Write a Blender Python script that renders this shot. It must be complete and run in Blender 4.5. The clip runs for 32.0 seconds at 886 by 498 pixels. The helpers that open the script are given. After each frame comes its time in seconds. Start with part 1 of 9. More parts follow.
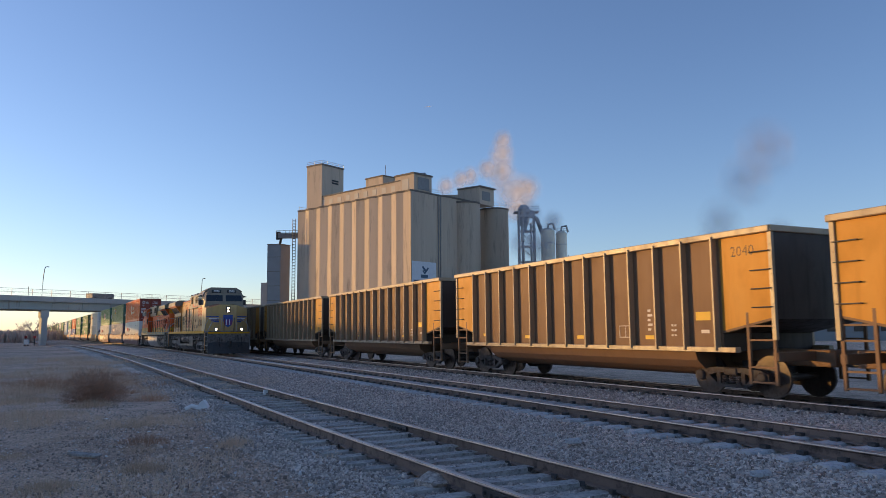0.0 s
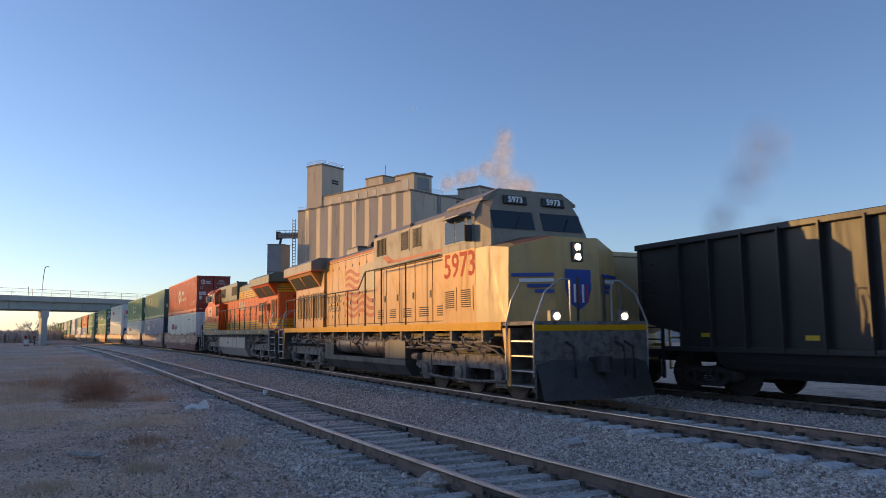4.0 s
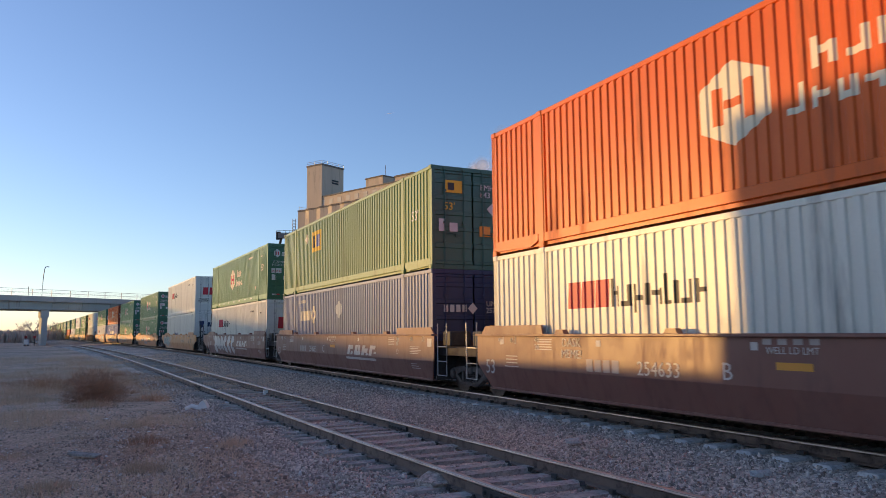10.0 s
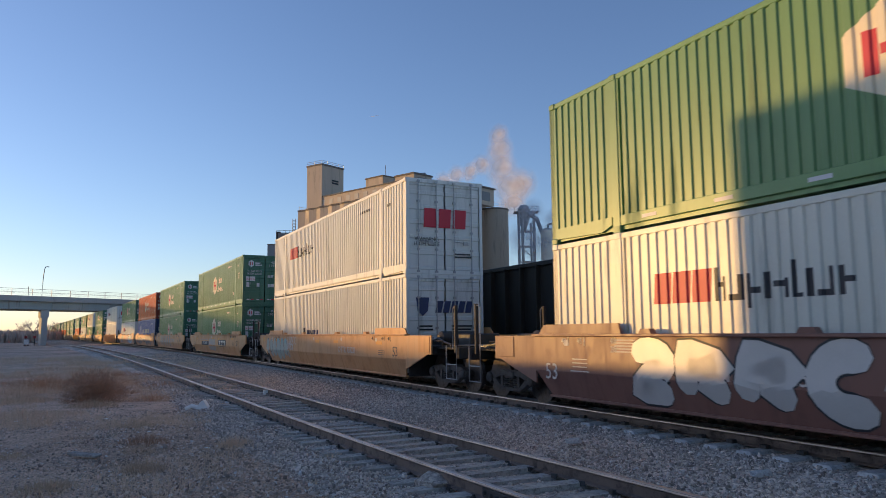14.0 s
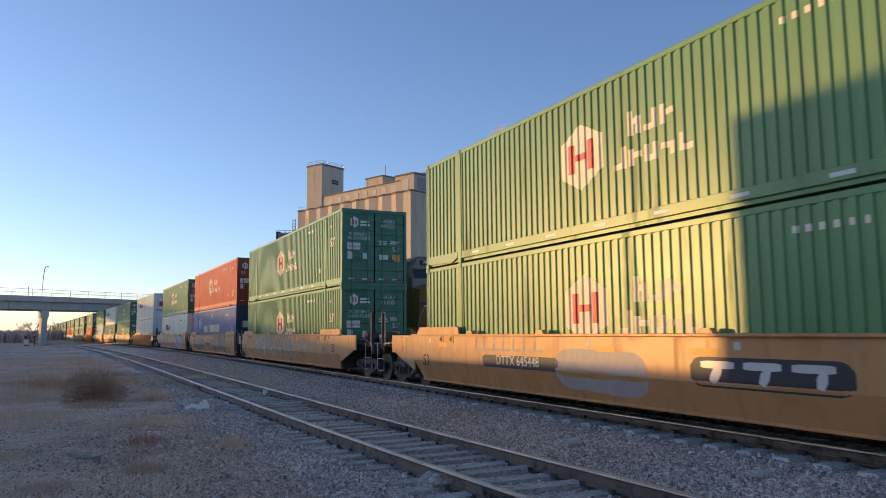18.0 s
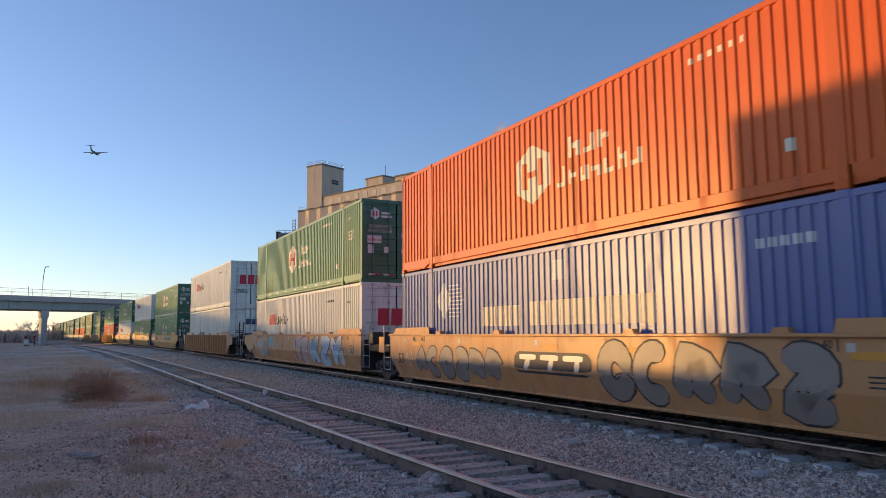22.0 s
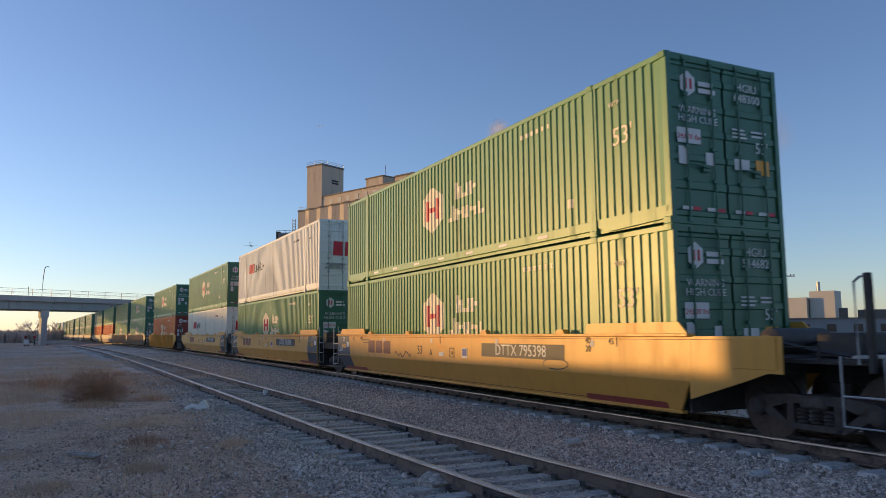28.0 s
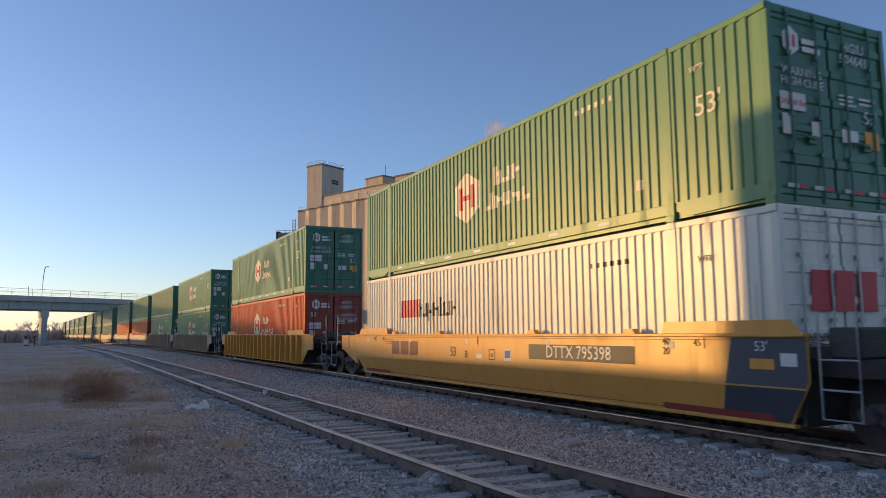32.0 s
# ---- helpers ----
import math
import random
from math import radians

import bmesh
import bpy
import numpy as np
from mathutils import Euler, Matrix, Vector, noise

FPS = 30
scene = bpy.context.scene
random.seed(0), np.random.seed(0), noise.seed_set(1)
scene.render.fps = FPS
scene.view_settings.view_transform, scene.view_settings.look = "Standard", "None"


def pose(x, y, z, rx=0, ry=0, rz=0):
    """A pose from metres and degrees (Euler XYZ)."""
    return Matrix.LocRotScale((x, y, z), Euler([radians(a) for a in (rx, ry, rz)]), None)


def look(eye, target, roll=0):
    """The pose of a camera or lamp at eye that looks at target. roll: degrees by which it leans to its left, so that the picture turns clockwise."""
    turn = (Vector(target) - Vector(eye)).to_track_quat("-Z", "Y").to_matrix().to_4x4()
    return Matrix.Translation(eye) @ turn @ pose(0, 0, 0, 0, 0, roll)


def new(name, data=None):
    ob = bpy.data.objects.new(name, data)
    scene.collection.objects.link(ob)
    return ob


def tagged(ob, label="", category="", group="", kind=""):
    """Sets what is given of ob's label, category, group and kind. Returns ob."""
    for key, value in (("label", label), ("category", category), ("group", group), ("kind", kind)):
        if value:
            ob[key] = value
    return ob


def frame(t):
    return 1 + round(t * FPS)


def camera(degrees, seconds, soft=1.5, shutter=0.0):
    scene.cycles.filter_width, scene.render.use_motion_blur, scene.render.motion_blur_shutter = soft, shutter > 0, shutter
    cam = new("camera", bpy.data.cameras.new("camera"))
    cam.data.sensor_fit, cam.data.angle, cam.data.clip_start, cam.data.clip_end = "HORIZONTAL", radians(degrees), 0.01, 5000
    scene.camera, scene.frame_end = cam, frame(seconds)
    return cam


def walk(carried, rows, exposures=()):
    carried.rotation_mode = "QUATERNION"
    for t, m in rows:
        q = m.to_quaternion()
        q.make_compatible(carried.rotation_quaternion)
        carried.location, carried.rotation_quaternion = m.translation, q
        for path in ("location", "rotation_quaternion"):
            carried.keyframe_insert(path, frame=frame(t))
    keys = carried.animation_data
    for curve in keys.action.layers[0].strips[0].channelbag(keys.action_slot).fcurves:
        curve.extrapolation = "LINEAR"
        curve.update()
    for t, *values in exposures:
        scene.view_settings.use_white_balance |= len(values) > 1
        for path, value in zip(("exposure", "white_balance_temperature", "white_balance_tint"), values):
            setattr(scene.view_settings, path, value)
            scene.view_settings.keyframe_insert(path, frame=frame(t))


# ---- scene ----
# Freight yard beside a grain elevator at sunset: a coal train leaves, a stacked container train passes.
# z = 0 is the top of the rails of the main track; the camera stands at x = 0, y = 0 and looks along +y.

CLIP = 32.0
EYE = (0.0, 0.0, 1.54)
AHEAD = (0.0, math.cos(radians(6.47)), 1.54 + math.sin(radians(6.47)))
cam = camera(62.6, CLIP, soft=0.6, shutter=0.12)
walk(cam, [(0.0, look(EYE, AHEAD, -0.5)), (CLIP, look(EYE, AHEAD, -0.5))], [(t, e, 6350, 22) for t, e in ((0.0, 0.22), (1.0, 0.14), (2.0, -0.02), (2.6, 0.0), (4.4, 0.26), (7.0, 0.22), (11.0, 0.26), (14.0, 0.14), (17.0, 0.28), (19.0, 0.36), (20.0, 0.32), (25.0, 0.10), (26.0, 0.08), (CLIP, 0.10))])

# ---- light ----
SUN_AZ = radians(71.0)      # to the left of the view
SUN_EL = radians(3.5)
SHADE = 42.0                # how far towards the sun the buildings that shade the yard stand
SUN_DIR = Vector((-math.sin(SUN_AZ) * math.cos(SUN_EL), math.cos(SUN_AZ) * math.cos(SUN_EL), math.sin(SUN_EL)))
world = bpy.data.worlds.new("world")
scene.world = world
world.use_nodes = True
wn = world.node_tree
sky = wn.nodes.new("ShaderNodeTexSky")
sky.sky_type, sky.sun_disc = "NISHITA", False
sky.sun_elevation, sky.sun_rotation = radians(12.0), -SUN_AZ
sky.altitude, sky.air_density, sky.dust_density, sky.ozone_density = 300.0, 1.0, 0.40, 3.1
wn.links.new(sky.outputs[0], wn.nodes["Background"].inputs[0])
wn.nodes["Background"].inputs[1].default_value = 0.15
sun = new("sun", bpy.data.lights.new("sun", "SUN"))
sun.data.energy, sun.data.angle, sun.data.color = 3.45, radians(0.4), (1.0, 0.59, 0.16)
sun.matrix_world = look((0, 0, 50), Vector((0, 0, 50)) - SUN_DIR)

# ---- tracks in plan: one long left-hand curve ----
X0, H0, K0 = 4.926, 0.45152, 5.8628e-4
STRAIGHT = 124.0            # from here on the line runs straight
COAL_OFF = 4.8              # the far track's centre line


def track(s, off=0.0):
    """The place and heading of the main line s metres from the camera's side, off metres beyond it."""
    u = min(s, STRAIGHT)
    h = H0 + K0 * u
    x = X0 + (math.cos(h) - math.cos(H0)) / K0 - math.sin(h) * (s - u)
    y = 12.0 + (math.sin(h) - math.sin(H0)) / K0 + math.cos(h) * (s - u)
    return x + off * math.cos(h), y + off * math.sin(h), h


def on_track(s, off=0.0, z=0.0, turned=False):
    """The pose of a vehicle on the line: its x points along the line towards the camera, its y to the far side."""
    x, y, h = track(s, off)
    return pose(x, y, z, 0, 0, math.degrees(h) + (90 if turned else -90))


def spur(s):
    """How far the near spur's centre line lies from the main line."""
    if s < -1.0:
        return -4.87 - 0.05 * (s + 1.0)
    return -4.87 - 0.30 * (1.0 - math.exp(-(s + 1.0) / 8.0)) - 0.013 * (s + 1.0)


# ---- materials ----
MATS = {}


def mat(name, color, rough=0.6, metal=0.0, vary=0.12, scale=3.0, fine=40.0, bump=0.0, dirt=None, dirt_amount=0.0, glow=0.0, streak=False, spec=0.5):
    """A painted, worn or weathered surface: two scales of colour variation, dirt and fine relief."""
    if name in MATS:
        return MATS[name]
    m = MATS[name] = bpy.data.materials.new(name)
    m.use_nodes = True
    nt = m.node_tree
    n, l = nt.nodes, nt.links
    b = n["Principled BSDF"]
    b.inputs["Roughness"].default_value, b.inputs["Metallic"].default_value = rough, metal
    b.inputs["Specular IOR Level"].default_value = spec
    if glow:
        b.inputs["Base Color"].default_value = (*color, 1)
        b.inputs["Emission Color"].default_value = (*color, 1)
        b.inputs["Emission Strength"].default_value = glow
        return m
    co = n.new("ShaderNodeTexCoord")
    mp = n.new("ShaderNodeMapping")
    l.new(co.outputs["Object"], mp.inputs[0])
    if streak:
        mp.inputs["Scale"].default_value = (1.0, 1.0, 0.12)
    big = n.new("ShaderNodeTexNoise")
    big.inputs["Scale"].default_value, big.inputs["Detail"].default_value = scale, 6.0
    small = n.new("ShaderNodeTexNoise")
    small.inputs["Scale"].default_value, small.inputs["Detail"].default_value = fine, 4.0
    l.new(mp.outputs[0], big.inputs["Vector"])
    l.new(co.outputs["Object"], small.inputs["Vector"])
    mix = n.new("ShaderNodeMix")
    mix.data_type = "RGBA"
    lo = tuple(max(c * (1 - vary), 0) for c in color)
    hi = tuple(min(c * (1 + vary), 1) for c in color)
    mix.inputs[6].default_value, mix.inputs[7].default_value = (*lo, 1), (*hi, 1)
    add = n.new("ShaderNodeMath")
    add.operation = "MULTIPLY_ADD"
    l.new(small.outputs["Fac"], add.inputs[0])
    add.inputs[1].default_value = 0.5
    half = n.new("ShaderNodeMath")
    half.operation = "MULTIPLY_ADD"
    l.new(big.outputs["Fac"], half.inputs[0])
    half.inputs[1].default_value, half.inputs[2].default_value = 1.6, -0.55
    l.new(half.outputs[0], add.inputs[2])
    l.new(add.outputs[0], mix.inputs[0])
    out = mix.outputs[2]
    rnd = n.new("ShaderNodeObjectInfo")
    hsv = n.new("ShaderNodeHueSaturation")
    rr = n.new("ShaderNodeMapRange")
    rr.inputs[3].default_value, rr.inputs[4].default_value = 1 - vary * 0.6, 1 + vary * 0.6
    l.new(rnd.outputs["Random"], rr.inputs[0])
    l.new(rr.outputs[0], hsv.inputs["Value"])
    l.new(out, hsv.inputs["Color"])
    out = hsv.outputs[0]
    if dirt:
        dn = n.new("ShaderNodeTexNoise")
        dn.inputs["Scale"].default_value, dn.inputs["Detail"].default_value = scale * 2.3, 8.0
        dn.inputs["Roughness"].default_value = 0.7
        l.new(mp.outputs[0], dn.inputs["Vector"])
        ramp = n.new("ShaderNodeMapRange")
        ramp.inputs[1].default_value, ramp.inputs[2].default_value = 0.62 - dirt_amount * 0.3, 0.78 - dirt_amount * 0.2
        l.new(dn.outputs["Fac"], ramp.inputs[0])
        dm = n.new("ShaderNodeMix")
        dm.data_type = "RGBA"
        l.new(ramp.outputs[0], dm.inputs[0])
        l.new(out, dm.inputs[6])
        dm.inputs[7].default_value = (*dirt, 1)
        out = dm.outputs[2]
        rm = n.new("ShaderNodeMapRange")
        rm.inputs[3].default_value, rm.inputs[4].default_value = rough, min(rough + 0.3, 1)
        l.new(ramp.outputs[0], rm.inputs[0])
        l.new(rm.outputs[0], b.inputs["Roughness"])
    l.new(out, b.inputs["Base Color"])
    if bump:
        bp = n.new("ShaderNodeBump")
        bp.inputs["Strength"].default_value, bp.inputs["Distance"].default_value = 1.0, bump
        l.new(add.outputs[0], bp.inputs["Height"])
        l.new(bp.outputs[0], b.inputs["Normal"])
    return m


DIRT = (0.10, 0.085, 0.07)
RUST = (0.07, 0.04, 0.028)
STEEL_DARK = mat("dark_steel", (0.055, 0.052, 0.05), 0.6, 0.2, 0.3, 4, 60, 0.002, DIRT, 0.4)
TRUCK_STEEL = mat("truck_steel", (0.075, 0.066, 0.06), 0.7, 0.1, 0.3, 5, 60, 0.003, RUST, 0.5)
WHEEL_STEEL = mat("wheel_steel", (0.09, 0.072, 0.062), 0.5, 0.5, 0.25, 5, 50, 0.002, RUST, 0.4)
RAIL_SIDE = mat("rail_rust", (0.21, 0.15, 0.12), 0.7, 0.2, 0.25, 2, 50, 0.002, (0.05, 0.04, 0.035), 0.4)
RAIL_TOP = mat("rail_polished", (0.42, 0.37, 0.33), 0.42, 0.9, 0.2, 2, 30)
RAIL_DULL = mat("rail_dull", (0.52, 0.43, 0.37), 0.45, 0.8, 0.2, 2, 30)
CONCRETE = mat("concrete", (0.51, 0.42, 0.325), 0.8, 0, 0.10, 0.35, 8, 0.004, (0.27, 0.235, 0.20), 0.28, streak=True)
TIE_CONCRETE = mat("concrete_tie", (0.55, 0.54, 0.53), 0.9, 0, 0.2, 6, 60, 0.003, (0.20, 0.185, 0.18), 0.35)
TIE_WOOD = mat("weathered_tie_wood", (0.42, 0.385, 0.35), 0.95, 0, 0.3, 7, 80, 0.006, (0.12, 0.105, 0.095), 0.45)
GREY_PAINT = mat("grey_paint", (0.20, 0.205, 0.21), 0.5, 0, 0.12, 2, 40, 0, DIRT, 0.2)
BLACK = mat("black_paint", (0.02, 0.02, 0.022), 0.5, 0, 0.3, 3, 40)
WHITE = mat("white_marking", (0.78, 0.78, 0.76), 0.6, 0, 0.06, 5, 60)
YELLOW = mat("yellow_marking", (0.75, 0.46, 0.03), 0.6, 0, 0.08, 5, 60)
RED = mat("red_marking", (0.55, 0.035, 0.03), 0.55, 0, 0.08, 5, 60)
BLUE = mat("blue_marking", (0.03, 0.07, 0.30), 0.55, 0, 0.08, 5, 60)
GALV = mat("galvanised_steel", (0.42, 0.42, 0.42), 0.45, 0.6, 0.15, 5, 60)
GLASS = mat("window_glass", (0.02, 0.03, 0.04), 0.08, 0.0, 0.05, 3, 20, spec=0.45)


def loco_paint(name, base, faded, grime, fade=0.7, dirty=0.45, rough=0.3, spec=0.4):
    """Glossy enamel on slightly buckled sheet: each panel bleached differently, with streaks of grime running down."""
    m = MATS[name] = bpy.data.materials.new(name)
    m.use_nodes = True
    n, l = m.node_tree.nodes, m.node_tree.links
    b = n["Principled BSDF"]
    b.inputs["Specular IOR Level"].default_value = spec
    co = n.new("ShaderNodeTexCoord")

    def field(scale, detail, squash):
        mp = n.new("ShaderNodeMapping")
        mp.inputs["Scale"].default_value = squash
        l.new(co.outputs["Object"], mp.inputs[0])
        t = n.new("ShaderNodeTexNoise")
        t.inputs["Scale"].default_value, t.inputs["Detail"].default_value, t.inputs["Roughness"].default_value = scale, detail, 0.62
        l.new(mp.outputs[0], t.inputs["Vector"])
        return t.outputs["Fac"]

    def span(src, lo, hi, out_lo=0.0, out_hi=1.0):
        r = n.new("ShaderNodeMapRange")
        for i, q in enumerate((lo, hi, out_lo, out_hi)):
            r.inputs[i + 1].default_value = q
        l.new(src, r.inputs[0])
        return r.outputs[0]

    def blend(fac, one, two):
        x = n.new("ShaderNodeMix")
        x.data_type = "RGBA"
        l.new(fac, x.inputs[0])
        for q, i in ((one, 6), (two, 7)):
            if isinstance(q, tuple):
                x.inputs[i].default_value = (*q, 1)
            else:
                l.new(q, x.inputs[i])
        return x.outputs[2]

    def calc(op, p, q):
        x = n.new("ShaderNodeMath")
        x.operation = op
        for k, i in ((p, 0), (q, 1)):
            if isinstance(k, float):
                x.inputs[i].default_value = k
            else:
                l.new(k, x.inputs[i])
        return x.outputs[0]
    rnd = n.new("ShaderNodeObjectInfo").outputs["Random"]
    bleach = calc("MULTIPLY", calc("ADD", span(rnd, 0.25, 1.0, 0.0, 0.6), span(field(1.1, 5, (1, 1, 0.5)), 0.4, 0.72, 0.0, 0.6)), fade)
    col = blend(bleach, base, faded)
    streaks = span(field(5.0, 9, (1.0, 1.0, 0.10)), 0.50, 0.78, 0.0, 1.0)
    spots = span(field(1.7, 9, (1, 1, 0.7)), 0.52, 0.75, 0.0, 0.9)
    dirt = calc("MULTIPLY", calc("MAXIMUM", streaks, spots), dirty)
    col = blend(dirt, col, grime)
    l.new(col, b.inputs["Base Color"])
    l.new(span(dirt, 0.0, 0.6, rough, min(rough + 0.4, 1.0)), b.inputs["Roughness"])
    bp = n.new("ShaderNodeBump")
    bp.inputs["Distance"].default_value = 0.008
    l.new(calc("ADD", field(1.3, 2, (1, 1, 0.6)), calc("MULTIPLY", field(60.0, 3, (1, 1, 1)), 0.02)), bp.inputs["Height"])
    l.new(bp.outputs[0], b.inputs["Normal"])
    return m


# ---- mesh helpers ----
class Shape:
    """Collects the faces of one mesh."""

    def __init__(self):
        self.v, self.f = [], []

    def add(self, verts, faces):
        k = len(self.v)
        self.v += [tuple(p) for p in verts]
        self.f += [tuple(i + k for i in f) for f in faces]
        return self

    def box(self, x0, x1, y0, y1, z0, z1, c=0.0):
        """A box, with its edges cut off by c."""
        if c <= 0:
            return self.add([(x, y, z) for x in (x0, x1) for y in (y0, y1) for z in (z0, z1)],
                            [(0, 1, 3, 2), (4, 6, 7, 5), (0, 4, 5, 1), (2, 3, 7, 6), (0, 2, 6, 4), (1, 5, 7, 3)])
        c = min(c, (x1 - x0) * 0.45, (y1 - y0) * 0.45, (z1 - z0) * 0.45)
        bm = bmesh.new()
        vs = [bm.verts.new((x, y, z)) for x in (x0, x1) for y in (y0, y1) for z in (z0, z1)]
        for q in [(0, 1, 3, 2), (4, 6, 7, 5), (0, 4, 5, 1), (2, 3, 7, 6), (0, 2, 6, 4), (1, 5, 7, 3)]:
            bm.faces.new([vs[i] for i in q])
        bmesh.ops.bevel(bm, geom=bm.edges[:], offset=c, segments=1, affect="EDGES")
        bm.verts.index_update()
        self.add([v.co[:] for v in bm.verts], [[v.index for v in f.verts] for f in bm.faces])
        bm.free()
        return self

    def prism(self, outline, lo, hi, axis="y"):
        """An outline drawn out from lo to hi along an axis; its points lie in the other two axes' order."""
        n = len(outline)

        def at(p, w):
            if axis == "y":
                return (p[0], w, p[1])
            if axis == "x":
                return (w, p[0], p[1])
            return (p[0], p[1], w)
        vs = [at(p, lo) for p in outline] + [at(p, hi) for p in outline]
        fs = [tuple(range(n - 1, -1, -1)), tuple(range(n, 2 * n))]
        fs += [(i, (i + 1) % n, n + (i + 1) % n, n + i) for i in range(n)]
        return self.add(vs, fs)

    def tube(self, points, r, n=6, closed=False):
        """A round bar along points."""
        pts = [Vector(p) for p in points]
        rings = []
        for i, p in enumerate(pts):
            a = pts[i] - pts[i - 1] if i else pts[1] - pts[0]
            b = pts[i + 1] - pts[i] if i + 1 < len(pts) else a
            d = (a.normalized() + b.normalized())
            d = d.normalized() if d.length > 1e-6 else a.normalized()
            u = d.cross(Vector((0, 0, 1)))
            if u.length < 0.05:
                u = d.cross(Vector((1, 0, 0)))
            u.normalize()
            w = d.cross(u)
            rings.append([p + (u * math.cos(2 * math.pi * k / n) + w * math.sin(2 * math.pi * k / n)) * r for k in range(n)])
        vs = [q for ring in rings for q in ring]
        fs = []
        for i in range(len(pts) - 1):
            for k in range(n):
                fs.append((i * n + k, i * n + (k + 1) % n, (i + 1) * n + (k + 1) % n, (i + 1) * n + k))
        fs.append(tuple(range(n - 1, -1, -1)))
        fs.append(tuple((len(pts) - 1) * n + k for k in range(n)))
        return self.add(vs, fs)

    def lathe(self, profile, centre, axis="y", n=20):
        """A profile of (distance along the axis, radius) turned round it."""
        cx, cy, cz = centre
        vs, fs = [], []
        for d, r in profile:
            for k in range(n):
                a = 2 * math.pi * k / n
                c, s = r * math.cos(a), r * math.sin(a)
                vs.append({"y": (cx + c, cy + d, cz + s), "x": (cx + d, cy + c, cz + s), "z": (cx + c, cy + s, cz + d)}[axis])
        m = len(profile)
        for i in range(m - 1):
            for k in range(n):
                fs.append((i * n + k, i * n + (k + 1) % n, (i + 1) * n + (k + 1) % n, (i + 1) * n + k))
        fs.append(tuple(range(n)))
        fs.append(tuple((m - 1) * n + k for k in range(n)))
        return self.add(vs, fs)

    def mirror_y(self):
        k = len(self.v)
        self.v += [(x, -y, z) for x, y, z in self.v]
        self.f += [tuple(i + k for i in reversed(f)) for f in self.f]
        return self

    def mesh(self, name, material, smooth=False):
        me = bpy.data.meshes.new(name)
        me.from_pydata(self.v, [], self.f)
        bm = bmesh.new()
        bm.from_mesh(me)
        bmesh.ops.recalc_face_normals(bm, faces=bm.faces)
        if smooth:
            for f in bm.faces:
                f.smooth = True
            for e in bm.edges:
                e.smooth = e.calc_face_angle(0.0) < 0.6
        bm.to_mesh(me)
        bm.free()
        me.materials.append(material)
        return me


def part(name, shape, material, parent=None, label="", at=None, smooth=False):
    """Links a shape (or a mesh that is shared) as one mesh object under a thing or a part."""
    data = shape if isinstance(shape, bpy.types.Mesh) else shape.mesh(name, material, smooth)
    ob = new(name, data)
    if parent:
        ob.parent = parent
    if at is not None:
        ob.matrix_basis = at
    if label:
        tagged(ob, label)
    return ob


def thing(name, label, category, m=None, group="", kind=""):
    ob = new(name)
    ob.empty_display_size = 0.2
    if m is not None:
        ob.matrix_basis = m
    return tagged(ob, label, category, group, kind)


LETTERS = {}


def letters(text, height, material, name="lettering", parent=None, at=None, bold=0.0, stretch=1.0):
    """Flat lettering, centred, in its own x and y."""
    key = (text, height, material.name, bold, stretch)
    if key not in LETTERS:
        cu = bpy.data.curves.new("lettering", "FONT")
        cu.body, cu.size, cu.align_x, cu.align_y = text, height * 1.38, "CENTER", "CENTER"
        cu.extrude, cu.offset, cu.resolution_u, cu.space_line = 0.002, bold, 2, 0.9
        tmp = bpy.data.objects.new("lettering", cu)
        scene.collection.objects.link(tmp)
        me = bpy.data.meshes.new_from_object(tmp.evaluated_get(bpy.context.evaluated_depsgraph_get()))
        bpy.data.objects.remove(tmp)
        if stretch != 1.0:
            me.transform(Matrix.Diagonal((stretch, 1, 1, 1)))
        me.name = "lettering"
        me.materials.clear()
        me.materials.append(material)
        LETTERS[key] = me
    return part(name, LETTERS[key], material, parent, at=at)


def near_side(x, y, z):
    """The pose of lettering on a near side (the side at -y)."""
    return pose(x, y, z, 90, 0, 0)


def front_end(x, y, z):
    """The pose of lettering on an end that faces +x."""
    return pose(x, y, z, 90, 0, 90)


# ---- ground, ballast and tracks ----
def ribbon(name, s0, s1, step, cross, material, smooth=True):
    """A strip along the line: cross gives the points (offset, height) at each place s."""
    v, f, n = [], [], None
    k = int(round((s1 - s0) / step))
    for i in range(k + 1):
        s = s0 + (s1 - s0) * i / k
        row = cross(s)
        n = len(row)
        for off, z in row:
            x, y, _ = track(s, off)
            v.append((x, y, z))
    for i in range(k):
        for j in range(n - 1):
            f.append((i * n + j, i * n + j + 1, (i + 1) * n + j + 1, (i + 1) * n + j))
    me = bpy.data.meshes.new(name)
    me.from_pydata(v, [], f)
    if smooth:
        me.polygons.foreach_set("use_smooth", [True] * len(f))
    me.materials.append(material)
    return new(name, me)


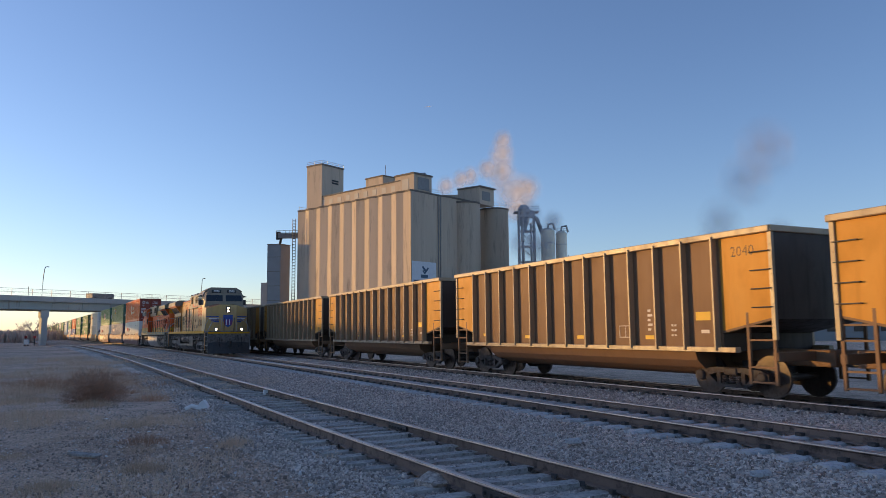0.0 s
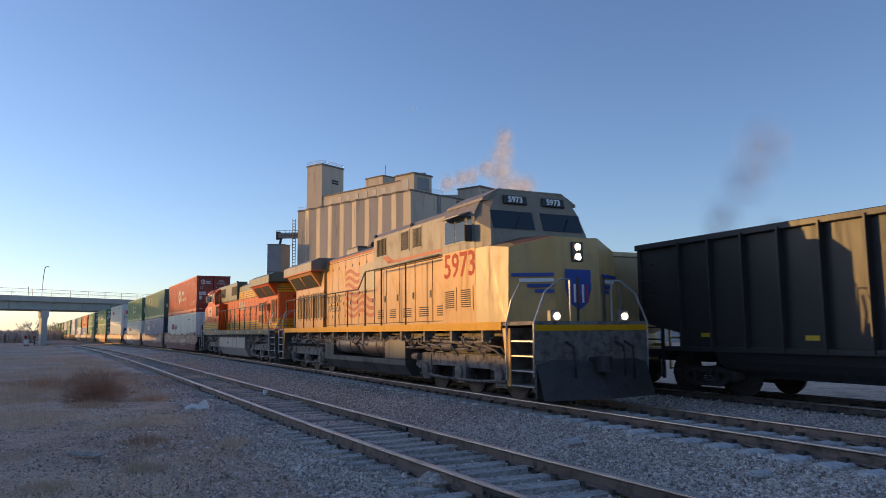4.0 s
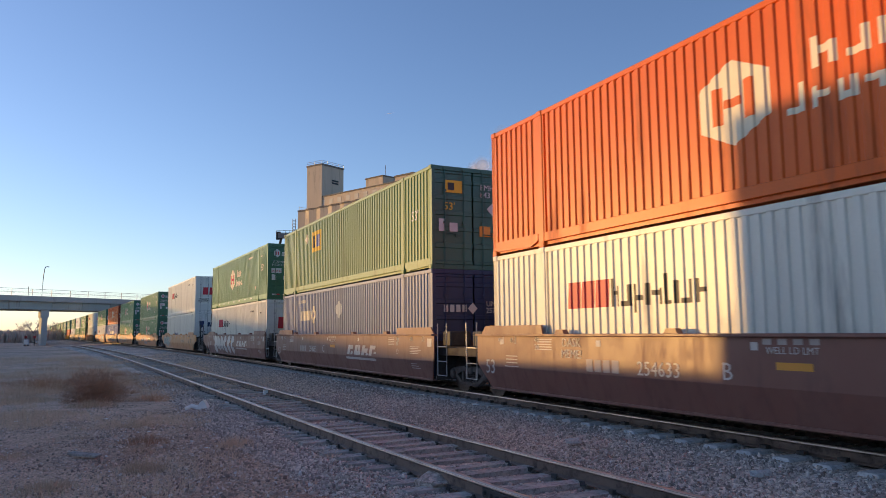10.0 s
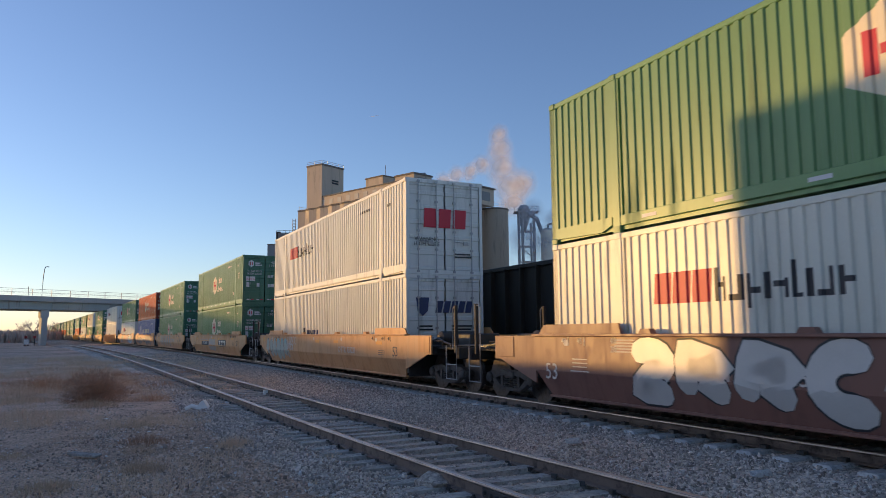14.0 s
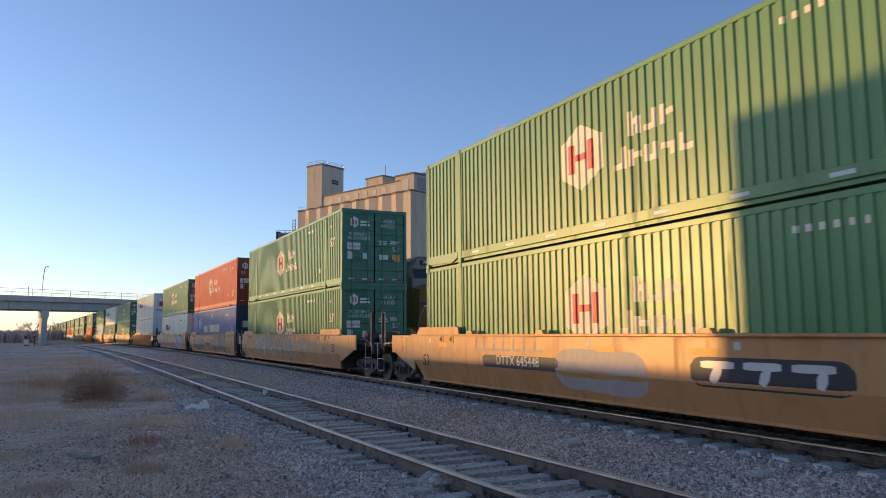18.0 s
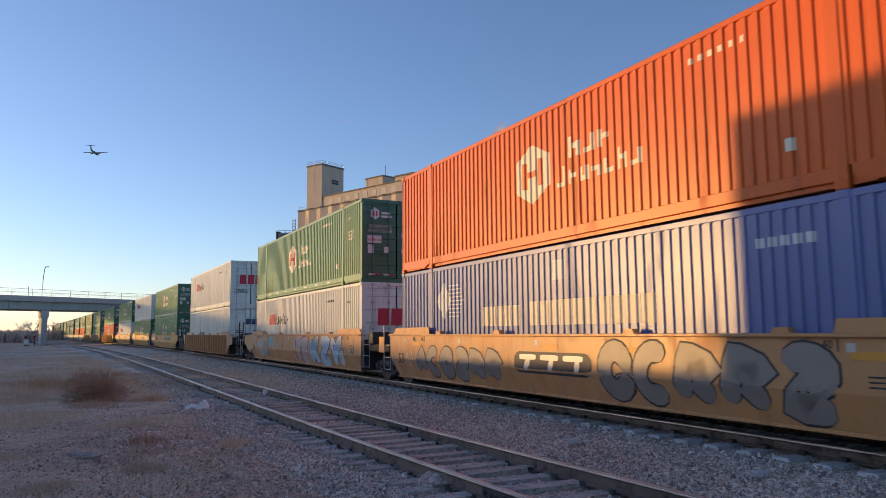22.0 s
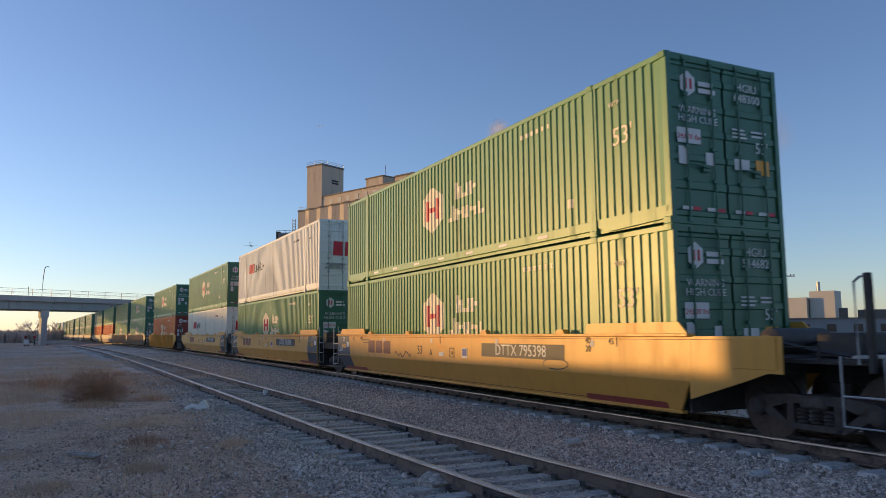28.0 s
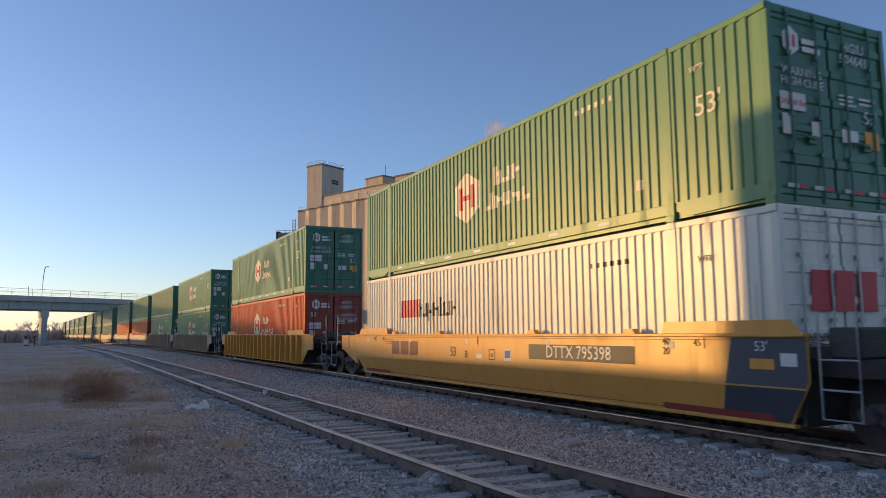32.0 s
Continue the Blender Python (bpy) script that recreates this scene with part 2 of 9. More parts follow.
def stone_material(name, lo, hi, scale):
    """Loose stone: cells of changing tone with relief, over broad stains."""
    m = MATS[name] = bpy.data.materials.new(name)
    m.use_nodes = True
    n, l = m.node_tree.nodes, m.node_tree.links
    b = n["Principled BSDF"]
    b.inputs["Roughness"].default_value = 0.95
    b.inputs["Specular IOR Level"].default_value = 0.2
    co = n.new("ShaderNodeTexCoord")
    cell = n.new("ShaderNodeTexVoronoi")
    cell.inputs["Scale"].default_value = scale
    l.new(co.outputs["Object"], cell.inputs["Vector"])
    broad = n.new("ShaderNodeTexNoise")
    broad.inputs["Scale"].default_value, broad.inputs["Detail"].default_value = 0.35, 7
    l.new(co.outputs["Object"], broad.inputs["Vector"])
    sep = n.new("ShaderNodeSeparateColor")
    l.new(cell.outputs["Color"], sep.inputs[0])
    mix = n.new("ShaderNodeMix")
    mix.data_type = "RGBA"
    mix.inputs[6].default_value, mix.inputs[7].default_value = (*lo, 1), (*hi, 1)
    l.new(sep.outputs[0], mix.inputs[0])
    hsv = n.new("ShaderNodeHueSaturation")
    rr = n.new("ShaderNodeMapRange")
    rr.inputs[1].default_value, rr.inputs[2].default_value = 0.3, 0.7
    rr.inputs[3].default_value, rr.inputs[4].default_value = 0.65, 1.25
    l.new(broad.outputs["Fac"], rr.inputs[0])
    l.new(rr.outputs[0], hsv.inputs["Value"])
    l.new(mix.outputs[2], hsv.inputs["Color"])
    l.new(hsv.outputs[0], b.inputs["Base Color"])
    bp = n.new("ShaderNodeBump")
    bp.inputs["Distance"].default_value = 0.02
    l.new(cell.outputs["Distance"], bp.inputs["Height"])
    bp.invert = True
    l.new(bp.outputs[0], b.inputs["Normal"])
    return m


def soil_material():
    m = bpy.data.materials.new("packed_soil")
    m.use_nodes = True
    n, l = m.node_tree.nodes, m.node_tree.links
    b = n["Principled BSDF"]
    b.inputs["Roughness"].default_value = 1.0
    b.inputs["Specular IOR Level"].default_value = 0.1
    co = n.new("ShaderNodeTexCoord")
    noises = []
    for sc, det in ((0.12, 8), (1.6, 9), (30, 6)):
        t = n.new("ShaderNodeTexNoise")
        t.inputs["Scale"].default_value, t.inputs["Detail"].default_value, t.inputs["Roughness"].default_value = sc, det, 0.65
        l.new(co.outputs["Object"], t.inputs["Vector"])
        noises.append(t)
    ramp = n.new("ShaderNodeValToRGB")
    e = ramp.color_ramp.elements
    e[0].position, e[0].color = 0.36, (0.38, 0.255, 0.185, 1)
    e[1].position, e[1].color = 0.66, (0.92, 0.66, 0.49, 1)
    mid = e.new(0.5)
    mid.color = (0.68, 0.475, 0.35, 1)
    a = n.new("ShaderNodeMath")
    a.operation = "MULTIPLY_ADD"
    l.new(noises[1].outputs["Fac"], a.inputs[0])
    a.inputs[1].default_value = 0.5
    hb = n.new("ShaderNodeMath")
    hb.operation = "MULTIPLY"
    hb.inputs[1].default_value = 0.5
    l.new(noises[0].outputs["Fac"], hb.inputs[0])
    l.new(hb.outputs[0], a.inputs[2])
    l.new(a.outputs[0], ramp.inputs[0])
    hsv = n.new("ShaderNodeHueSaturation")
    rr = n.new("ShaderNodeMapRange")
    rr.inputs[1].default_value, rr.inputs[2].default_value = 0.3, 0.7
    rr.inputs[3].default_value, rr.inputs[4].default_value = 0.35, 1.5
    l.new(noises[2].outputs["Fac"], rr.inputs[0])
    l.new(rr.outputs[0], hsv.inputs["Value"])
    l.new(ramp.outputs[0], hsv.inputs["Color"])
    l.new(hsv.outputs[0], b.inputs["Base Color"])
    bp = n.new("ShaderNodeBump")
    bp.inputs["Distance"].default_value = 0.03
    l.new(noises[2].outputs["Fac"], bp.inputs["Height"])
    l.new(bp.outputs[0], b.inputs["Normal"])
    return m


SOIL = soil_material()
STONE = stone_material("ballast_bed", (0.34, 0.28, 0.24), (0.88, 0.745, 0.64), 26)
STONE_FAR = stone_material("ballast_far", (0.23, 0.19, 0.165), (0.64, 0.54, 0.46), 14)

GROUND_Z = -0.42


def ground_height(x, y):
    d = math.hypot(x, y)
    z = GROUND_Z + 0.05 * noise.noise((x * 0.25, y * 0.25, 3.0)) + 0.025 * noise.noise((x * 1.1, y * 1.1, 7.0))
    return z if d < 120 else z - min((d - 120) * 0.004, 1.0)


def build_ground():
    rings = [0.0] + [1.5 * 1.075 ** i for i in range(104)]
    n = 144
    v, f = [(0, 0, ground_height(0, 0))], []
    for r in rings[1:]:
        for k in range(n):
            a = 2 * math.pi * k / n
            x, y = r * math.cos(a), r * math.sin(a)
            v.append((x, y, ground_height(x, y)))
    for k in range(n):
        f.append((0, 1 + k, 1 + (k + 1) % n))
    for i in range(len(rings) - 2):
        for k in range(n):
            a, b = 1 + i * n, 1 + (i + 1) * n
            f.append((a + k, b + k, b + (k + 1) % n, a + (k + 1) % n))
    me = bpy.data.meshes.new("ground")
    me.from_pydata(v, [], f)
    me.polygons.foreach_set("use_smooth", [True] * len(f))
    me.materials.append(SOIL)
    return tagged(new("ground", me), "dusty grey-brown packed earth with sparse dry grass", "ground", kind="structure")


build_ground()


def ballast_cross(s):
    sp = spur(s)
    edge = sp - 1.7
    j = 0.03 * noise.noise((s * 0.6, 0, 0))
    sz = -0.36 + j
    return [(edge - 0.9, GROUND_Z - 0.08), (edge, sz), (sp, sz + 0.01), (sp + 1.2, sz), (min(sp + 1.9, -2.6), -0.36), (-2.2, -0.25), (-1.6, -0.215), (0, -0.215), (1.7, -0.215),
            (COAL_OFF / 2, -0.26), (COAL_OFF - 1.7, -0.17), (COAL_OFF, -0.17), (COAL_OFF + 1.7, -0.17), (COAL_OFF + 2.9, -0.44)]


tagged(ribbon("ballast_bed", -60, 120, 1.0, ballast_cross, STONE), "grey crushed-stone ballast under the tracks", "ballast", kind="structure")
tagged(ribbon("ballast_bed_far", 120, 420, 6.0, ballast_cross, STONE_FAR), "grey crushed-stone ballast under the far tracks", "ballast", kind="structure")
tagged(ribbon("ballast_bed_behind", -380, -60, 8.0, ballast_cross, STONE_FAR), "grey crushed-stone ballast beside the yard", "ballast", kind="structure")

RAIL_OUT = [(-0.075, 0), (-0.075, 0.012), (-0.012, 0.03), (-0.010, 0.125), (-0.036, 0.14), (-0.036, 0.168), (-0.026, 0.176)]


def rail(name, off, z, s0, s1, top, label):
    prof = RAIL_OUT + [(-a, b) for a, b in reversed(RAIL_OUT)]
    step = lambda s: off(s) if callable(off) else off
    body = ribbon(name, s0, s1, 2.0, lambda s: [(step(s) + a, z - 0.176 + b) for a, b in prof], RAIL_SIDE, smooth=False)
    tagged(body, label, "rail", kind="structure")
    head = ribbon("running_surface", s0, s1, 2.0, lambda s: [(step(s) + a, z + b) for a, b in ((-0.0375, -0.030), (-0.0375, -0.012), (-0.029, 0.0005), (0, 0.0025), (0.029, 0.0005), (0.0375, -0.012))], top)
    head.parent = body
    return body


G = 0.7525
SPUR_Z = -0.14
for o, z, tp, lab in ((0.0, 0.0, RAIL_TOP, "polished steel rail of the main line"), (COAL_OFF, 0.0, RAIL_TOP, "polished steel rail of the far line")):
    for sg in (-1, 1):
        rail("rail", o + sg * G, z, -380, 420, tp, lab)
for sg in (-1, 1):
    rail("rail", lambda s, sg=sg: spur(s) + sg * G, SPUR_Z, -60, 125, RAIL_DULL, "rusty dull rail of the little-used spur")


def ties():
    """Concrete ties under the main tracks, weathered wooden ties under the spur."""
    c = Shape()
    c.prism([(-0.14, -0.24), (0.14, -0.24), (0.14, -0.19), (0.11, -0.165), (-0.11, -0.165), (-0.14, -0.19)], -1.29, 1.29, "y")
    concrete = c.mesh("concrete_tie", TIE_CONCRETE)
    woods = []
    for k in range(5):
        w = Shape()
        a, b = random.uniform(-0.03, 0.03), random.uniform(-0.02, 0.02)
        w.add([(x * 0.115 + (a if y > 0 else 0), y * (1.28 + b), z) for x in (-1, 1) for y in (-1, 1) for z in (-0.5, -0.335 + 0.012 * k * (y > 0))],
              [(0, 1, 3, 2), (4, 6, 7, 5), (0, 4, 5, 1), (2, 3, 7, 6), (0, 2, 6, 4), (1, 5, 7, 3)])
        woods.append(w.mesh("wooden_tie", TIE_WOOD))
    beds = {"main": thing("track_ties", "grey concrete ties under the main line", "ties", kind="structure"),
            "coal": thing("track_ties", "grey concrete ties under the far line", "ties", kind="structure"),
            "spur": thing("track_ties", "split weathered wooden ties of the spur", "ties", kind="structure")}
    far = Shape()
    for off, key in ((0.0, "main"), (COAL_OFF, "coal")):
        s = -12.0
        while s < 90:
            if s < 48:
                part("tie", concrete, TIE_CONCRETE, beds[key], at=on_track(s, off))
            else:
                x, y, h = track(s, off)
                m = on_track(s, off)
                far.add([m @ Vector((a, b, z)) for a in (-0.13, 0.13) for b in (-1.29, 1.29) for z in (-0.24, -0.163)],
                        [(0, 1, 3, 2), (4, 6, 7, 5), (0, 4, 5, 1), (2, 3, 7, 6), (0, 2, 6, 4), (1, 5, 7, 3)])
            s += 0.61
    fm = far.mesh("far_ties", TIE_CONCRETE)
    tagged(part("far_ties", fm, TIE_CONCRETE, beds["main"]), kind="stuff")
    s = -12.0
    while s < 66:
        m = on_track(s, spur(s), 0.02) @ pose(0, random.uniform(-0.06, 0.06), random.uniform(-0.03, 0.02), 0, random.uniform(-1, 1), random.uniform(-3, 3))
        part("tie", random.choice(woods), TIE_WOOD, beds["spur"], at=m)
        s += random.uniform(0.48, 0.6)


ties()


# ---- overpass ----
LORRY = []


def overpass():
    ov = thing("overpass", "pale concrete road overpass with steel girders and railing", "bridge", kind="structure")
    d = Vector((0.5, 0.866, 0)).normalized()      # its line in plan
    m = Matrix.Translation((-89.0, 145.0, 0)) @ Matrix(((d.x, -d.y, 0, 0), (d.y, d.x, 0, 0), (0, 0, 1, 0), (0, 0, 0, 1)))
    ov.matrix_basis = m
    zt, a, L = 9.3, -120.0, 190.0
    pale = mat("bridge_concrete", (0.46, 0.45, 0.43), 0.85, 0, 0.1, 0.3, 8, 0.003, (0.30, 0.28, 0.26), 0.25, streak=True)
    part("deck", Shape().box(a, L, 0.0, 12.0, zt - 0.5, zt).box(a, L, -0.25, 0.1, zt - 0.75, zt + 0.35), pale, ov)
    g = mat("girder_paint", (0.33, 0.37, 0.36), 0.6, 0.1, 0.08, 0.5, 20, 0, (0.22, 0.2, 0.17), 0.2, streak=True)
    for y in (0.6, 3.2, 5.8, 8.4, 11.0):
        part("girder", Shape().box(a, L, y - 0.02, y + 0.02, zt - 2.4, zt - 0.5).box(a, L, y - 0.22, y + 0.22, zt - 2.45, zt - 2.38), g, ov)
    stiff = Shape().box(-0.02, 0.02, 0.44, 0.58, zt - 2.38, zt - 0.5).mesh("stiffener", g)
    for i in range(18):
        part("stiffener", stiff, g, ov, at=pose(-30 + i * 7.0, 0, 0))
    post = Shape().box(-0.045, 0.045, -0.045, 0.045, 0, 1.5).mesh("post", GALV)
    for i in range(44):
        part("post", post, GALV, ov, at=pose(-60 + i * 4.2, -0.1, zt + 0.3))
    for y in (-0.1, 12.0):
        part("railing", Shape().box(a, L, y - 0.035, y + 0.035, zt + 1.73, zt + 1.80), GALV, ov)
    for i in range(4):
        part("railing_wire", Shape().box(a, L, -0.108, -0.092, zt + 0.6 + i * 0.28, zt + 0.616 + i * 0.28), GALV, ov)
    # bents stand askew, in line with the tracks below
    for u in (10.5, 62.0, 113.0):
        h = 28.5 if u < 50 else 26.0
        pier = Shape().prism([(-0.55, -1.0), (0.55, -1.0), (0.55, zt - 4.3), (0.8, zt - 3.9), (0.8, zt - 2.5), (-0.8, zt - 2.5), (-0.8, zt - 3.9), (-0.55, zt - 4.3)], 0.0, 9.5, "y")
        part("pier", pier, pale, ov, at=pose(u, 0.5, 0, 0, 0, -h))
    for u, h in ((9.5, 6.6), (52.0, 6.6)):
        lamp = thing("street_lamp", "slender grey street lamp with a curved arm on the overpass", "street lamp", m @ pose(u, 0.3, zt))
        part("pole", Shape().tube([(0, 0, 0), (0.1, 0, h * 0.6), (0.3, 0, h * 0.92), (0.5, 0, h), (0.8, 0, h + 0.04)], 0.08, 6), GREY_PAINT, lamp)
        part("lamp_head", Shape().box(0.7, 1.25, -0.14, 0.14, h - 0.02, h + 0.14, 0.03), GREY_PAINT, lamp)
    sg = thing("sign_post", "short steel post standing on the overpass", "post", m @ pose(6.6, 0.3, zt))
    part("post", Shape().tube([(0, 0, 0), (0, 0, 2.3)], 0.06, 6), GREY_PAINT, sg)
    v = thing("lorry", "grey box lorry crossing the overpass", "lorry", m @ pose(22.4, 2.2, zt))
    LORRY.append((v, m, zt))
    part("box_body", Shape().box(0, 5.6, 0, 2.4, 0.55, 1.62, 0.05), GREY_PAINT, v)
    for x in (0.9, 4.6):
        for y in (0.0, 2.15):
            part("wheel", Shape().lathe([(0, 0.42), (0.25, 0.42)], (x, y, 0.42), "y", 16), BLACK, v)


overpass()


def yard_signals():
    """Low signals and boxes beside the tracks near the overpass."""
    for x, y, h in ((-86.0, 150.9, 2.0), (-82.0, 147.0, 2.0)):
        s = thing("dwarf_signal", "dark low railway signal with a red face", "signal", pose(x, y, -0.6))
        part("mast", Shape().tube([(0, 0, 0), (0, 0, h)], 0.07, 6), STEEL_DARK, s)
        part("target", Shape().box(-0.25, 0.25, -0.05, 0.05, h - 0.5, h, 0.02), RED, s)
    b = thing("relay_box", "small white relay box beside the tracks", "relay box", pose(-83.0, 146.0, -0.6))
    part("case", Shape().box(-0.4, 0.4, -0.3, 0.3, 0.3, 1.3, 0.03), WHITE, b)
    part("leg", Shape().box(-0.36, -0.28, -0.25, 0.25, 0, 0.32), STEEL_DARK, b)
    part("leg", Shape().box(0.28, 0.36, -0.25, 0.25, 0, 0.32), STEEL_DARK, b)


yard_signals()

# ---- buildings beyond the field, which shade the yard ----
def shading_building(name, label, s, d_sun, top, length, depth):
    x, y, h = track(s, -1.3)
    base = Vector((x, y, 0)) + Vector((SUN_DIR.x, SUN_DIR.y, 0)).normalized() * d_sun
    b = thing(name, label, "building", pose(base.x, base.y, -0.5, 0, 0, math.degrees(h) - 90))
    brick = mat("buff_brick", (0.42, 0.34, 0.26), 0.9, 0, 0.15, 1.5, 30, 0.004)
    part("wall", Shape().box(0, length, 0, depth, 0, top + 0.5), brick, b)
    part("roof", Shape().box(-0.2, length + 0.2, -0.2, depth + 0.2, top + 0.5, top + 0.7), GREY_PAINT, b)
    return b


T4 = math.tan(SUN_EL)
shading_building("warehouse", "low buff brick warehouse beside the yard", -1.05, SHADE, 4.45 + SHADE * T4, 30, -12)


def embankment():
    x, y, h = track(0, -1.3)
    e = SUN_DIR.copy()
    e.z = 0
    e.normalize()
    full = 0.85 + SHADE * T4
    bm = Shape()
    pts = []
    for s in range(-260, 420, 10):
        px, py, ph = track(s, -1.3)
        c = Vector((px, py, 0)) + e * SHADE
        nrm = Vector((math.cos(ph), math.sin(ph), 0))
        pts.append((c, nrm))
    v, f = [], []
    for k, (c, nrm) in enumerate(pts):
        top = full if not 130 < -260 + 10 * k < 143 else 0.0       # a gap in the bank lets the sun through
        for o, z in ((3.2, -1.5), (0.4, top), (-0.4, top), (-3.2, -1.5)):
            v.append((c.x + nrm.x * o, c.y + nrm.y * o, z))
    for i in range(len(pts) - 1):
        for j in range(3):
            f.append((i * 4 + j, i * 4 + j + 1, i * 4 + j + 5, i * 4 + j + 4))
    bm.add(v, f)
    ob = part("road_embankment", bm, SOIL)
    tagged(ob, "long grassy road embankment beyond the field", "embankment", kind="structure")


embankment()


# ---- grain elevator ----
def quad(o, a, b):
    return [(o.x, o.y), (o.x + a.x, o.y + a.y), (o.x + a.x + b.x, o.y + a.y + b.y), (o.x + b.x, o.y + b.y)]


def railing_shape(pts, z, h=1.1, gap=2.0):
    """A light railing along points of a plan, at height z."""
    r = Shape()
    for (x0, y0), (x1, y1) in zip(pts, pts[1:]):
        n = max(1, int(math.hypot(x1 - x0, y1 - y0) / gap))
        for i in range(n + 1):
            x, y = x0 + (x1 - x0) * i / n, y0 + (y1 - y0) * i / n
            r.tube([(x, y, z), (x, y, z + h)], 0.05, 4)
        for q in (0.5, 1.0):
            r.tube([(x0, y0, z + h * q), (x1, y1, z + h * q)], 0.045, 4)
    return r


COPING = mat("dark_coping", (0.16, 0.14, 0.12), 0.8)
PALE = mat("pale_sheet_siding", (0.52, 0.49, 0.43), 0.7, 0, 0.06, 0.5, 20)
SIDING = mat("grey_sheet_siding", (0.25, 0.265, 0.28), 0.6, 0.2, 0.08, 0.5, 20)


def elevator():
    el = thing("grain_elevator", "tall weathered concrete grain elevator with a row of faceted silos", "grain elevator")
    A = Vector((-40.2, 200.0))         # far left corner of the silo wall
    Bc = Vector((-7.6, 170.5))         # the corner nearest to the tracks
    top = 34.9
    n = 9
    step = (Bc - A) / n
    main = step * 0.66 + Vector((-0.05, 0.75))
    strip = step - main
    side = Vector((0.0, 179.0)) - Bc
    pts = []
    p = A.copy()
    for i in range(n):
        pts.append(p.copy())
        pts.append(p + main)
        p = p + step
    pts[-1] = pts[-1] + Vector((0.0, 0.0))
    pts.append(p.copy())
    deep = Vector((18.0, 20.0))
    pts += [Bc + side, Bc + side + Vector((1.2, 0.6)), Bc + side + deep * 0.5, A + deep]
    # each bay of the wall is a silo front of its own
    for i in range(n):
        a, b, c = A + step * i, A + step * i + main, A + step * (i + 1)
        part("silo_front", Shape().prism([(a.x, a.y), (b.x, b.y), (c.x, c.y), (c.x + 3, c.y + 3.3), (a.x + 3, a.y + 3.3)], -1, top, "z"), CONCRETE, el)
    core = [A + Vector((2.9, 3.2)), Bc + Vector((2.9, 3.2)) - side.normalized() * 4.2, Bc + Vector((0.02, 0.02)), Bc + side, Bc + side + Vector((1.2, 0.6)), Bc + side + deep * 0.5, A + deep]
    part("silo_wall", Shape().prism([(q.x, q.y) for q in core], -1, top - 0.02, "z"), CONCRETE, el)
    out = [(q.x - 0.10, q.y - 0.16) for q in pts[:2 * n + 1]] + [(q.x + 0.1, q.y - 0.1) for q in pts[2 * n + 1:]]
    part("roof_edge", Shape().prism(out, top + 0.005, top + 0.42, "z"), COPING, el)
    for q in (0.86, 0.93):
        c = Bc + side * q
        part("downpipe", Shape().tube([(c.x - 0.05, c.y - 0.25, 0), (c.x - 0.05, c.y - 0.25, top)], 0.14, 6), GREY_PAINT, el)
    # head house with its dark louvres
    F, Lc, R = Vector((-33.0, 196.0)), Vector((-37.7, 199.3)), Vector((-28.0, 202.7))
    back = Lc + R - F
    hh = part("head_house", Shape().prism([(q.x, q.y) for q in (F, R, back, Lc)], top - 1, 47.3, "z"), CONCRETE, el)
    part("roof_edge", Shape().prism([(q.x + d[0], q.y + d[1]) for q, d in ((F, (0, -.2)), (R, (.2, 0)), (back, (0, .2)), (Lc, (-.2, 0)))], 47.3, 47.75, "z"), COPING, hh)
    fr = (R - F)
    for z0, a, b in ((42.6, 0.45, 0.75), (43.3, 0.45, 0.75), (36.4, 0.42, 1.0)):
        u0, u1 = F + fr * a, F + fr * b
        part("louvre", Shape().prism([(u0.x + .1, u0.y - .1), (u1.x + .1, u1.y - .1), (u1.x, u1.y), (u0.x, u0.y)], z0, z0 + 0.45, "z"), BLACK, hh)
    part("roof_railing", railing_shape([(Lc.x, Lc.y), (F.x, F.y), (R.x, R.y)], 47.7, 0.9), GALV, hh)
    # gallery with pale windows along the roof
    w = (Bc - A).normalized()
    nrm = Vector((-w.y, w.x))
    if nrm.y < 0:
        nrm = -nrm
    g0 = A + w * 5.5 + nrm * 2.2
    gal = part("gallery", Shape().prism(quad(g0, w * 33.0, nrm * 5), top + 0.4, top + 3.4, "z"), CONCRETE, el)
    part("roof_edge", Shape().prism(quad(g0 - nrm * 0.2, w * 33.0, nrm * 5.4), top + 3.4, top + 3.7, "z"), COPING, gal)
    for i in range(9):
        q = g0 + w * (2.0 + i * 3.45) - nrm * 0.06
        part("window", Shape().prism(quad(q, w * 1.5, nrm * 0.1), top + 1.2, top + 2.6, "z"), PALE, gal)
    h0 = g0 + w * 19.0 + nrm * 1.0
    rh = part("roof_house", Shape().prism(quad(h0, w * 6.5, nrm * 6.5), top + 3.4, top + 6.0, "z"), CONCRETE, el)
    part("roof_edge", Shape().prism(quad(h0 - nrm * 0.2 - w * 0.2, w * 6.9, nrm * 6.9), top + 6.0, top + 6.3, "z"), COPING, rh)
    part("mast", Shape().tube([(h0.x + 5, h0.y + 1, top + 6), (h0.x + 5, h0.y + 1, top + 10)], 0.06, 4), BLACK, rh)
    e0 = g0 + w * 31.0 - nrm * 0.1
    eh = part("end_house", Shape().prism(quad(e0, w * 6.6, nrm * 6.2), top + 0.4, top + 4.6, "z"), CONCRETE, el)
    part("roof_edge", Shape().prism(quad(e0 - nrm * 0.25 - w * 0.2, w * 7.0, nrm * 6.7), top + 4.6, top + 5.0, "z"), COPING, eh)
    part("louvre", Shape().prism(quad(e0 + w * 6.62 + nrm * 1.2, w * 0.1, nrm * 4.0), top + 1.0, top + 4.0, "z"), GREY_PAINT, eh)
    part("window", Shape().prism(quad(e0 + w * 2.6 - nrm * 0.1, w * 2.2, nrm * 0.1), top + 1.0, top + 3.6, "z"), PALE, eh)
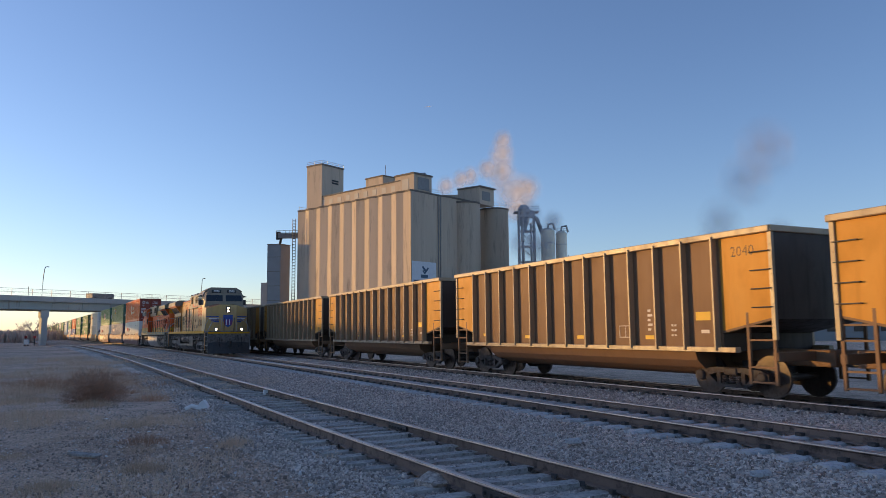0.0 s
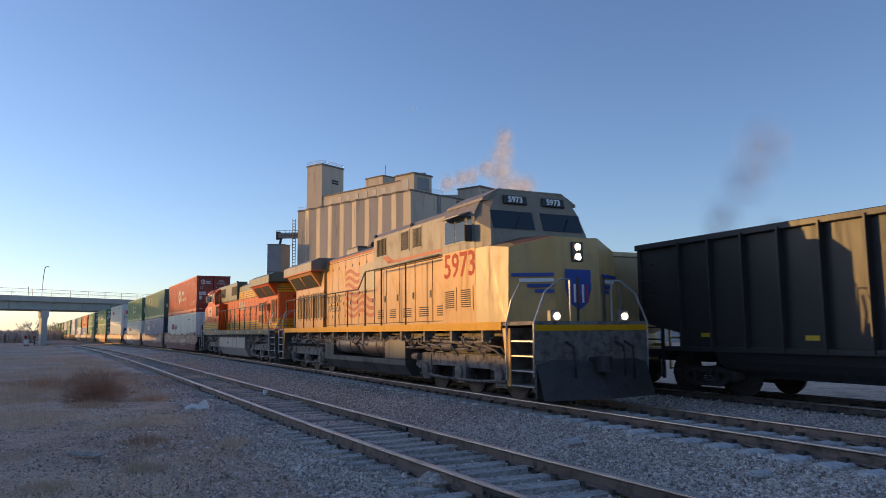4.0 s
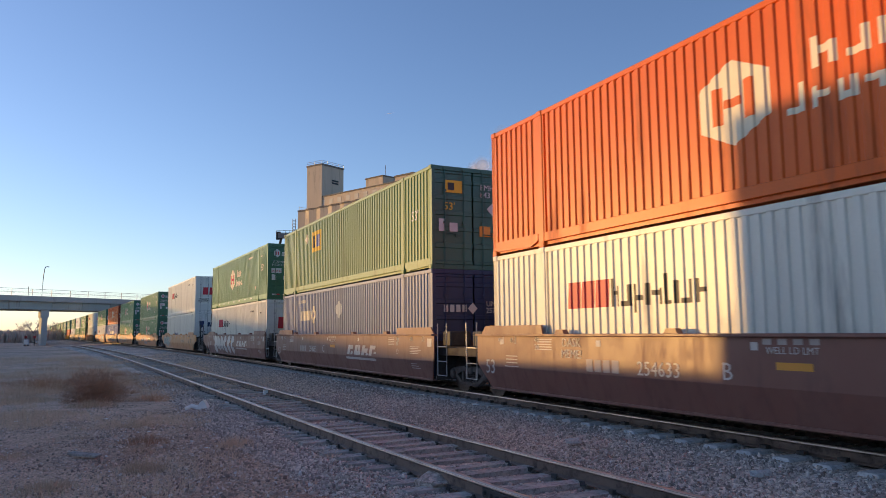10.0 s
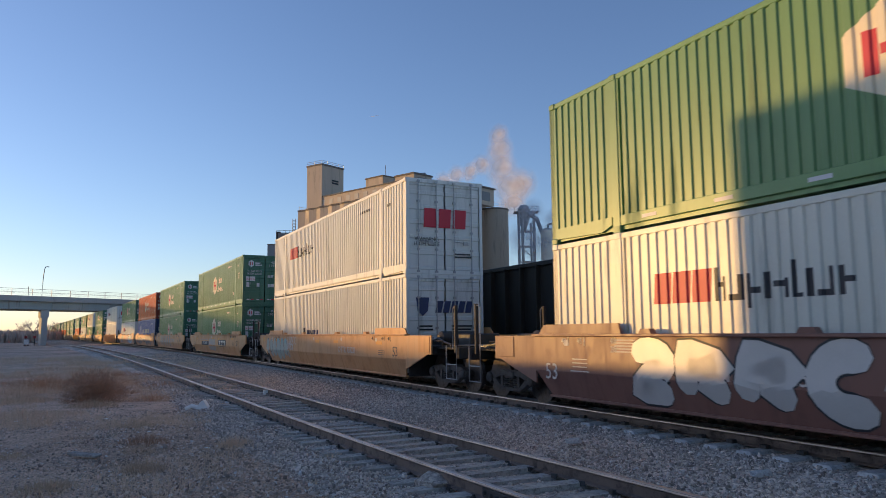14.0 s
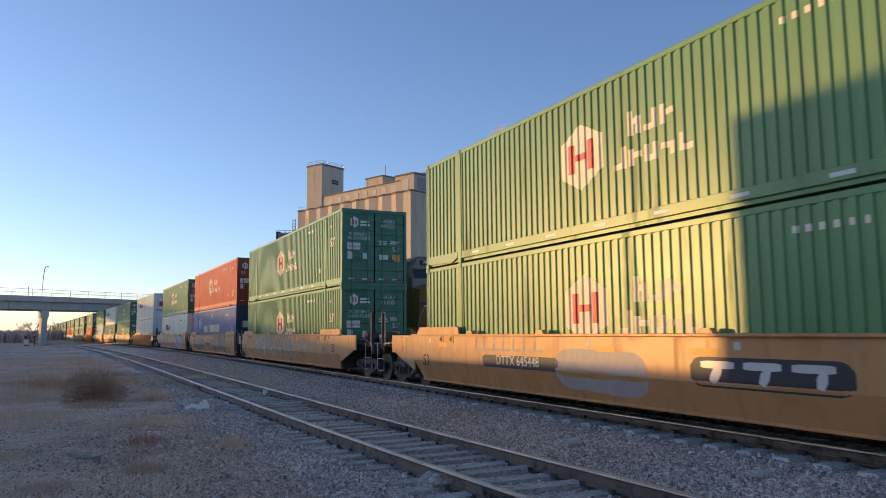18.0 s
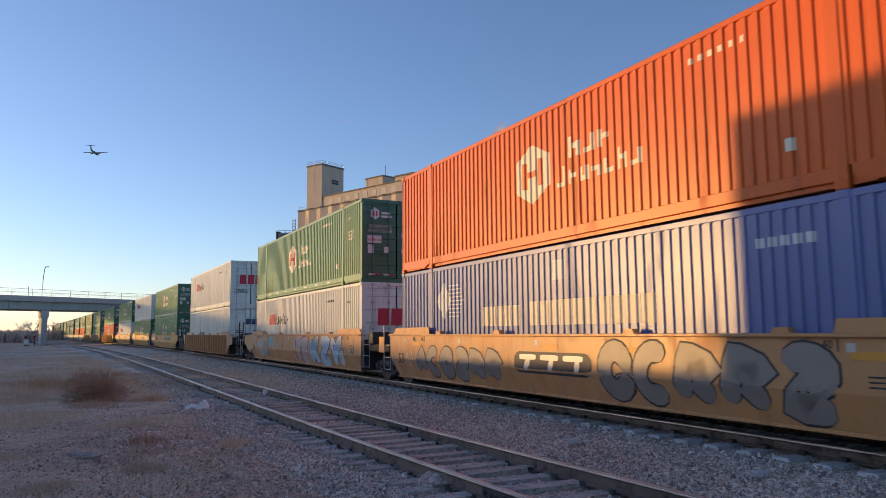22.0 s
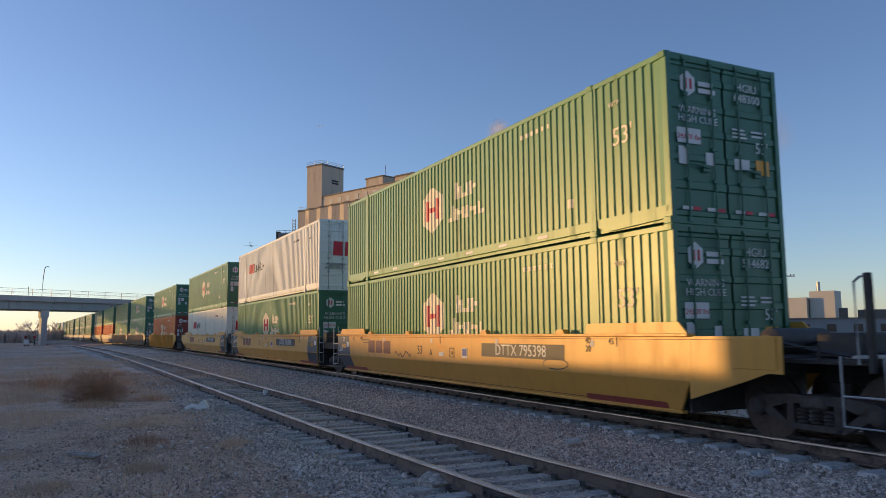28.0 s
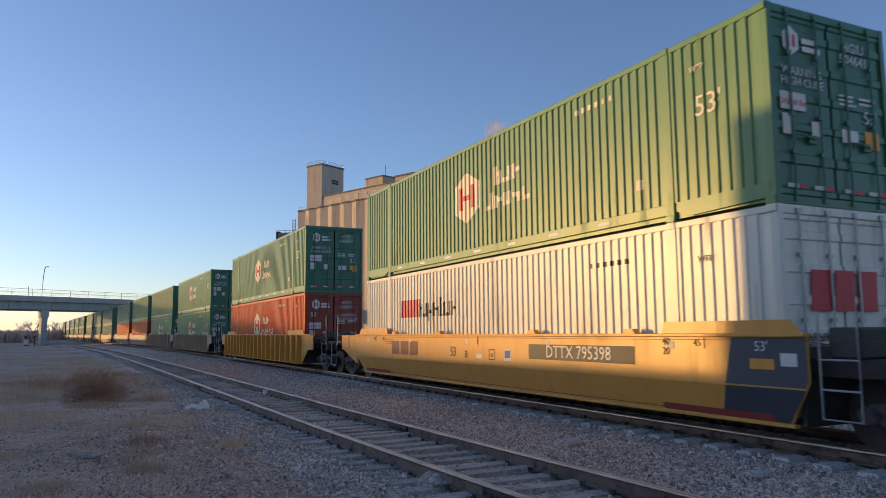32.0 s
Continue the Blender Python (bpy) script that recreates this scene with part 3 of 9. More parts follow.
    part("roof_pipe", Shape().tube([(e0.x + 3, e0.y - 1, top + 5.3), (e0.x + 7.5, e0.y + 1.5, top + 5.9)], 0.22, 6), GALV, eh)
    rl = [A - nrm * 0.0, A + step * 4]
    part("roof_railing", railing_shape([(A.x + 0.3, A.y + 0.2), (A.x + 2.5, A.y + 4.5)], top + 0.4), GALV, el)
    c0, c1 = Bc + side * 0.15, Bc + side
    part("roof_railing", railing_shape([(c0.x, c0.y + 2), (c1.x, c1.y)], top + 0.4), GALV, el)
    part("roof_duct", Shape().tube([(-28.2, 203, top + 4.0), (-26.5, 201, top + 5.0), (-24.5, 198.5, top + 5.0), (-24, 197.5, top + 3)], 0.3, 8), GREY_PAINT, el)
    # two round silos with a roof house
    for k, (sx, sy, r) in enumerate(((5.6, 186.0, 4.05), (13.9, 196.2, 3.95))):
        silo = part("silo", Shape().lathe([(-1, r), (top - 0.9, r)], (sx, sy, 0), "z", 48), CONCRETE, el, smooth=True)
        part("roof_edge", Shape().lathe([(top - 0.9, r + 0.15), (top - 0.45, r + 0.15)], (sx, sy, 0), "z", 48), COPING, silo, smooth=True)
    s0 = Vector((4.0, 190.5))
    sh = part("silo_house", Shape().prism(quad(s0, Vector((5.6, -4.2)), Vector((4.0, 4.5))), top - 0.5, top + 3.9, "z"), CONCRETE, el)
    part("roof_edge", Shape().prism(quad(s0 - Vector((0.2, 0.2)), Vector((6.0, -4.4)), Vector((4.4, 4.9))), top + 3.9, top + 4.3, "z"), COPING, sh)
    part("louvre", Shape().prism(quad(s0 + Vector((6.2, -3.4)), Vector((0.1, -0.1)), Vector((2.3, 2.6))), top + 0.6, top + 3.0, "z"), GREY_PAINT, sh)
    part("gallery", Shape().prism(quad(Vector((-3.0, 190.0)), Vector((8.0, 0.0)), Vector((3.0, 4.0))), top - 0.5, top + 2.6, "z"), CONCRETE, el)
    part("roof_railing", railing_shape([(11.2, 192.0), (17.5, 194.5)], top - 0.45, 1.4), GALV, el)
    # the company sign: plain shapes in its colours
    d = side.normalized()
    sg = part("sign_board", Shape().prism(quad(Bc + d * 0.35 + Vector((0.05, -0.12)), d * 8.3, Vector((0.08, 0.02))), 12.6, 18.2, "z"), mat("white_sign", (0.6, 0.64, 0.68), 0.6), el, "pale sign board with a dark blue emblem")
    SIGN = mat("sign_blue", (0.05, 0.10, 0.16), 0.6)
    ang = math.degrees(math.atan2(d.y, d.x))
    sp = Bc + d * 0.35 + Vector((0.09, -0.17))
    for (u, z, w_, h_, tilt) in ((4.2, 16.4, 1.9, 0.55, 45), (4.9, 16.1, 1.9, 0.5, -45), (4.0, 15.7, 1.1, 0.4, 45)):
        part("emblem", Shape().box(-w_ / 2, w_ / 2, -0.01, 0.01, -h_ / 2, h_ / 2), SIGN, sg, at=pose(sp.x + d.x * u, sp.y + d.y * u, z, 0, tilt, ang))
    for u0, u1, z0, z1 in ((3.0, 5.4, 14.3, 15.1), (0.5, 7.8, 13.2, 13.75)):
        part("wording", Shape().box(u0, u1, -0.01, 0.01, z0, z1), SIGN, sg, at=pose(sp.x, sp.y, 0, 0, 0, ang))


elevator()


def leg_tower():
    """The grey sheet-clad tower beside the silos, with a conveyor bridge to their roof."""
    t = thing("bucket_elevator_tower", "grey sheet-metal grain leg tower beside the silos", "tower", pose(-46.9, 203.0, -0.6))
    part("casing", Shape().prism([(-1.8, -2.2), (2.0, -2.8), (3.9, 0.5), (0.2, 1.8)], 0, 26.4, "z"), SIDING, t)
    part("lower_casing", Shape().prism([(-3.6, -1.5), (-1.6, -2.3), (-0.5, 1.6), (-2.2, 2.4)], 0, 16, "z"), SIDING, t)
    part("roof", Shape().prism([(-1.9, -2.3), (2.1, -2.9), (4.0, 0.6), (0.2, 1.9)], 26.4, 26.7, "z"), COPING, t)
    for z in range(3, 25, 4):
        part("seam", Shape().prism([(-1.82, -2.22), (2.01, -2.82), (2.01, -2.80), (-1.82, -2.20)], z, z + 0.12, "z"), COPING, t)
    part("conveyor", Shape().box(0.8, 6.6, -1.0, 0.8, 28.6, 29.9), GREY_PAINT, t)
    part("walkway", railing_shape([(0.4, -1.2), (6.6, -1.2)], 29.4, 1.2, 1.2), STEEL_DARK, t)
    part("drive", Shape().box(0.2, 1.2, -0.8, 0.6, 28.2, 30.4).tube([(1.6, 0, 28.8), (1.0, 0, 26.6)], 0.35, 8), STEEL_DARK, t)
    lad = thing("caged_ladder", "dark caged ladder climbing the elevator corner", "ladder", pose(-41.0, 199.0, -0.6))
    for y in (-0.4, 0.4):
        part("stile", Shape().tube([(y, 0, 0), (y, 0, 33.5)], 0.09, 4), STEEL_DARK, lad)
    rung = Shape().box(-0.4, 0.4, -0.05, 0.05, -0.1, 0.1).mesh("rung", STEEL_DARK)
    for i in range(40):
        part("rung", rung, STEEL_DARK, lad, at=pose(0, 0, 0.5 + i * 0.83))


leg_tower()


# ---- rolling stock ----
V_STACK = 10.35      # metres a second, towards the camera
V_COAL = 9.36         # away from it
MOVERS = []          # (thing, s at 0 s, speed, track offset, height, turned)


def wheelset(parent, x, z=0.46, r=0.46, material=None):
    ws = Shape()
    for sg in (-1, 1):
        ws.lathe([(0.735 * sg - 0.035, r + 0.025), (0.735 * sg - 0.02, r + 0.025), (0.735 * sg, r), (0.735 * sg + 0.075, r - 0.006), (0.735 * sg + 0.075, r - 0.07), (0.735 * sg + 0.03, r - 0.08), (0.735 * sg + 0.03, 0.16), (0.735 * sg + 0.09, 0.14), (0.735 * sg + 0.09, 0.08)], (0, 0, 0), "y", 28)
    ws.lathe([(-1.0, 0.075), (1.0, 0.075)], (0, 0, 0), "y", 10)
    return ws


WHEELSET = {}


def truck_meshes():
    """The parts of a two-axle truck, 1.78 m between its axles."""
    sf = Shape()
    hw = 0.89
    for sg in (-1, 1):
        y0, y1 = sorted((sg * 0.93, sg * 1.07))
        # upper and lower chords round the spring window
        sf.prism([(-hw - 0.17, 0.54), (-hw + 0.05, 0.62), (-0.42, 0.66), (0.42, 0.66), (hw - 0.05, 0.62), (hw + 0.17, 0.54), (hw + 0.17, 0.40), (hw - 0.1, 0.42), (0.38, 0.54), (-0.38, 0.54), (-hw + 0.1, 0.42), (-hw - 0.17, 0.40)], y0, y1)
        sf.prism([(-0.42, 0.2), (0.42, 0.2), (0.42, 0.28), (-0.42, 0.28)], y0, y1)
        for q in (-1, 1):
            sf.prism([(q * 0.42, 0.2), (q * 0.30, 0.2), (q * 0.30, 0.56), (q * 0.40, 0.56)], y0, y1)
            sf.prism([(q * 0.42, 0.2), (q * 0.42, 0.3), (q * (hw - 0.14), 0.54), (q * (hw + 0.02), 0.46)], y0, y1)
            sf.lathe([(-0.09, 0.13), (0.09, 0.13), (0.12, 0.10), (0.13, 0.05)] if sg > 0 else [(-0.13, 0.05), (-0.12, 0.10), (-0.09, 0.13), (0.09, 0.13)], (q * hw, sg * 1.0, 0.46), "y", 14)
        for q in (-0.2, 0.0, 0.2):
            for zz in range(4):
                sf.lathe([(0, 0.075), (0.02, 0.09), (0.04, 0.075)], (q, sg * 1.0, 0.285 + zz * 0.05), "z", 8)
    bol = Shape().box(-0.2, 0.2, -1.1, 1.1, 0.48, 0.66, 0.03).box(-0.15, 0.15, -0.5, 0.5, 0.66, 0.8)
    return sf.mesh("side_frames", TRUCK_STEEL), bol.mesh("bolster", TRUCK_STEEL)


TRUCK = truck_meshes()
WHEELS_SMALL = wheelset(None, 0).mesh("wheelset", WHEEL_STEEL, True)
SPINS = []           # (wheelset, wheel radius, vehicle, place on it)


def truck(parent, x):
    t = part("truck", TRUCK[0], TRUCK_STEEL, parent, at=pose(x, 0, 0))
    part("bolster", TRUCK[1], TRUCK_STEEL, t)
    for q in (-0.89, 0.89):
        w = part("wheelset", WHEELS_SMALL, WHEEL_STEEL, t, at=pose(q, 0, 0.46))
        SPINS.append((w, 0.46, parent, x + q))
    return t


CL, CW, CH = 16.154, 2.59, 2.896


def paint(name, color, rough=0.36, dirt=0.2, spec=0.35):
    return mat(name, color, rough, 0, 0.1, 0.9, 24, 0.002, (color[0] * 0.45 + 0.03, color[1] * 0.45 + 0.03, color[2] * 0.45 + 0.025), dirt, streak=True, spec=spec)


PAINTS = {
    "green": paint("green_container_paint", (0.142, 0.288, 0.112)),
    "teal": paint("deep_green_container_paint", (0.046, 0.175, 0.125)),
    "olive": paint("olive_container_paint", (0.21, 0.295, 0.105)),
    "orange": paint("orange_container_paint", (0.72, 0.125, 0.010), spec=0.25),
    "white": paint("white_container_paint", (0.74, 0.715, 0.61), spec=0.3),
    "blue": paint("blue_container_paint", (0.15, 0.19, 0.40), spec=0.38),
    "grey": paint("grey_blue_container_paint", (0.25, 0.265, 0.345), spec=0.3),
    "red": paint("red_container_paint", (0.33, 0.05, 0.03)),
}
# Mostly darker copies of the box paints, with the door ends' shade put in.
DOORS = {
    "green": paint("shaded_green_door_paint", (0.05, 0.165, 0.105)), "teal": paint("shaded_green_door_paint", (0, 0, 0)), "olive": paint("shaded_olive_door_paint", (0.05, 0.145, 0.115)),
    "orange": paint("shaded_red_door_paint", (0.28, 0.045, 0.03)), "white": paint("white_door_paint", (0.76, 0.76, 0.72), spec=0.3), "blue": paint("shaded_navy_door_paint", (0.03, 0.05, 0.12)),
    "grey": paint("shaded_navy_door_paint", (0, 0, 0)), "red": paint("shaded_red_door_paint", (0, 0, 0)),
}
CONT = {}


def side_profile(smooth_side):
    """Places along a side wall and how deep the sheet lies there."""
    hx = CL / 2
    xs = []
    if smooth_side:
        x = -hx + 0.12
        while x < hx - 0.70:
            xs += [(x, 0.004), (x + 0.59, 0.004), (x + 0.595, 0.012), (x + 0.615, 0.012)]
            x += 0.62
        xs.append((hx - 0.12, 0.004))
        return xs
    x = -hx + 0.10
    while x < hx - 0.40:
        if abs(abs(x + 0.107) - 6.06) < 0.16:
            xs += [(x, 0.006), (x + 0.14, 0.006), (x + 0.145, 0.056), (x + 0.205, 0.056)]
        else:
            xs += [(x, 0.006), (x + 0.098, 0.006), (x + 0.118, 0.035), (x + 0.192, 0.035)]
        x += 0.2137
    xs.append((hx - 0.10, 0.006))
    return xs


def container_meshes(smooth_side):
    """The meshes of a 53-foot box, its origin under its middle, doors at +x."""
    hx, hy = CL / 2, CW / 2
    out = {}

    def side(sg):
        v, f = [], []
        xs = side_profile(smooth_side)
        for x, dep in xs:
            for z in (0.30, CH - 0.10):
                v.append((x, sg * (hy - dep), z))
        for i in range(len(xs) - 1):
            f.append((2 * i, 2 * i + 2, 2 * i + 3, 2 * i + 1))
        sh = Shape().add(v, f)
        sh.box(-hx + 0.1, hx - 0.1, *sorted((sg * (hy - 0.06), sg * (hy - 0.09))), 0.30, CH - 0.1)
        return sh
    out["near"], out["far"] = side(-1), side(1)
    fr = Shape()
    for sg in (-1, 1):
        y0, y1 = sorted((sg * hy, sg * (hy - 0.08)))
        fr.box(-hx + 0.02, hx - 0.02, y0, y1, CH - 0.11, CH - 0.005, 0.012)
        if smooth_side:
            fr.box(-hx + 0.02, hx - 0.02, y0, y1, 0.02, 0.30, 0.01)
        else:
            fr.box(-6.06, 6.06, y0, y1, 0.12, 0.31, 0.01)
            for q in (-1, 1):
                fr.prism([(q * 6.2, 0.16), (q * 6.5, 0.06), (q * (hx - 0.15), 0.10), (q * (hx - 0.02), 0.31), (q * 6.2, 0.31)], y0, y1)
        for q in (-hx + 0.06, hx - 0.06):
            fr.box(q - 0.07, q + 0.07, y0, y1, 0.0, CH, 0.01)
        for q in (-6.06, 6.06):
            fr.box(q - 0.10, q + 0.10, *sorted((sg * (hy + 0.012), sg * (hy - 0.08))), 0.0, CH, 0.008)
    fr.box(-hx, -hx + 0.1, -hy, hy, 0.0, CH)
    df = Shape()
    df.box(hx - 0.12, hx + 0.004, -hy + 0.06, hy - 0.06, CH - 0.13, CH - 0.002, 0.01)
    df.box(hx - 0.12, hx + 0.004, -hy + 0.06, hy - 0.06, 0.0, 0.13, 0.01)
    for sg in (-1, 1):
        df.box(hx - 0.02, hx + 0.014, *sorted((sg * (hy - 0.003), sg * (hy - 0.10))), 0.0, CH, 0.004)
    out["door_frame"] = df
    fr.box(-hx, hx - 0.1, -hy + 0.05, hy - 0.05, 0.05, 0.16)
    out["frame"] = fr
    roof = Shape()
    v, f, i = [], [], 0
    k = 0
    x = -hx + 0.05
    row = []
    while x < hx - 0.05:
        row += [(x, CH - 0.03), (x + 0.1, CH - 0.03), (x + 0.13, CH - 0.055), (x + 0.2, CH - 0.055)]
        x += 0.23
    for x, z in row:
        for y in (-hy + 0.04, hy - 0.04):
            v.append((x, y, z))
    for i in range(len(row) - 1):
        f.append((2 * i, 2 * i + 1, 2 * i + 3, 2 * i + 2))
    out["roof"] = roof.add(v, f)
    cast = Shape()
    cast.box(-0.09, 0.09, -0.085, 0.085, -0.06, 0.06, 0.012)
    out["casting"] = cast
    # a door leaf, 1.2 m wide
    dl = Shape()
    dl.box(-0.06, -0.03, 0, 1.19, 0.13, CH - 0.13)
    # its folded sheet: one outline with shallow ribs, drawn out across the leaf
    out_l, z = [(-0.058, 0.14)], 0.14
    for z0, z1 in ((0.15, 0.22), (0.60, 0.72), (1.08, 1.17), (1.52, 1.62), (1.96, 2.06), (2.42, 2.52), (CH - 0.2, CH - 0.15)):
        out_l += [(-0.03, z0 - 0.02), (-0.006, z0), (-0.006, z1), (-0.03, z1 + 0.02)]
    out_l.append((-0.058, CH - 0.14))
    dl = Shape().prism(out_l, 0.02, 1.17, "y")
    out["door"] = dl
    rod = Shape().tube([(0.02, 0, 0.08), (0.02, 0, CH - 0.08)], 0.017, 6)
    for z in (0.08, 0.75, 1.3, 2.2, CH - 0.08):
        rod.box(-0.01, 0.035, -0.045, 0.045, z - 0.03, z + 0.03)
    out["rod"] = rod
    hd = Shape().tube([(0.03, 0, 1.0), (0.045, 0.12, 1.0), (0.045, 0.42, 0.96)], 0.014, 5).box(0.0, 0.03, 0.3, 0.46, 0.9, 1.02)
    out["handle"] = hd
    return out


def container(color, label, smooth_side=False, marks="", number="", s_front=0.0, level=0):
    key = (color, smooth_side)
    if key not in CONT:
        sh = container_meshes(smooth_side)
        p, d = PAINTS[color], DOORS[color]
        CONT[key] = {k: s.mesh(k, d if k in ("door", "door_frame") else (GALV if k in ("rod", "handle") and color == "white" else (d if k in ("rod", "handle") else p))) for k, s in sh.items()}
    me = CONT[key]
    c = thing("shipping_container", label, "container", group="containers on the train")
    part("side_panel", me["near"], None, c)
    part("side_panel", me["far"], None, c)
    part("frame", me["frame"], None, c)
    part("door_frame", me["door_frame"], None, c)
    part("roof_panel", me["roof"], None, c)
    hx, hy = CL / 2, CW / 2
    for x in (-hx + 0.09, -6.06, 6.06, hx - 0.09):
        for y in (-hy + 0.08, hy - 0.08) if s_front < 395 else ():
            for z in (0.06, CH - 0.055):
                part("corner_casting", me["casting"], None, c, at=pose(x, y * 1.012, z))
    for y in (-1.2, 0.005):
        dr = part("door", me["door"], None, c, at=pose(hx, y, 0))
        if s_front > 395:
            continue
        for yy in (0.30, 0.90):
            part("lock_rod", me["rod"], None, dr, at=pose(0, yy, 0))
        part("handle", me["handle"], None, dr, at=pose(0, 0.32, 0))
    c["spec"] = marks
    MOVERS.append((c, s_front + CL / 2, -V_STACK, 0.0, 0.355 + level * CH, False))
    return c


FOLD = 0.76


def well_y(z):
    """How far out the side sheet of a smooth well lies at a height."""
    return 1.49 if z >= FOLD else 1.49 - (FOLD - z) * 0.32


def well_meshes(kind):
    """The body of a well unit, its origin at rail height under its middle."""
    out = {}
    sd = Shape()
    for sg in (-1, 1):
        y0, y1 = sorted((sg * 1.49, sg * 1.45))
        if kind == "ribbed":
            sd.prism([(-8.25, 0.25), (8.25, 0.25), (9.25, 0.86), (9.9, 0.86), (9.9, 1.47), (-9.9, 1.47), (-9.9, 0.86), (-9.25, 0.86)], y0, y1)
        else:
            # an upright upper sheet, folded inwards along its lower half
            sd.prism([(-8.5, FOLD), (8.5, FOLD), (8.55, 0.86), (8.55, 1.47), (-8.55, 1.47), (-8.55, 0.86)], y0, y1)
            low = [(-8.12, 0.25), (8.12, 0.25), (8.5, FOLD), (-8.5, FOLD)]
            sd.add([(x, sg * well_y(z), z) for x, z in low] + [(x, sg * (well_y(z) - 0.04), z) for x, z in low],
                   [(0, 1, 2, 3), (7, 6, 5, 4), (0, 4, 5, 1), (1, 5, 6, 2), (2, 6, 7, 3), (3, 7, 4, 0)])
        ya, yb = sorted((sg * 1.56, sg * 1.38))
        hx = 9.8 if kind == "ribbed" else 8.55
        sd.box(-hx, hx, ya, yb, 1.43, 1.48, 0.01)
        ya, yb = sorted((sg * (well_y(0.27) + 0.03 if kind != "ribbed" else 1.56), sg * 1.25))
        sd.box(-8.2, 8.2, ya, yb, 0.24, 0.29, 0.01)
        if kind == "ribbed":
            for i in range(19):
                x = -8.1 + i * 0.9
                sd.box(x - 0.05, x + 0.05, *sorted((sg * 1.49, sg * 1.66)), 0.28, 1.45, 0.01)
        for q in (-1, 1):
            sd.prism([(q * 5.9, 1.47), (q * 5.95, 1.66), (q * 8.25, 1.66), (q * 8.45, 1.47)], *sorted((sg * 1.40, sg * 1.44)))
            for xx in (q * 5.2, q * 2.2):
                sd.prism([(xx - 0.16, 1.47), (xx - 0.1, 1.56), (xx + 0.1, 1.56), (xx + 0.16, 1.47)], *sorted((sg * 1.40, sg * 1.52)))
    out["side"] = sd
    fl, ed = Shape(), Shape()
    out["beam"] = Shape().box(-0.15, 0.15, -1.3, 1.3, 0.27, 0.345)
    for q in (-1, 1):
        x0, x1 = sorted((q * 8.3, q * 9.95))
        x0, x1 = sorted((q * 8.28, q * 8.34))
        fl.box(x0, x1, -1.3, 1.3, 0.27, 1.3)
    fl.box(-8.3, 8.3, -0.1, 0.1, 0.26, 0.30)
    out["floor"] = fl
    out["end_deck"] = ed.box(-0.825, 0.825, -1.25, 1.25, 0.92, 1.16, 0.02)
    return out


# Soot-black steel; the lack of light under and between cars is in it too.
SOOTY_SHADED = mat("sooty_shaded_end_steel", (0.05, 0.042, 0.037), 0.7, 0.1, 0.3, 4, 50, 0.002, (0.05, 0.04, 0.035), 0.4)
WELLS = {}
WELL_PAINT = {
    "brown": loco_paint("brown_well_car_paint", (0.235, 0.105, 0.08), (0.28, 0.15, 0.115), (0.10, 0.058, 0.05), 0.6, 0.45, 0.38, 0.35),
    "yellow": loco_paint("yellow_well_car_paint", (0.72, 0.345, 0.055), (0.70, 0.39, 0.11), (0.36, 0.20, 0.08), 0.5, 0.3, 0.36, 0.35),
    "rusty": loco_paint("faded_orange_well_car_paint", (0.62, 0.285, 0.095), (0.58, 0.33, 0.17), (0.26, 0.13, 0.075), 0.8, 0.5, 0.38, 0.35),
    "tan": loco_paint("dusty_well_car_paint", (0.42, 0.30, 0.19), (0.46, 0.35, 0.24), (0.15, 0.10, 0.07), 0.6, 0.5, 0.5, 0.3),
}


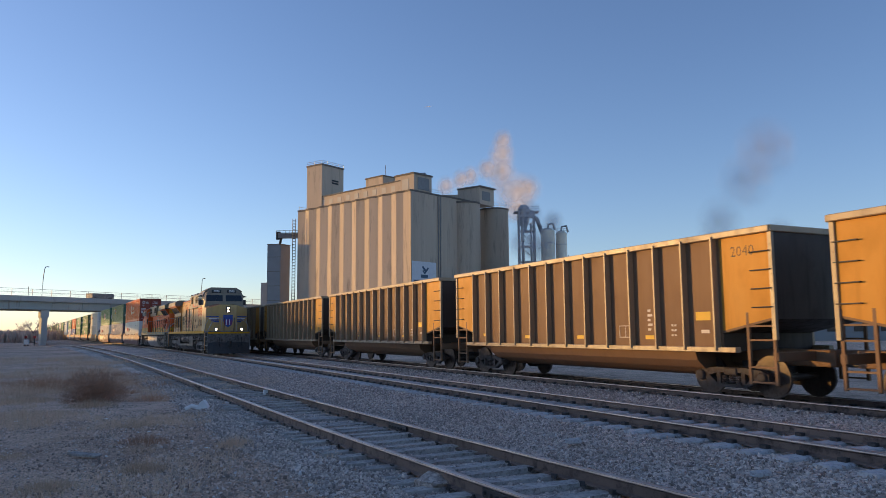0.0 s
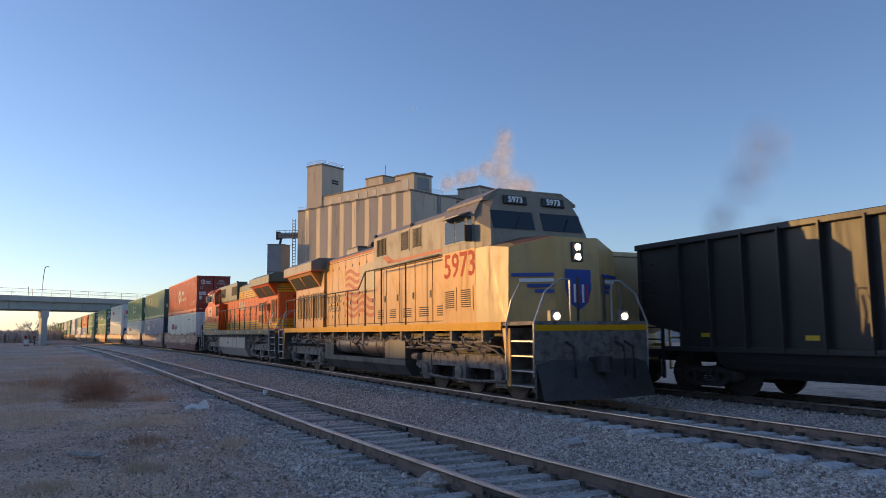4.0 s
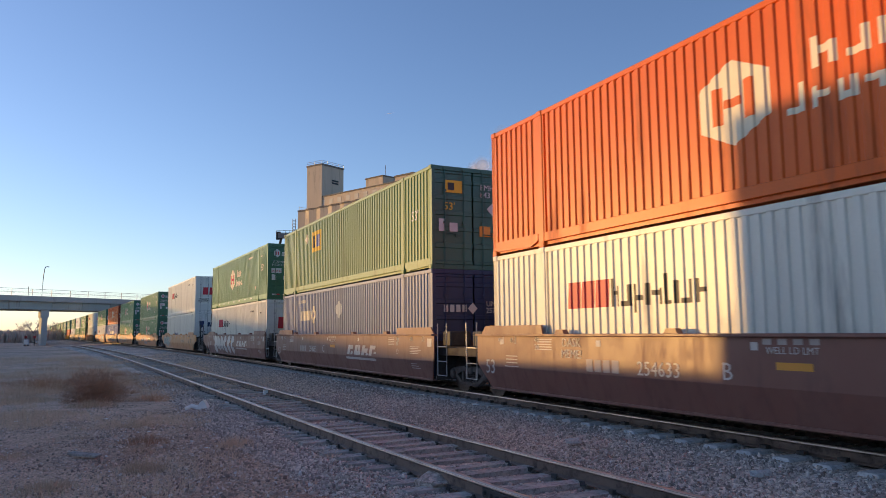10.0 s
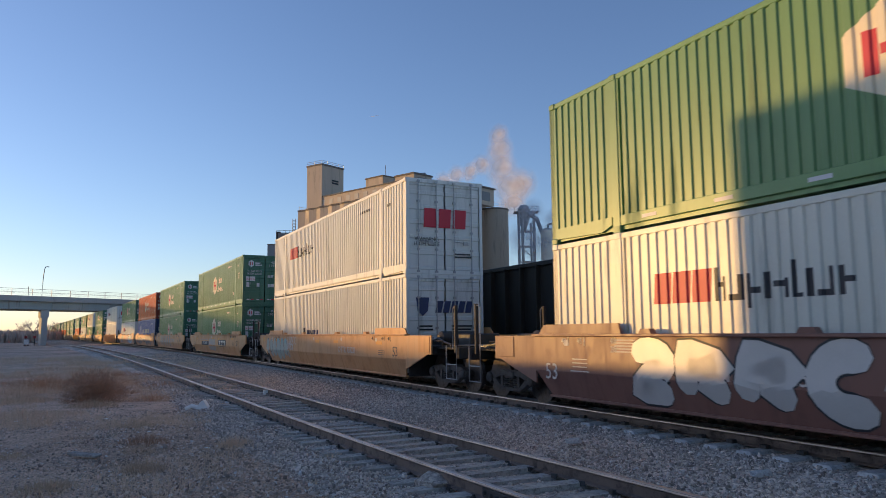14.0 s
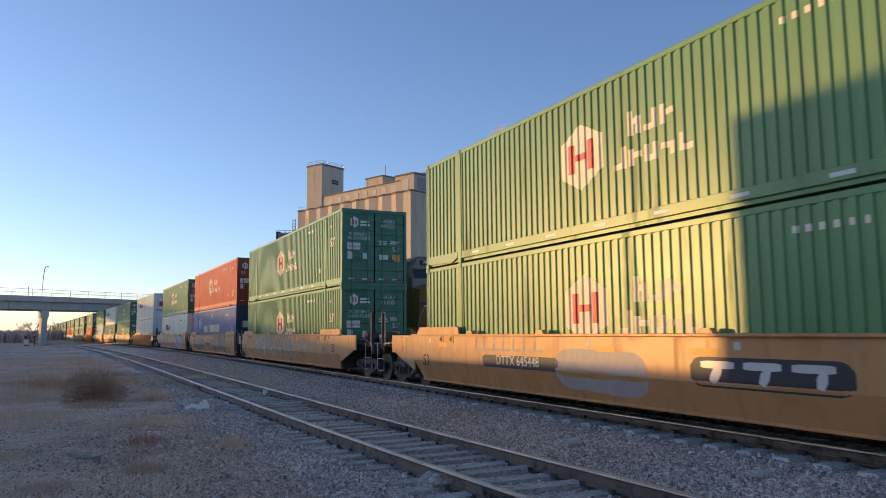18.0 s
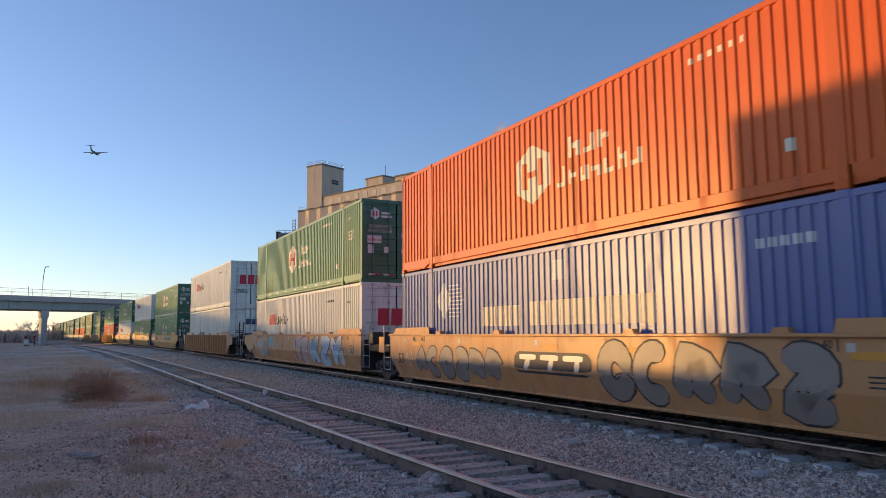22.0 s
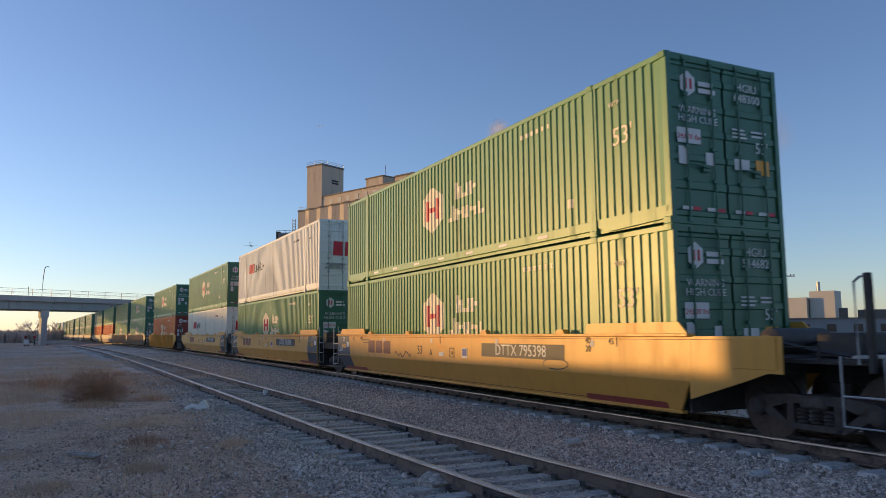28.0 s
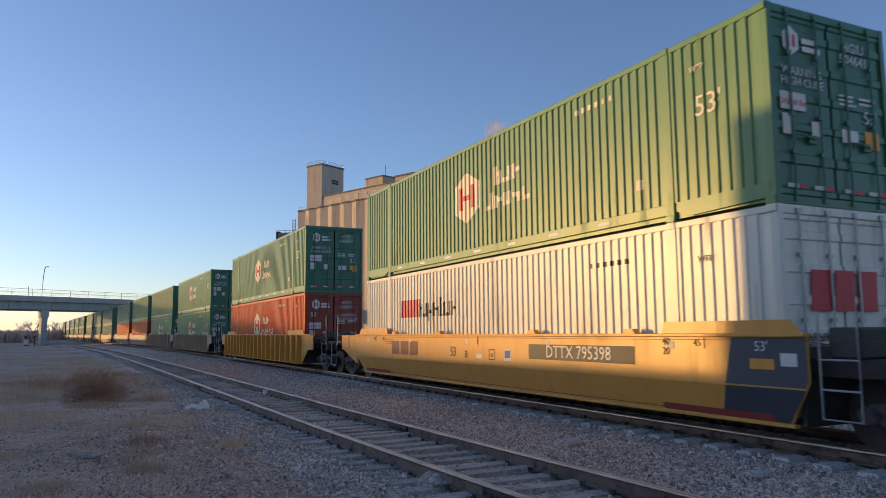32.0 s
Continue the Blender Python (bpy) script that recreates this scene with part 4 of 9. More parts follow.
def end_platform(w, q):
    """The end of a car: a dark deck over the truck, posts, stirrup steps, hoses and coupler."""
    d = Shape()
    x0, x1 = sorted((q * 9.9, q * 11.55))
    d.box(x0, x1, -0.38, 0.38, 0.75, 1.14, 0.02)
    d.box(x0, x1, -1.2, 1.2, 1.08, 1.13)
    x0, x1 = sorted((q * 11.45, q * 11.6))
    d.box(x0, x1, -1.42, 1.42, 0.86, 1.14, 0.02)
    part("end_platform", d, SOOTY_SHADED, w)
    part("coupler", Shape().box(*sorted((q * 11.5, q * 12.0)), -0.12, 0.12, 0.72, 0.98, 0.03), STEEL_DARK, w)
    for y in (-1.44, 1.44):
        st = Shape().tube([(q * 11.5, y, 1.2), (q * 11.5, y, 0.36), (q * 10.95, y, 0.36), (q * 10.95, y, 1.2)], 0.016, 6)
        st.tube([(q * 10.95, y, 0.72), (q * 11.5, y, 0.72)], 0.014, 6)
        part("stirrup_step", st, GALV, w)
        part("stand_post", Shape().box(q * 11.3 - 0.042, q * 11.3 + 0.042, y * 0.93 - 0.04, y * 0.93 + 0.04, 1.0, 2.2, 0.012), SOOTY_SHADED, w)
        part("grab_rail", Shape().tube([(q * 11.12, y * 0.93, 1.1), (q * 11.12, y * 0.93, 2.1), (q * 11.2, y * 0.93, 2.16), (q * 11.3, y * 0.93, 2.16)], 0.016, 6), GALV, w)
        part("side_bar", Shape().tube([(q * 9.6, y * 0.95, 1.3), (q * 10.6, y * 0.95, 1.3), (q * 10.6, y * 0.95, 1.1)], 0.02, 6), SOOTY_SHADED, w)
    for y in (-1.2, -0.4, 0.9):
        part("hose", Shape().tube([(q * 9.3, y, 1.2), (q * 9.8, y + 0.1, 1.36), (q * 10.4, y, 1.26), (q * 11.0, y - 0.1, 1.2)], 0.03, 5), BLACK, w)
    part("brake_box", Shape().box(*sorted((q * 10.0, q * 10.7)), -0.6, 0.3, 1.13, 1.48, 0.03), STEEL_DARK, w)
    part("cross_walk", Shape().box(*sorted((q * 10.9, q * 11.2)), -1.3, 1.3, 1.17, 1.2), GALV, w)
    tank = Shape().lathe([(-0.62, 0.10), (-0.55, 0.19), (0.55, 0.19), (0.62, 0.10)], (q * 9.45, -0.3, 1.36), "y", 16)
    part("air_reservoir", tank, STEEL_DARK, w, smooth=True)




def well_unit(coat, kind, s_front, label, first, last):
    key = (coat, kind)
    if key not in WELLS:
        WELLS[key] = {k: s.mesh("well_" + k, WELL_PAINT[coat] if k == "side" else SOOTY_SHADED) for k, s in well_meshes(kind).items()}
    w = thing("well_car", label, "well car", group="well cars of the train")
    w["coat"] = coat
    part("well_body", WELLS[key]["side"], None, w)
    part("well_floor", WELLS[key]["floor"], None, w)
    for q in (-1, 1):
        part("end_deck", WELLS[key]["end_deck"], None, w, at=pose(q * 9.125, 0, 0))
    for q, closed in ((1, first), (-1, last)):
        if kind != "ribbed" and closed:
            for sg in (-1, 1):
                part("end_bracket", Shape().prism([(q * 8.5, 0.50), (q * 9.55, 0.82), (q * 9.9, 0.94), (q * 10.15, 0.94), (q * 10.15, 1.44), (q * 8.5, 1.44)], *sorted((sg * 1.488, sg * 1.45))), WELL_PAINT[coat], w)
                part("end_hatch", Shape().box(*sorted((q * 9.34, q * 10.08)), *sorted((sg * 1.488, sg * 1.505)), 0.99, 1.41, 0.006), WELL_PAINT[coat], w)
        elif kind != "ribbed":
            part("ladder", Shape().tube([(q * 8.68, -1.44, 1.75), (q * 8.68, -1.44, 0.42), (q * 9.2, -1.44, 0.42), (q * 9.2, -1.44, 1.75)], 0.017, 5).tube([(q * 8.68, -1.44, 0.78), (q * 9.2, -1.44, 0.78)], 0.014, 5).tube([(q * 8.68, -1.44, 1.15), (q * 9.2, -1.44, 1.15)], 0.014, 5), GALV, w)
            part("valve_box", Shape().box(*sorted((q * 8.7, q * 9.15)), -1.3, -0.7, 1.16, 1.55, 0.03), STEEL_DARK, w)
    for i in range(6):
        part("cross_member", WELLS[key]["beam"], None, w, at=pose(-8 + i * 3.2, 0, 0))
    if first:
        end_platform(w, 1)
        truck(w, 10.25)
    else:
        part("articulation", Shape().box(9.8, 10.0, -0.35, 0.35, 0.7, 1.1, 0.03), STEEL_DARK, w)
    if last:
        end_platform(w, -1)
        truck(w, -10.25)
    else:
        truck(w, -9.78)
    MOVERS.append((w, s_front + CL / 2, -V_STACK, 0.0, 0.0, False))
    return w


# s of the front, coat, well kind, first, last, top box, bottom box
STACKS = [
    (93.3, "brown", "smooth", 1, 0, "orange", "white"), (112.8, "brown", "smooth", 0, 0, "olive", "grey"), (132.3, "brown", "smooth", 0, 1, "green", "white"),
    (156.0, "rusty", "smooth", 1, 1, "white", "white"), (179.8, "rusty", "smooth", 1, 1, "green", "green"),
    (203.35, "rusty", "smooth", 1, 0, "green", "green"), (222.9, "rusty", "smooth", 0, 0, "orange", "blue"), (242.6, "rusty", "smooth", 0, 1, "green", "white"),
    (266.3, "rusty", "ribbed", 1, 1, "white", "white"),
    (290.0, "yellow", "smooth", 1, 0, "green", "green"), (309.7, "yellow", "smooth", 0, 0, "white", "green"), (329.4, "yellow", "smooth", 0, 1, "green", "white"),
    (353.1, "yellow", "ribbed", 1, 1, "green", "orange"), (376.9, "tan", "ribbed", 1, 1, "green", "green"),
    (396.6, "tan", "ribbed", 1, 0, "olive", "green"), (416.2, "tan", "smooth", 0, 0, "green", "orange"), (435.8, "tan", "smooth", 0, 1, "teal", "orange"),
    (459.5, "tan", "smooth", 1, 0, "teal", "teal"), (479.1, "tan", "smooth", 0, 0, "teal", "teal"), (498.7, "tan", "smooth", 0, 1, "green", "teal"),
    (522.4, "tan", "smooth", 1, 0, "teal", "teal"), (542.0, "tan", "smooth", 0, 0, "teal", "green"), (561.6, "tan", "smooth", 0, 1, "teal", "teal"),
    (585.3, "tan", "smooth", 1, 1, "white", "teal"), (609.0, "tan", "smooth", 1, 1, "green", "teal"),
]


def boxes_and_wells():
    names = {"green": "green", "teal": "dark green", "olive": "olive green", "orange": "bright orange", "white": "white", "grey": "grey-blue", "blue": "blue"}
    coats = {"brown": "brown", "rusty": "faded orange", "yellow": "yellow", "tan": "dusty tan"}
    for s, coat, kind, first, last, up, low in STACKS:
        well_unit(coat, kind, s, f"{coats[coat]} {'ribbed' if kind == 'ribbed' else 'smooth-sided'} well car carrying two stacked containers", first, last)
        for lev, col in ((0, low), (1, up)):
            container(col, f"{names[col]} corrugated steel container {'on top of the stack' if lev else 'low in the well car'}", s_front=s, level=lev)


boxes_and_wells()


def coal_car(s, coat_name, coat, plated=False):
    """A coal gondola with a round-bottomed tub, 14.7 m long."""
    c = thing("coal_gondola", f"{coat_name} ribbed steel coal gondola with rusty trucks", "coal car", group="coal train cars")
    key = ("coal", coat.name)
    if key not in WELLS:
        b = Shape()
        hx, hw = 7.3, 1.5
        for sg in (-1, 1):
            b.prism([(-hx, 1.75), (-hx, 3.68), (hx, 3.68), (hx, 1.75), (5.85, 1.45), (5.85, 1.05), (-5.85, 1.05), (-5.85, 1.45)], *sorted((sg * hw, sg * (hw - 0.02))))
        ends = []
        for q in (-1, 1):
            ends.append(Shape().prism([(q * (hx + 0.004), 3.66), (q * (hx + 0.004), 1.74), (q * 5.85, 1.44), (q * 5.85, 1.04), (q * 5.80, 1.04), (q * 5.80, 1.48), (q * (hx - 0.03), 1.78), (q * (hx - 0.03), 3.66)], -hw + 0.021, hw - 0.021))
        posts = Shape().box(-0.09, 0.02, -0.05, 0.03, 1.3, 3.66, 0.01)
        for k in range(14):
            posts.box(-0.06, -0.03, -0.058, -0.05, 1.4 + k * 0.16, 1.43 + k * 0.16)
        pan = Shape().prism([(5.86, 1.50), (7.22, 1.78), (7.22, 3.6), (5.86, 3.6)], -1.508, -1.502)
        pan_b = Shape().prism([(-5.86, 1.50), (-7.22, 1.78), (-7.22, 3.6), (-5.86, 3.6)], -1.508, -1.502)
        tub = Shape()
        prof = [(-1.42, 1.06)] + [(-1.42 * math.cos(a), 1.0 - 0.62 * math.sin(a)) for a in [math.pi * i / 10 for i in range(11)]] + [(1.42, 1.06)]
        tub.prism(prof, -4.9, 4.9, "x")
        coal = Shape()
        n, mth = 30, 8
        v, f = [], []
        for i in range(n + 1):
            for j in range(mth + 1):
                x, y = -hx + 0.05 + (2 * hx - 0.1) * i / n, -hw + 0.04 + (2 * hw - 0.08) * j / mth
                v.append((x, y, 3.2 + 0.25 * math.sin(math.pi * j / mth) + 0.12 * noise.noise((x, y * 2, s))))
        for i in range(n):
            for j in range(mth):
                a = i * (mth + 1) + j
                f.append((a, a + 1, a + mth + 2, a + mth + 1))
        coal.add(v, f)
        rib = Shape().box(-0.028, 0.028, -0.17, 0.02, 0, 2.6, 0.008)
        rails = Shape()
        for sg in (-1, 1):
            y0, y1 = sorted((sg * 1.46, sg * 1.63))
            rails.box(-hx - 0.02, hx + 0.02, y0, y1, 3.6, 3.74, 0.015)
            rails.box(-hx + 1.0, hx - 1.0, y0, y1, 1.02, 1.14, 0.012)
        for q in (-1, 1):
            rails.box(*sorted((q * (hx - 0.08), q * (hx + 0.06))), -1.6, 1.6, 3.6, 3.74, 0.015)
        worn = coat if coat is not COAL_BROWN else COAL_SUNLIT_WORN
        ochre = COAL_OCHRE if coat is COAL_BROWN else coat
        WELLS[key] = (b.mesh("body", coat), tub.mesh("tub", coat), coal.mesh("coal_load", BLACK), rib.mesh("rib", worn), rails.mesh("rim", worn), [e.mesh("end_sheet", COAL_SHADED_END if coat is not COAL_SILVER else coat) for e in ends], posts.mesh("corner_post", worn), pan.mesh("end_panel", ochre), pan_b.mesh("end_panel", ochre))
    body, tub, coal, rib, rim, ends, posts, pan, pan_b = WELLS[key]
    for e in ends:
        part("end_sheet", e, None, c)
    part("corner_post", posts, None, c, at=pose(7.3, -1.5, 0))
    part("corner_post", posts, None, c, at=pose(-7.23, -1.5, 0))
    part("end_panel", pan, None, c)
    part("end_panel", pan_b, None, c)
    part("body", body, None, c)
    part("tub", tub, None, c)
    tagged(part("coal_load", coal, None, c), "black heaped coal")
    part("rim", rim, None, c)
    for i in range(13):
        x = -5.75 + i * 11.5 / 12
        part("rib", rib, None, c, at=pose(x, -1.5, 1.06))
        if plated and i in (4, 8):
            # a riveted splice plate beside the rib
            sp = Shape().box(x - 0.02, x + 0.17, -1.69, -1.505, 1.16, 3.6, 0.008)
            for k in range(14):
                for q in (0.02, 0.13):
                    sp.lathe([(-0.012, 0.008), (0.0, 0.016)], (x + q, -1.69, 1.25 + k * 0.175), "y", 6)
            part("splice_plate", sp, COAL_PLATE, c, "riveted grey plate")
        part("rib", rib, None, c, at=pose(x, 1.5, 1.06, 0, 0, 180))
    for q in (-1, 1):
        fr = Shape().box(*sorted((q * 5.0, q * 7.75)), -0.35, 0.35, 0.72, 1.08, 0.02)
        fr.box(*sorted((q * 7.15, q * 7.3)), -1.5, 1.5, 0.85, 1.05, 0.015)
        for y in (-1.48, 1.48):
            for xx in (6.55, 7.22):
                fr.box(q * xx - 0.035, q * xx + 0.035, y - 0.03, y + 0.03, 0.35, 1.9)
            for z in (0.4, 0.72, 1.3, 1.6):
                fr.box(*sorted((q * 6.55, q * 7.22)), y - 0.02, y + 0.02, z - 0.02, z + 0.02)
        part("end_frame", fr, coat, c)
        part("coupler", Shape().box(*sorted((q * 7.6, q * 8.1)), -0.12, 0.12, 0.72, 0.98, 0.03), STEEL_DARK, c)
        truck(c, q * 5.6)
    MOVERS.append((c, s, V_COAL, COAL_OFF, 0.0, False))
    return c


# Lighter tan ribs and rims: wear, plus the sunlight on their edges as colour.
COAL_SUNLIT_WORN = loco_paint("sunlit_worn_tan_coal_car_edges", (0.36, 0.27, 0.17), (0.46, 0.36, 0.24), (0.12, 0.085, 0.06), 0.7, 0.35, 0.4, 0.4)
COAL_PLATE = loco_paint("grey_splice_plate", (0.20, 0.19, 0.18), (0.26, 0.24, 0.22), (0.09, 0.075, 0.06), 0.6, 0.4, 0.5, 0.25)
COAL_OCHRE = loco_paint("ochre_coal_car_end", (0.60, 0.28, 0.04), (0.56, 0.30, 0.07), (0.3, 0.16, 0.04), 0.5, 0.35, 0.5, 0.15)
# Near-black end sheets: coal dirt, with the shade on the ends in the colour.
COAL_SHADED_END = loco_paint("shaded_sooty_coal_car_end", (0.06, 0.045, 0.036), (0.09, 0.065, 0.05), (0.03, 0.025, 0.022), 0.6, 0.5, 0.5, 0.3)
COAL_BROWN = loco_paint("dusty_brown_coal_car_paint", (0.235, 0.142, 0.082), (0.26, 0.162, 0.098), (0.16, 0.10, 0.064), 0.5, 0.25, 0.6, 0.15)
COAL_SILVER = loco_paint("dull_aluminium_coal_car", (0.46, 0.295, 0.12), (0.50, 0.35, 0.18), (0.2, 0.135, 0.07), 0.6, 0.4, 0.30, 0.7)
COAL_DARK = loco_paint("black_coal_car_paint", (0.035, 0.032, 0.03), (0.055, 0.048, 0.042), (0.08, 0.06, 0.05), 0.6, 0.3, 0.42, 0.4)
PITCH = 15.95
for k in range(-8, 6):
    nm, ct = ("dusty brown", COAL_BROWN)
    if k == -2:
        nm, ct = ("dull aluminium", COAL_SILVER)
    elif k < -2:
        nm, ct = ("black", COAL_DARK)
    coal_car(9.4 + PITCH * k, nm, ct, k == -1)


# ---- locomotives ----
ARMOUR = loco_paint("weathered_yellow_loco_paint", (0.61, 0.275, 0.055), (0.58, 0.335, 0.14), (0.22, 0.14, 0.08), 0.75, 0.5, 0.34, 0.3)
# Darker copies for the pushing locomotive: grime, plus the passing train's shade as colour.
ARMOUR_SHADED = loco_paint("shaded_grimy_yellow_loco_paint", (0.27, 0.13, 0.035), (0.30, 0.17, 0.07), (0.10, 0.065, 0.04), 0.75, 0.6, 0.42, 0.25)
ARMOUR_SHADED_GREY = loco_paint("shaded_grimy_grey_loco_paint", (0.13, 0.11, 0.09), (0.17, 0.14, 0.11), (0.06, 0.05, 0.04), 0.6, 0.5, 0.45, 0.25)
ARMOUR_GREY = loco_paint("weathered_grey_loco_paint", (0.23, 0.195, 0.15), (0.30, 0.245, 0.18), (0.10, 0.08, 0.06), 0.6, 0.5, 0.42, 0.3)
LOCO_ORANGE = loco_paint("orange_loco_paint", (0.66, 0.108, 0.016), (0.62, 0.155, 0.06), (0.28, 0.055, 0.012), 0.5, 0.25, 0.45, 0.14)
LOCO_OLIVE = loco_paint("dark_olive_loco_paint", (0.115, 0.11, 0.07), (0.16, 0.15, 0.10), (0.07, 0.06, 0.045), 0.6, 0.45, 0.4, 0.3)
LOCO_YELLOW = loco_paint("yellow_loco_stripe", (0.70, 0.325, 0.004), (0.68, 0.35, 0.02), (0.26, 0.17, 0.05), 0.5, 0.25, 0.45, 0.14)
LOCO_RED = mat("red_loco_stripe", (0.46, 0.05, 0.02), 0.55, 0, 0.1, 0.7, 30, 0, DIRT, 0.15, spec=0.12)
UNDER = mat("dusty_underframe", (0.22, 0.19, 0.165), 0.7, 0.1, 0.35, 3, 40, 0.003, (0.07, 0.055, 0.045), 0.5)
TANK = mat("sooty_grey_tank", (0.085, 0.075, 0.065), 0.5, 0.15, 0.2, 0.8, 30, 0.001, (0.04, 0.035, 0.03), 0.4, streak=True)
GRILLE = mat("dark_grille", (0.025, 0.022, 0.02), 0.7, 0.1, 0.2, 5, 60)
LAMP = mat("headlamp_glow", (1.0, 0.86, 0.6), glow=5.0)
FADED_RED = mat("faded_flag_red", (0.52, 0.16, 0.09), 0.55, 0, 0.12, 1, 30, spec=0.15)
FADED_GREY = mat("faded_flag_grey", (0.25, 0.19, 0.11), 0.45, 0, 0.12, 1, 30)


FADED_ORANGE = mat("bleached_orange_paint", (0.74, 0.34, 0.21), 0.6, 0, 0.14, 2.5, 40, spec=0.15)
PALE_FRAME = mat("pale_window_frame", (0.62, 0.56, 0.50), 0.5, 0.2, 0.1, 3, 40)
CABLE = mat("dusty_tan_cable", (0.20, 0.16, 0.12), 0.7, 0, 0.25, 3, 40)


def side_pose(sd, x, z, y, ry=0):
    """A pose on the near (sd -1) or the far (sd 1) side for flat lettering and plates."""
    return pose(x, sd * y, z, 90, 0, 0 if sd < 0 else 180) @ pose(0, 0, 0, 0, 0, ry)


def plate(name, parent, sd, x0, x1, z0, z1, y, material, thick=0.012, label=""):
    """A thin plate on a side."""
    return part(name, Shape().box(x0, x1, *sorted((sd * y, sd * (y + thick))), z0, z1), material, parent, label)


def loco_truck(c, x0):
    """A three-axle truck: cast side frames, journal boxes, springs, wheels."""
    half = 1.98
    t = None
    for sd in (-1, 1):
        f = Shape()
        f.prism([(-2.75, 0.62), (-2.6, 0.86), (-2.2, 0.98), (2.2, 0.98), (2.6, 0.86), (2.75, 0.62), (2.5, 0.52), (1.5, 0.66), (-1.5, 0.66), (-2.5, 0.52)], *sorted((sd * 1.02, sd * 1.20)))
        ob = part("truck", f, UNDER, c, at=pose(x0, 0, 0)) if t is None else part("side_frame", f, UNDER, t)
        if t is None:
            t = ob
        for q in (-half, 0.0, half):
            j = Shape()
            j.prism([(q - 0.28, 0.95), (q - 0.30, 0.45), (q - 0.22, 0.28), (q + 0.22, 0.28), (q + 0.30, 0.45), (q + 0.28, 0.95)], *sorted((sd * 1.06, sd * 1.22)))
            j.lathe([(0.0, 0.17), (0.05, 0.17), (0.07, 0.12)] if sd > 0 else [(-0.07, 0.12), (-0.05, 0.17), (0, 0.17)], (q, sd * 1.22, 0.53), "y", 14)
            part("journal_box", j, UNDER, t)
            for e in (-0.42, 0.42):
                s = Shape()
                for k in range(5):
                    s.lathe([(0, 0.085), (0.025, 0.11), (0.05, 0.085)], (q + e, sd * 1.12, 0.34 + k * 0.062), "z", 8)
                part("spring", s, STEEL_DARK, t)
        part("brake_rod", Shape().tube([(-2.3, sd * 1.25, 0.42), (-0.9, sd * 1.25, 0.36), (0.9, sd * 1.25, 0.36), (2.3, sd * 1.25, 0.42)], 0.035, 5), UNDER, t)
        part("brake_cylinder", Shape().lathe([(-0.2, 0.1), (0.2, 0.1)], (-2.55, sd * 1.25, 0.86), "x", 10), UNDER, t)
        part("brake_cylinder", Shape().lathe([(-0.2, 0.1), (0.2, 0.1)], (2.55, sd * 1.25, 0.86), "x", 10), UNDER, t)
    part("bolster", Shape().box(-1.6, 1.6, -0.9, 0.9, 0.7, 1.15, 0.05), STEEL_DARK, t)
    for q in (-half, 0.0, half):
        w = part("wheelset", wheelset(None, 0, r=0.53).mesh("loco_wheelset", WHEEL_STEEL, True), WHEEL_STEEL, t, at=pose(q, 0, 0.53))
        SPINS.append((w, 0.53, c, x0 + q))


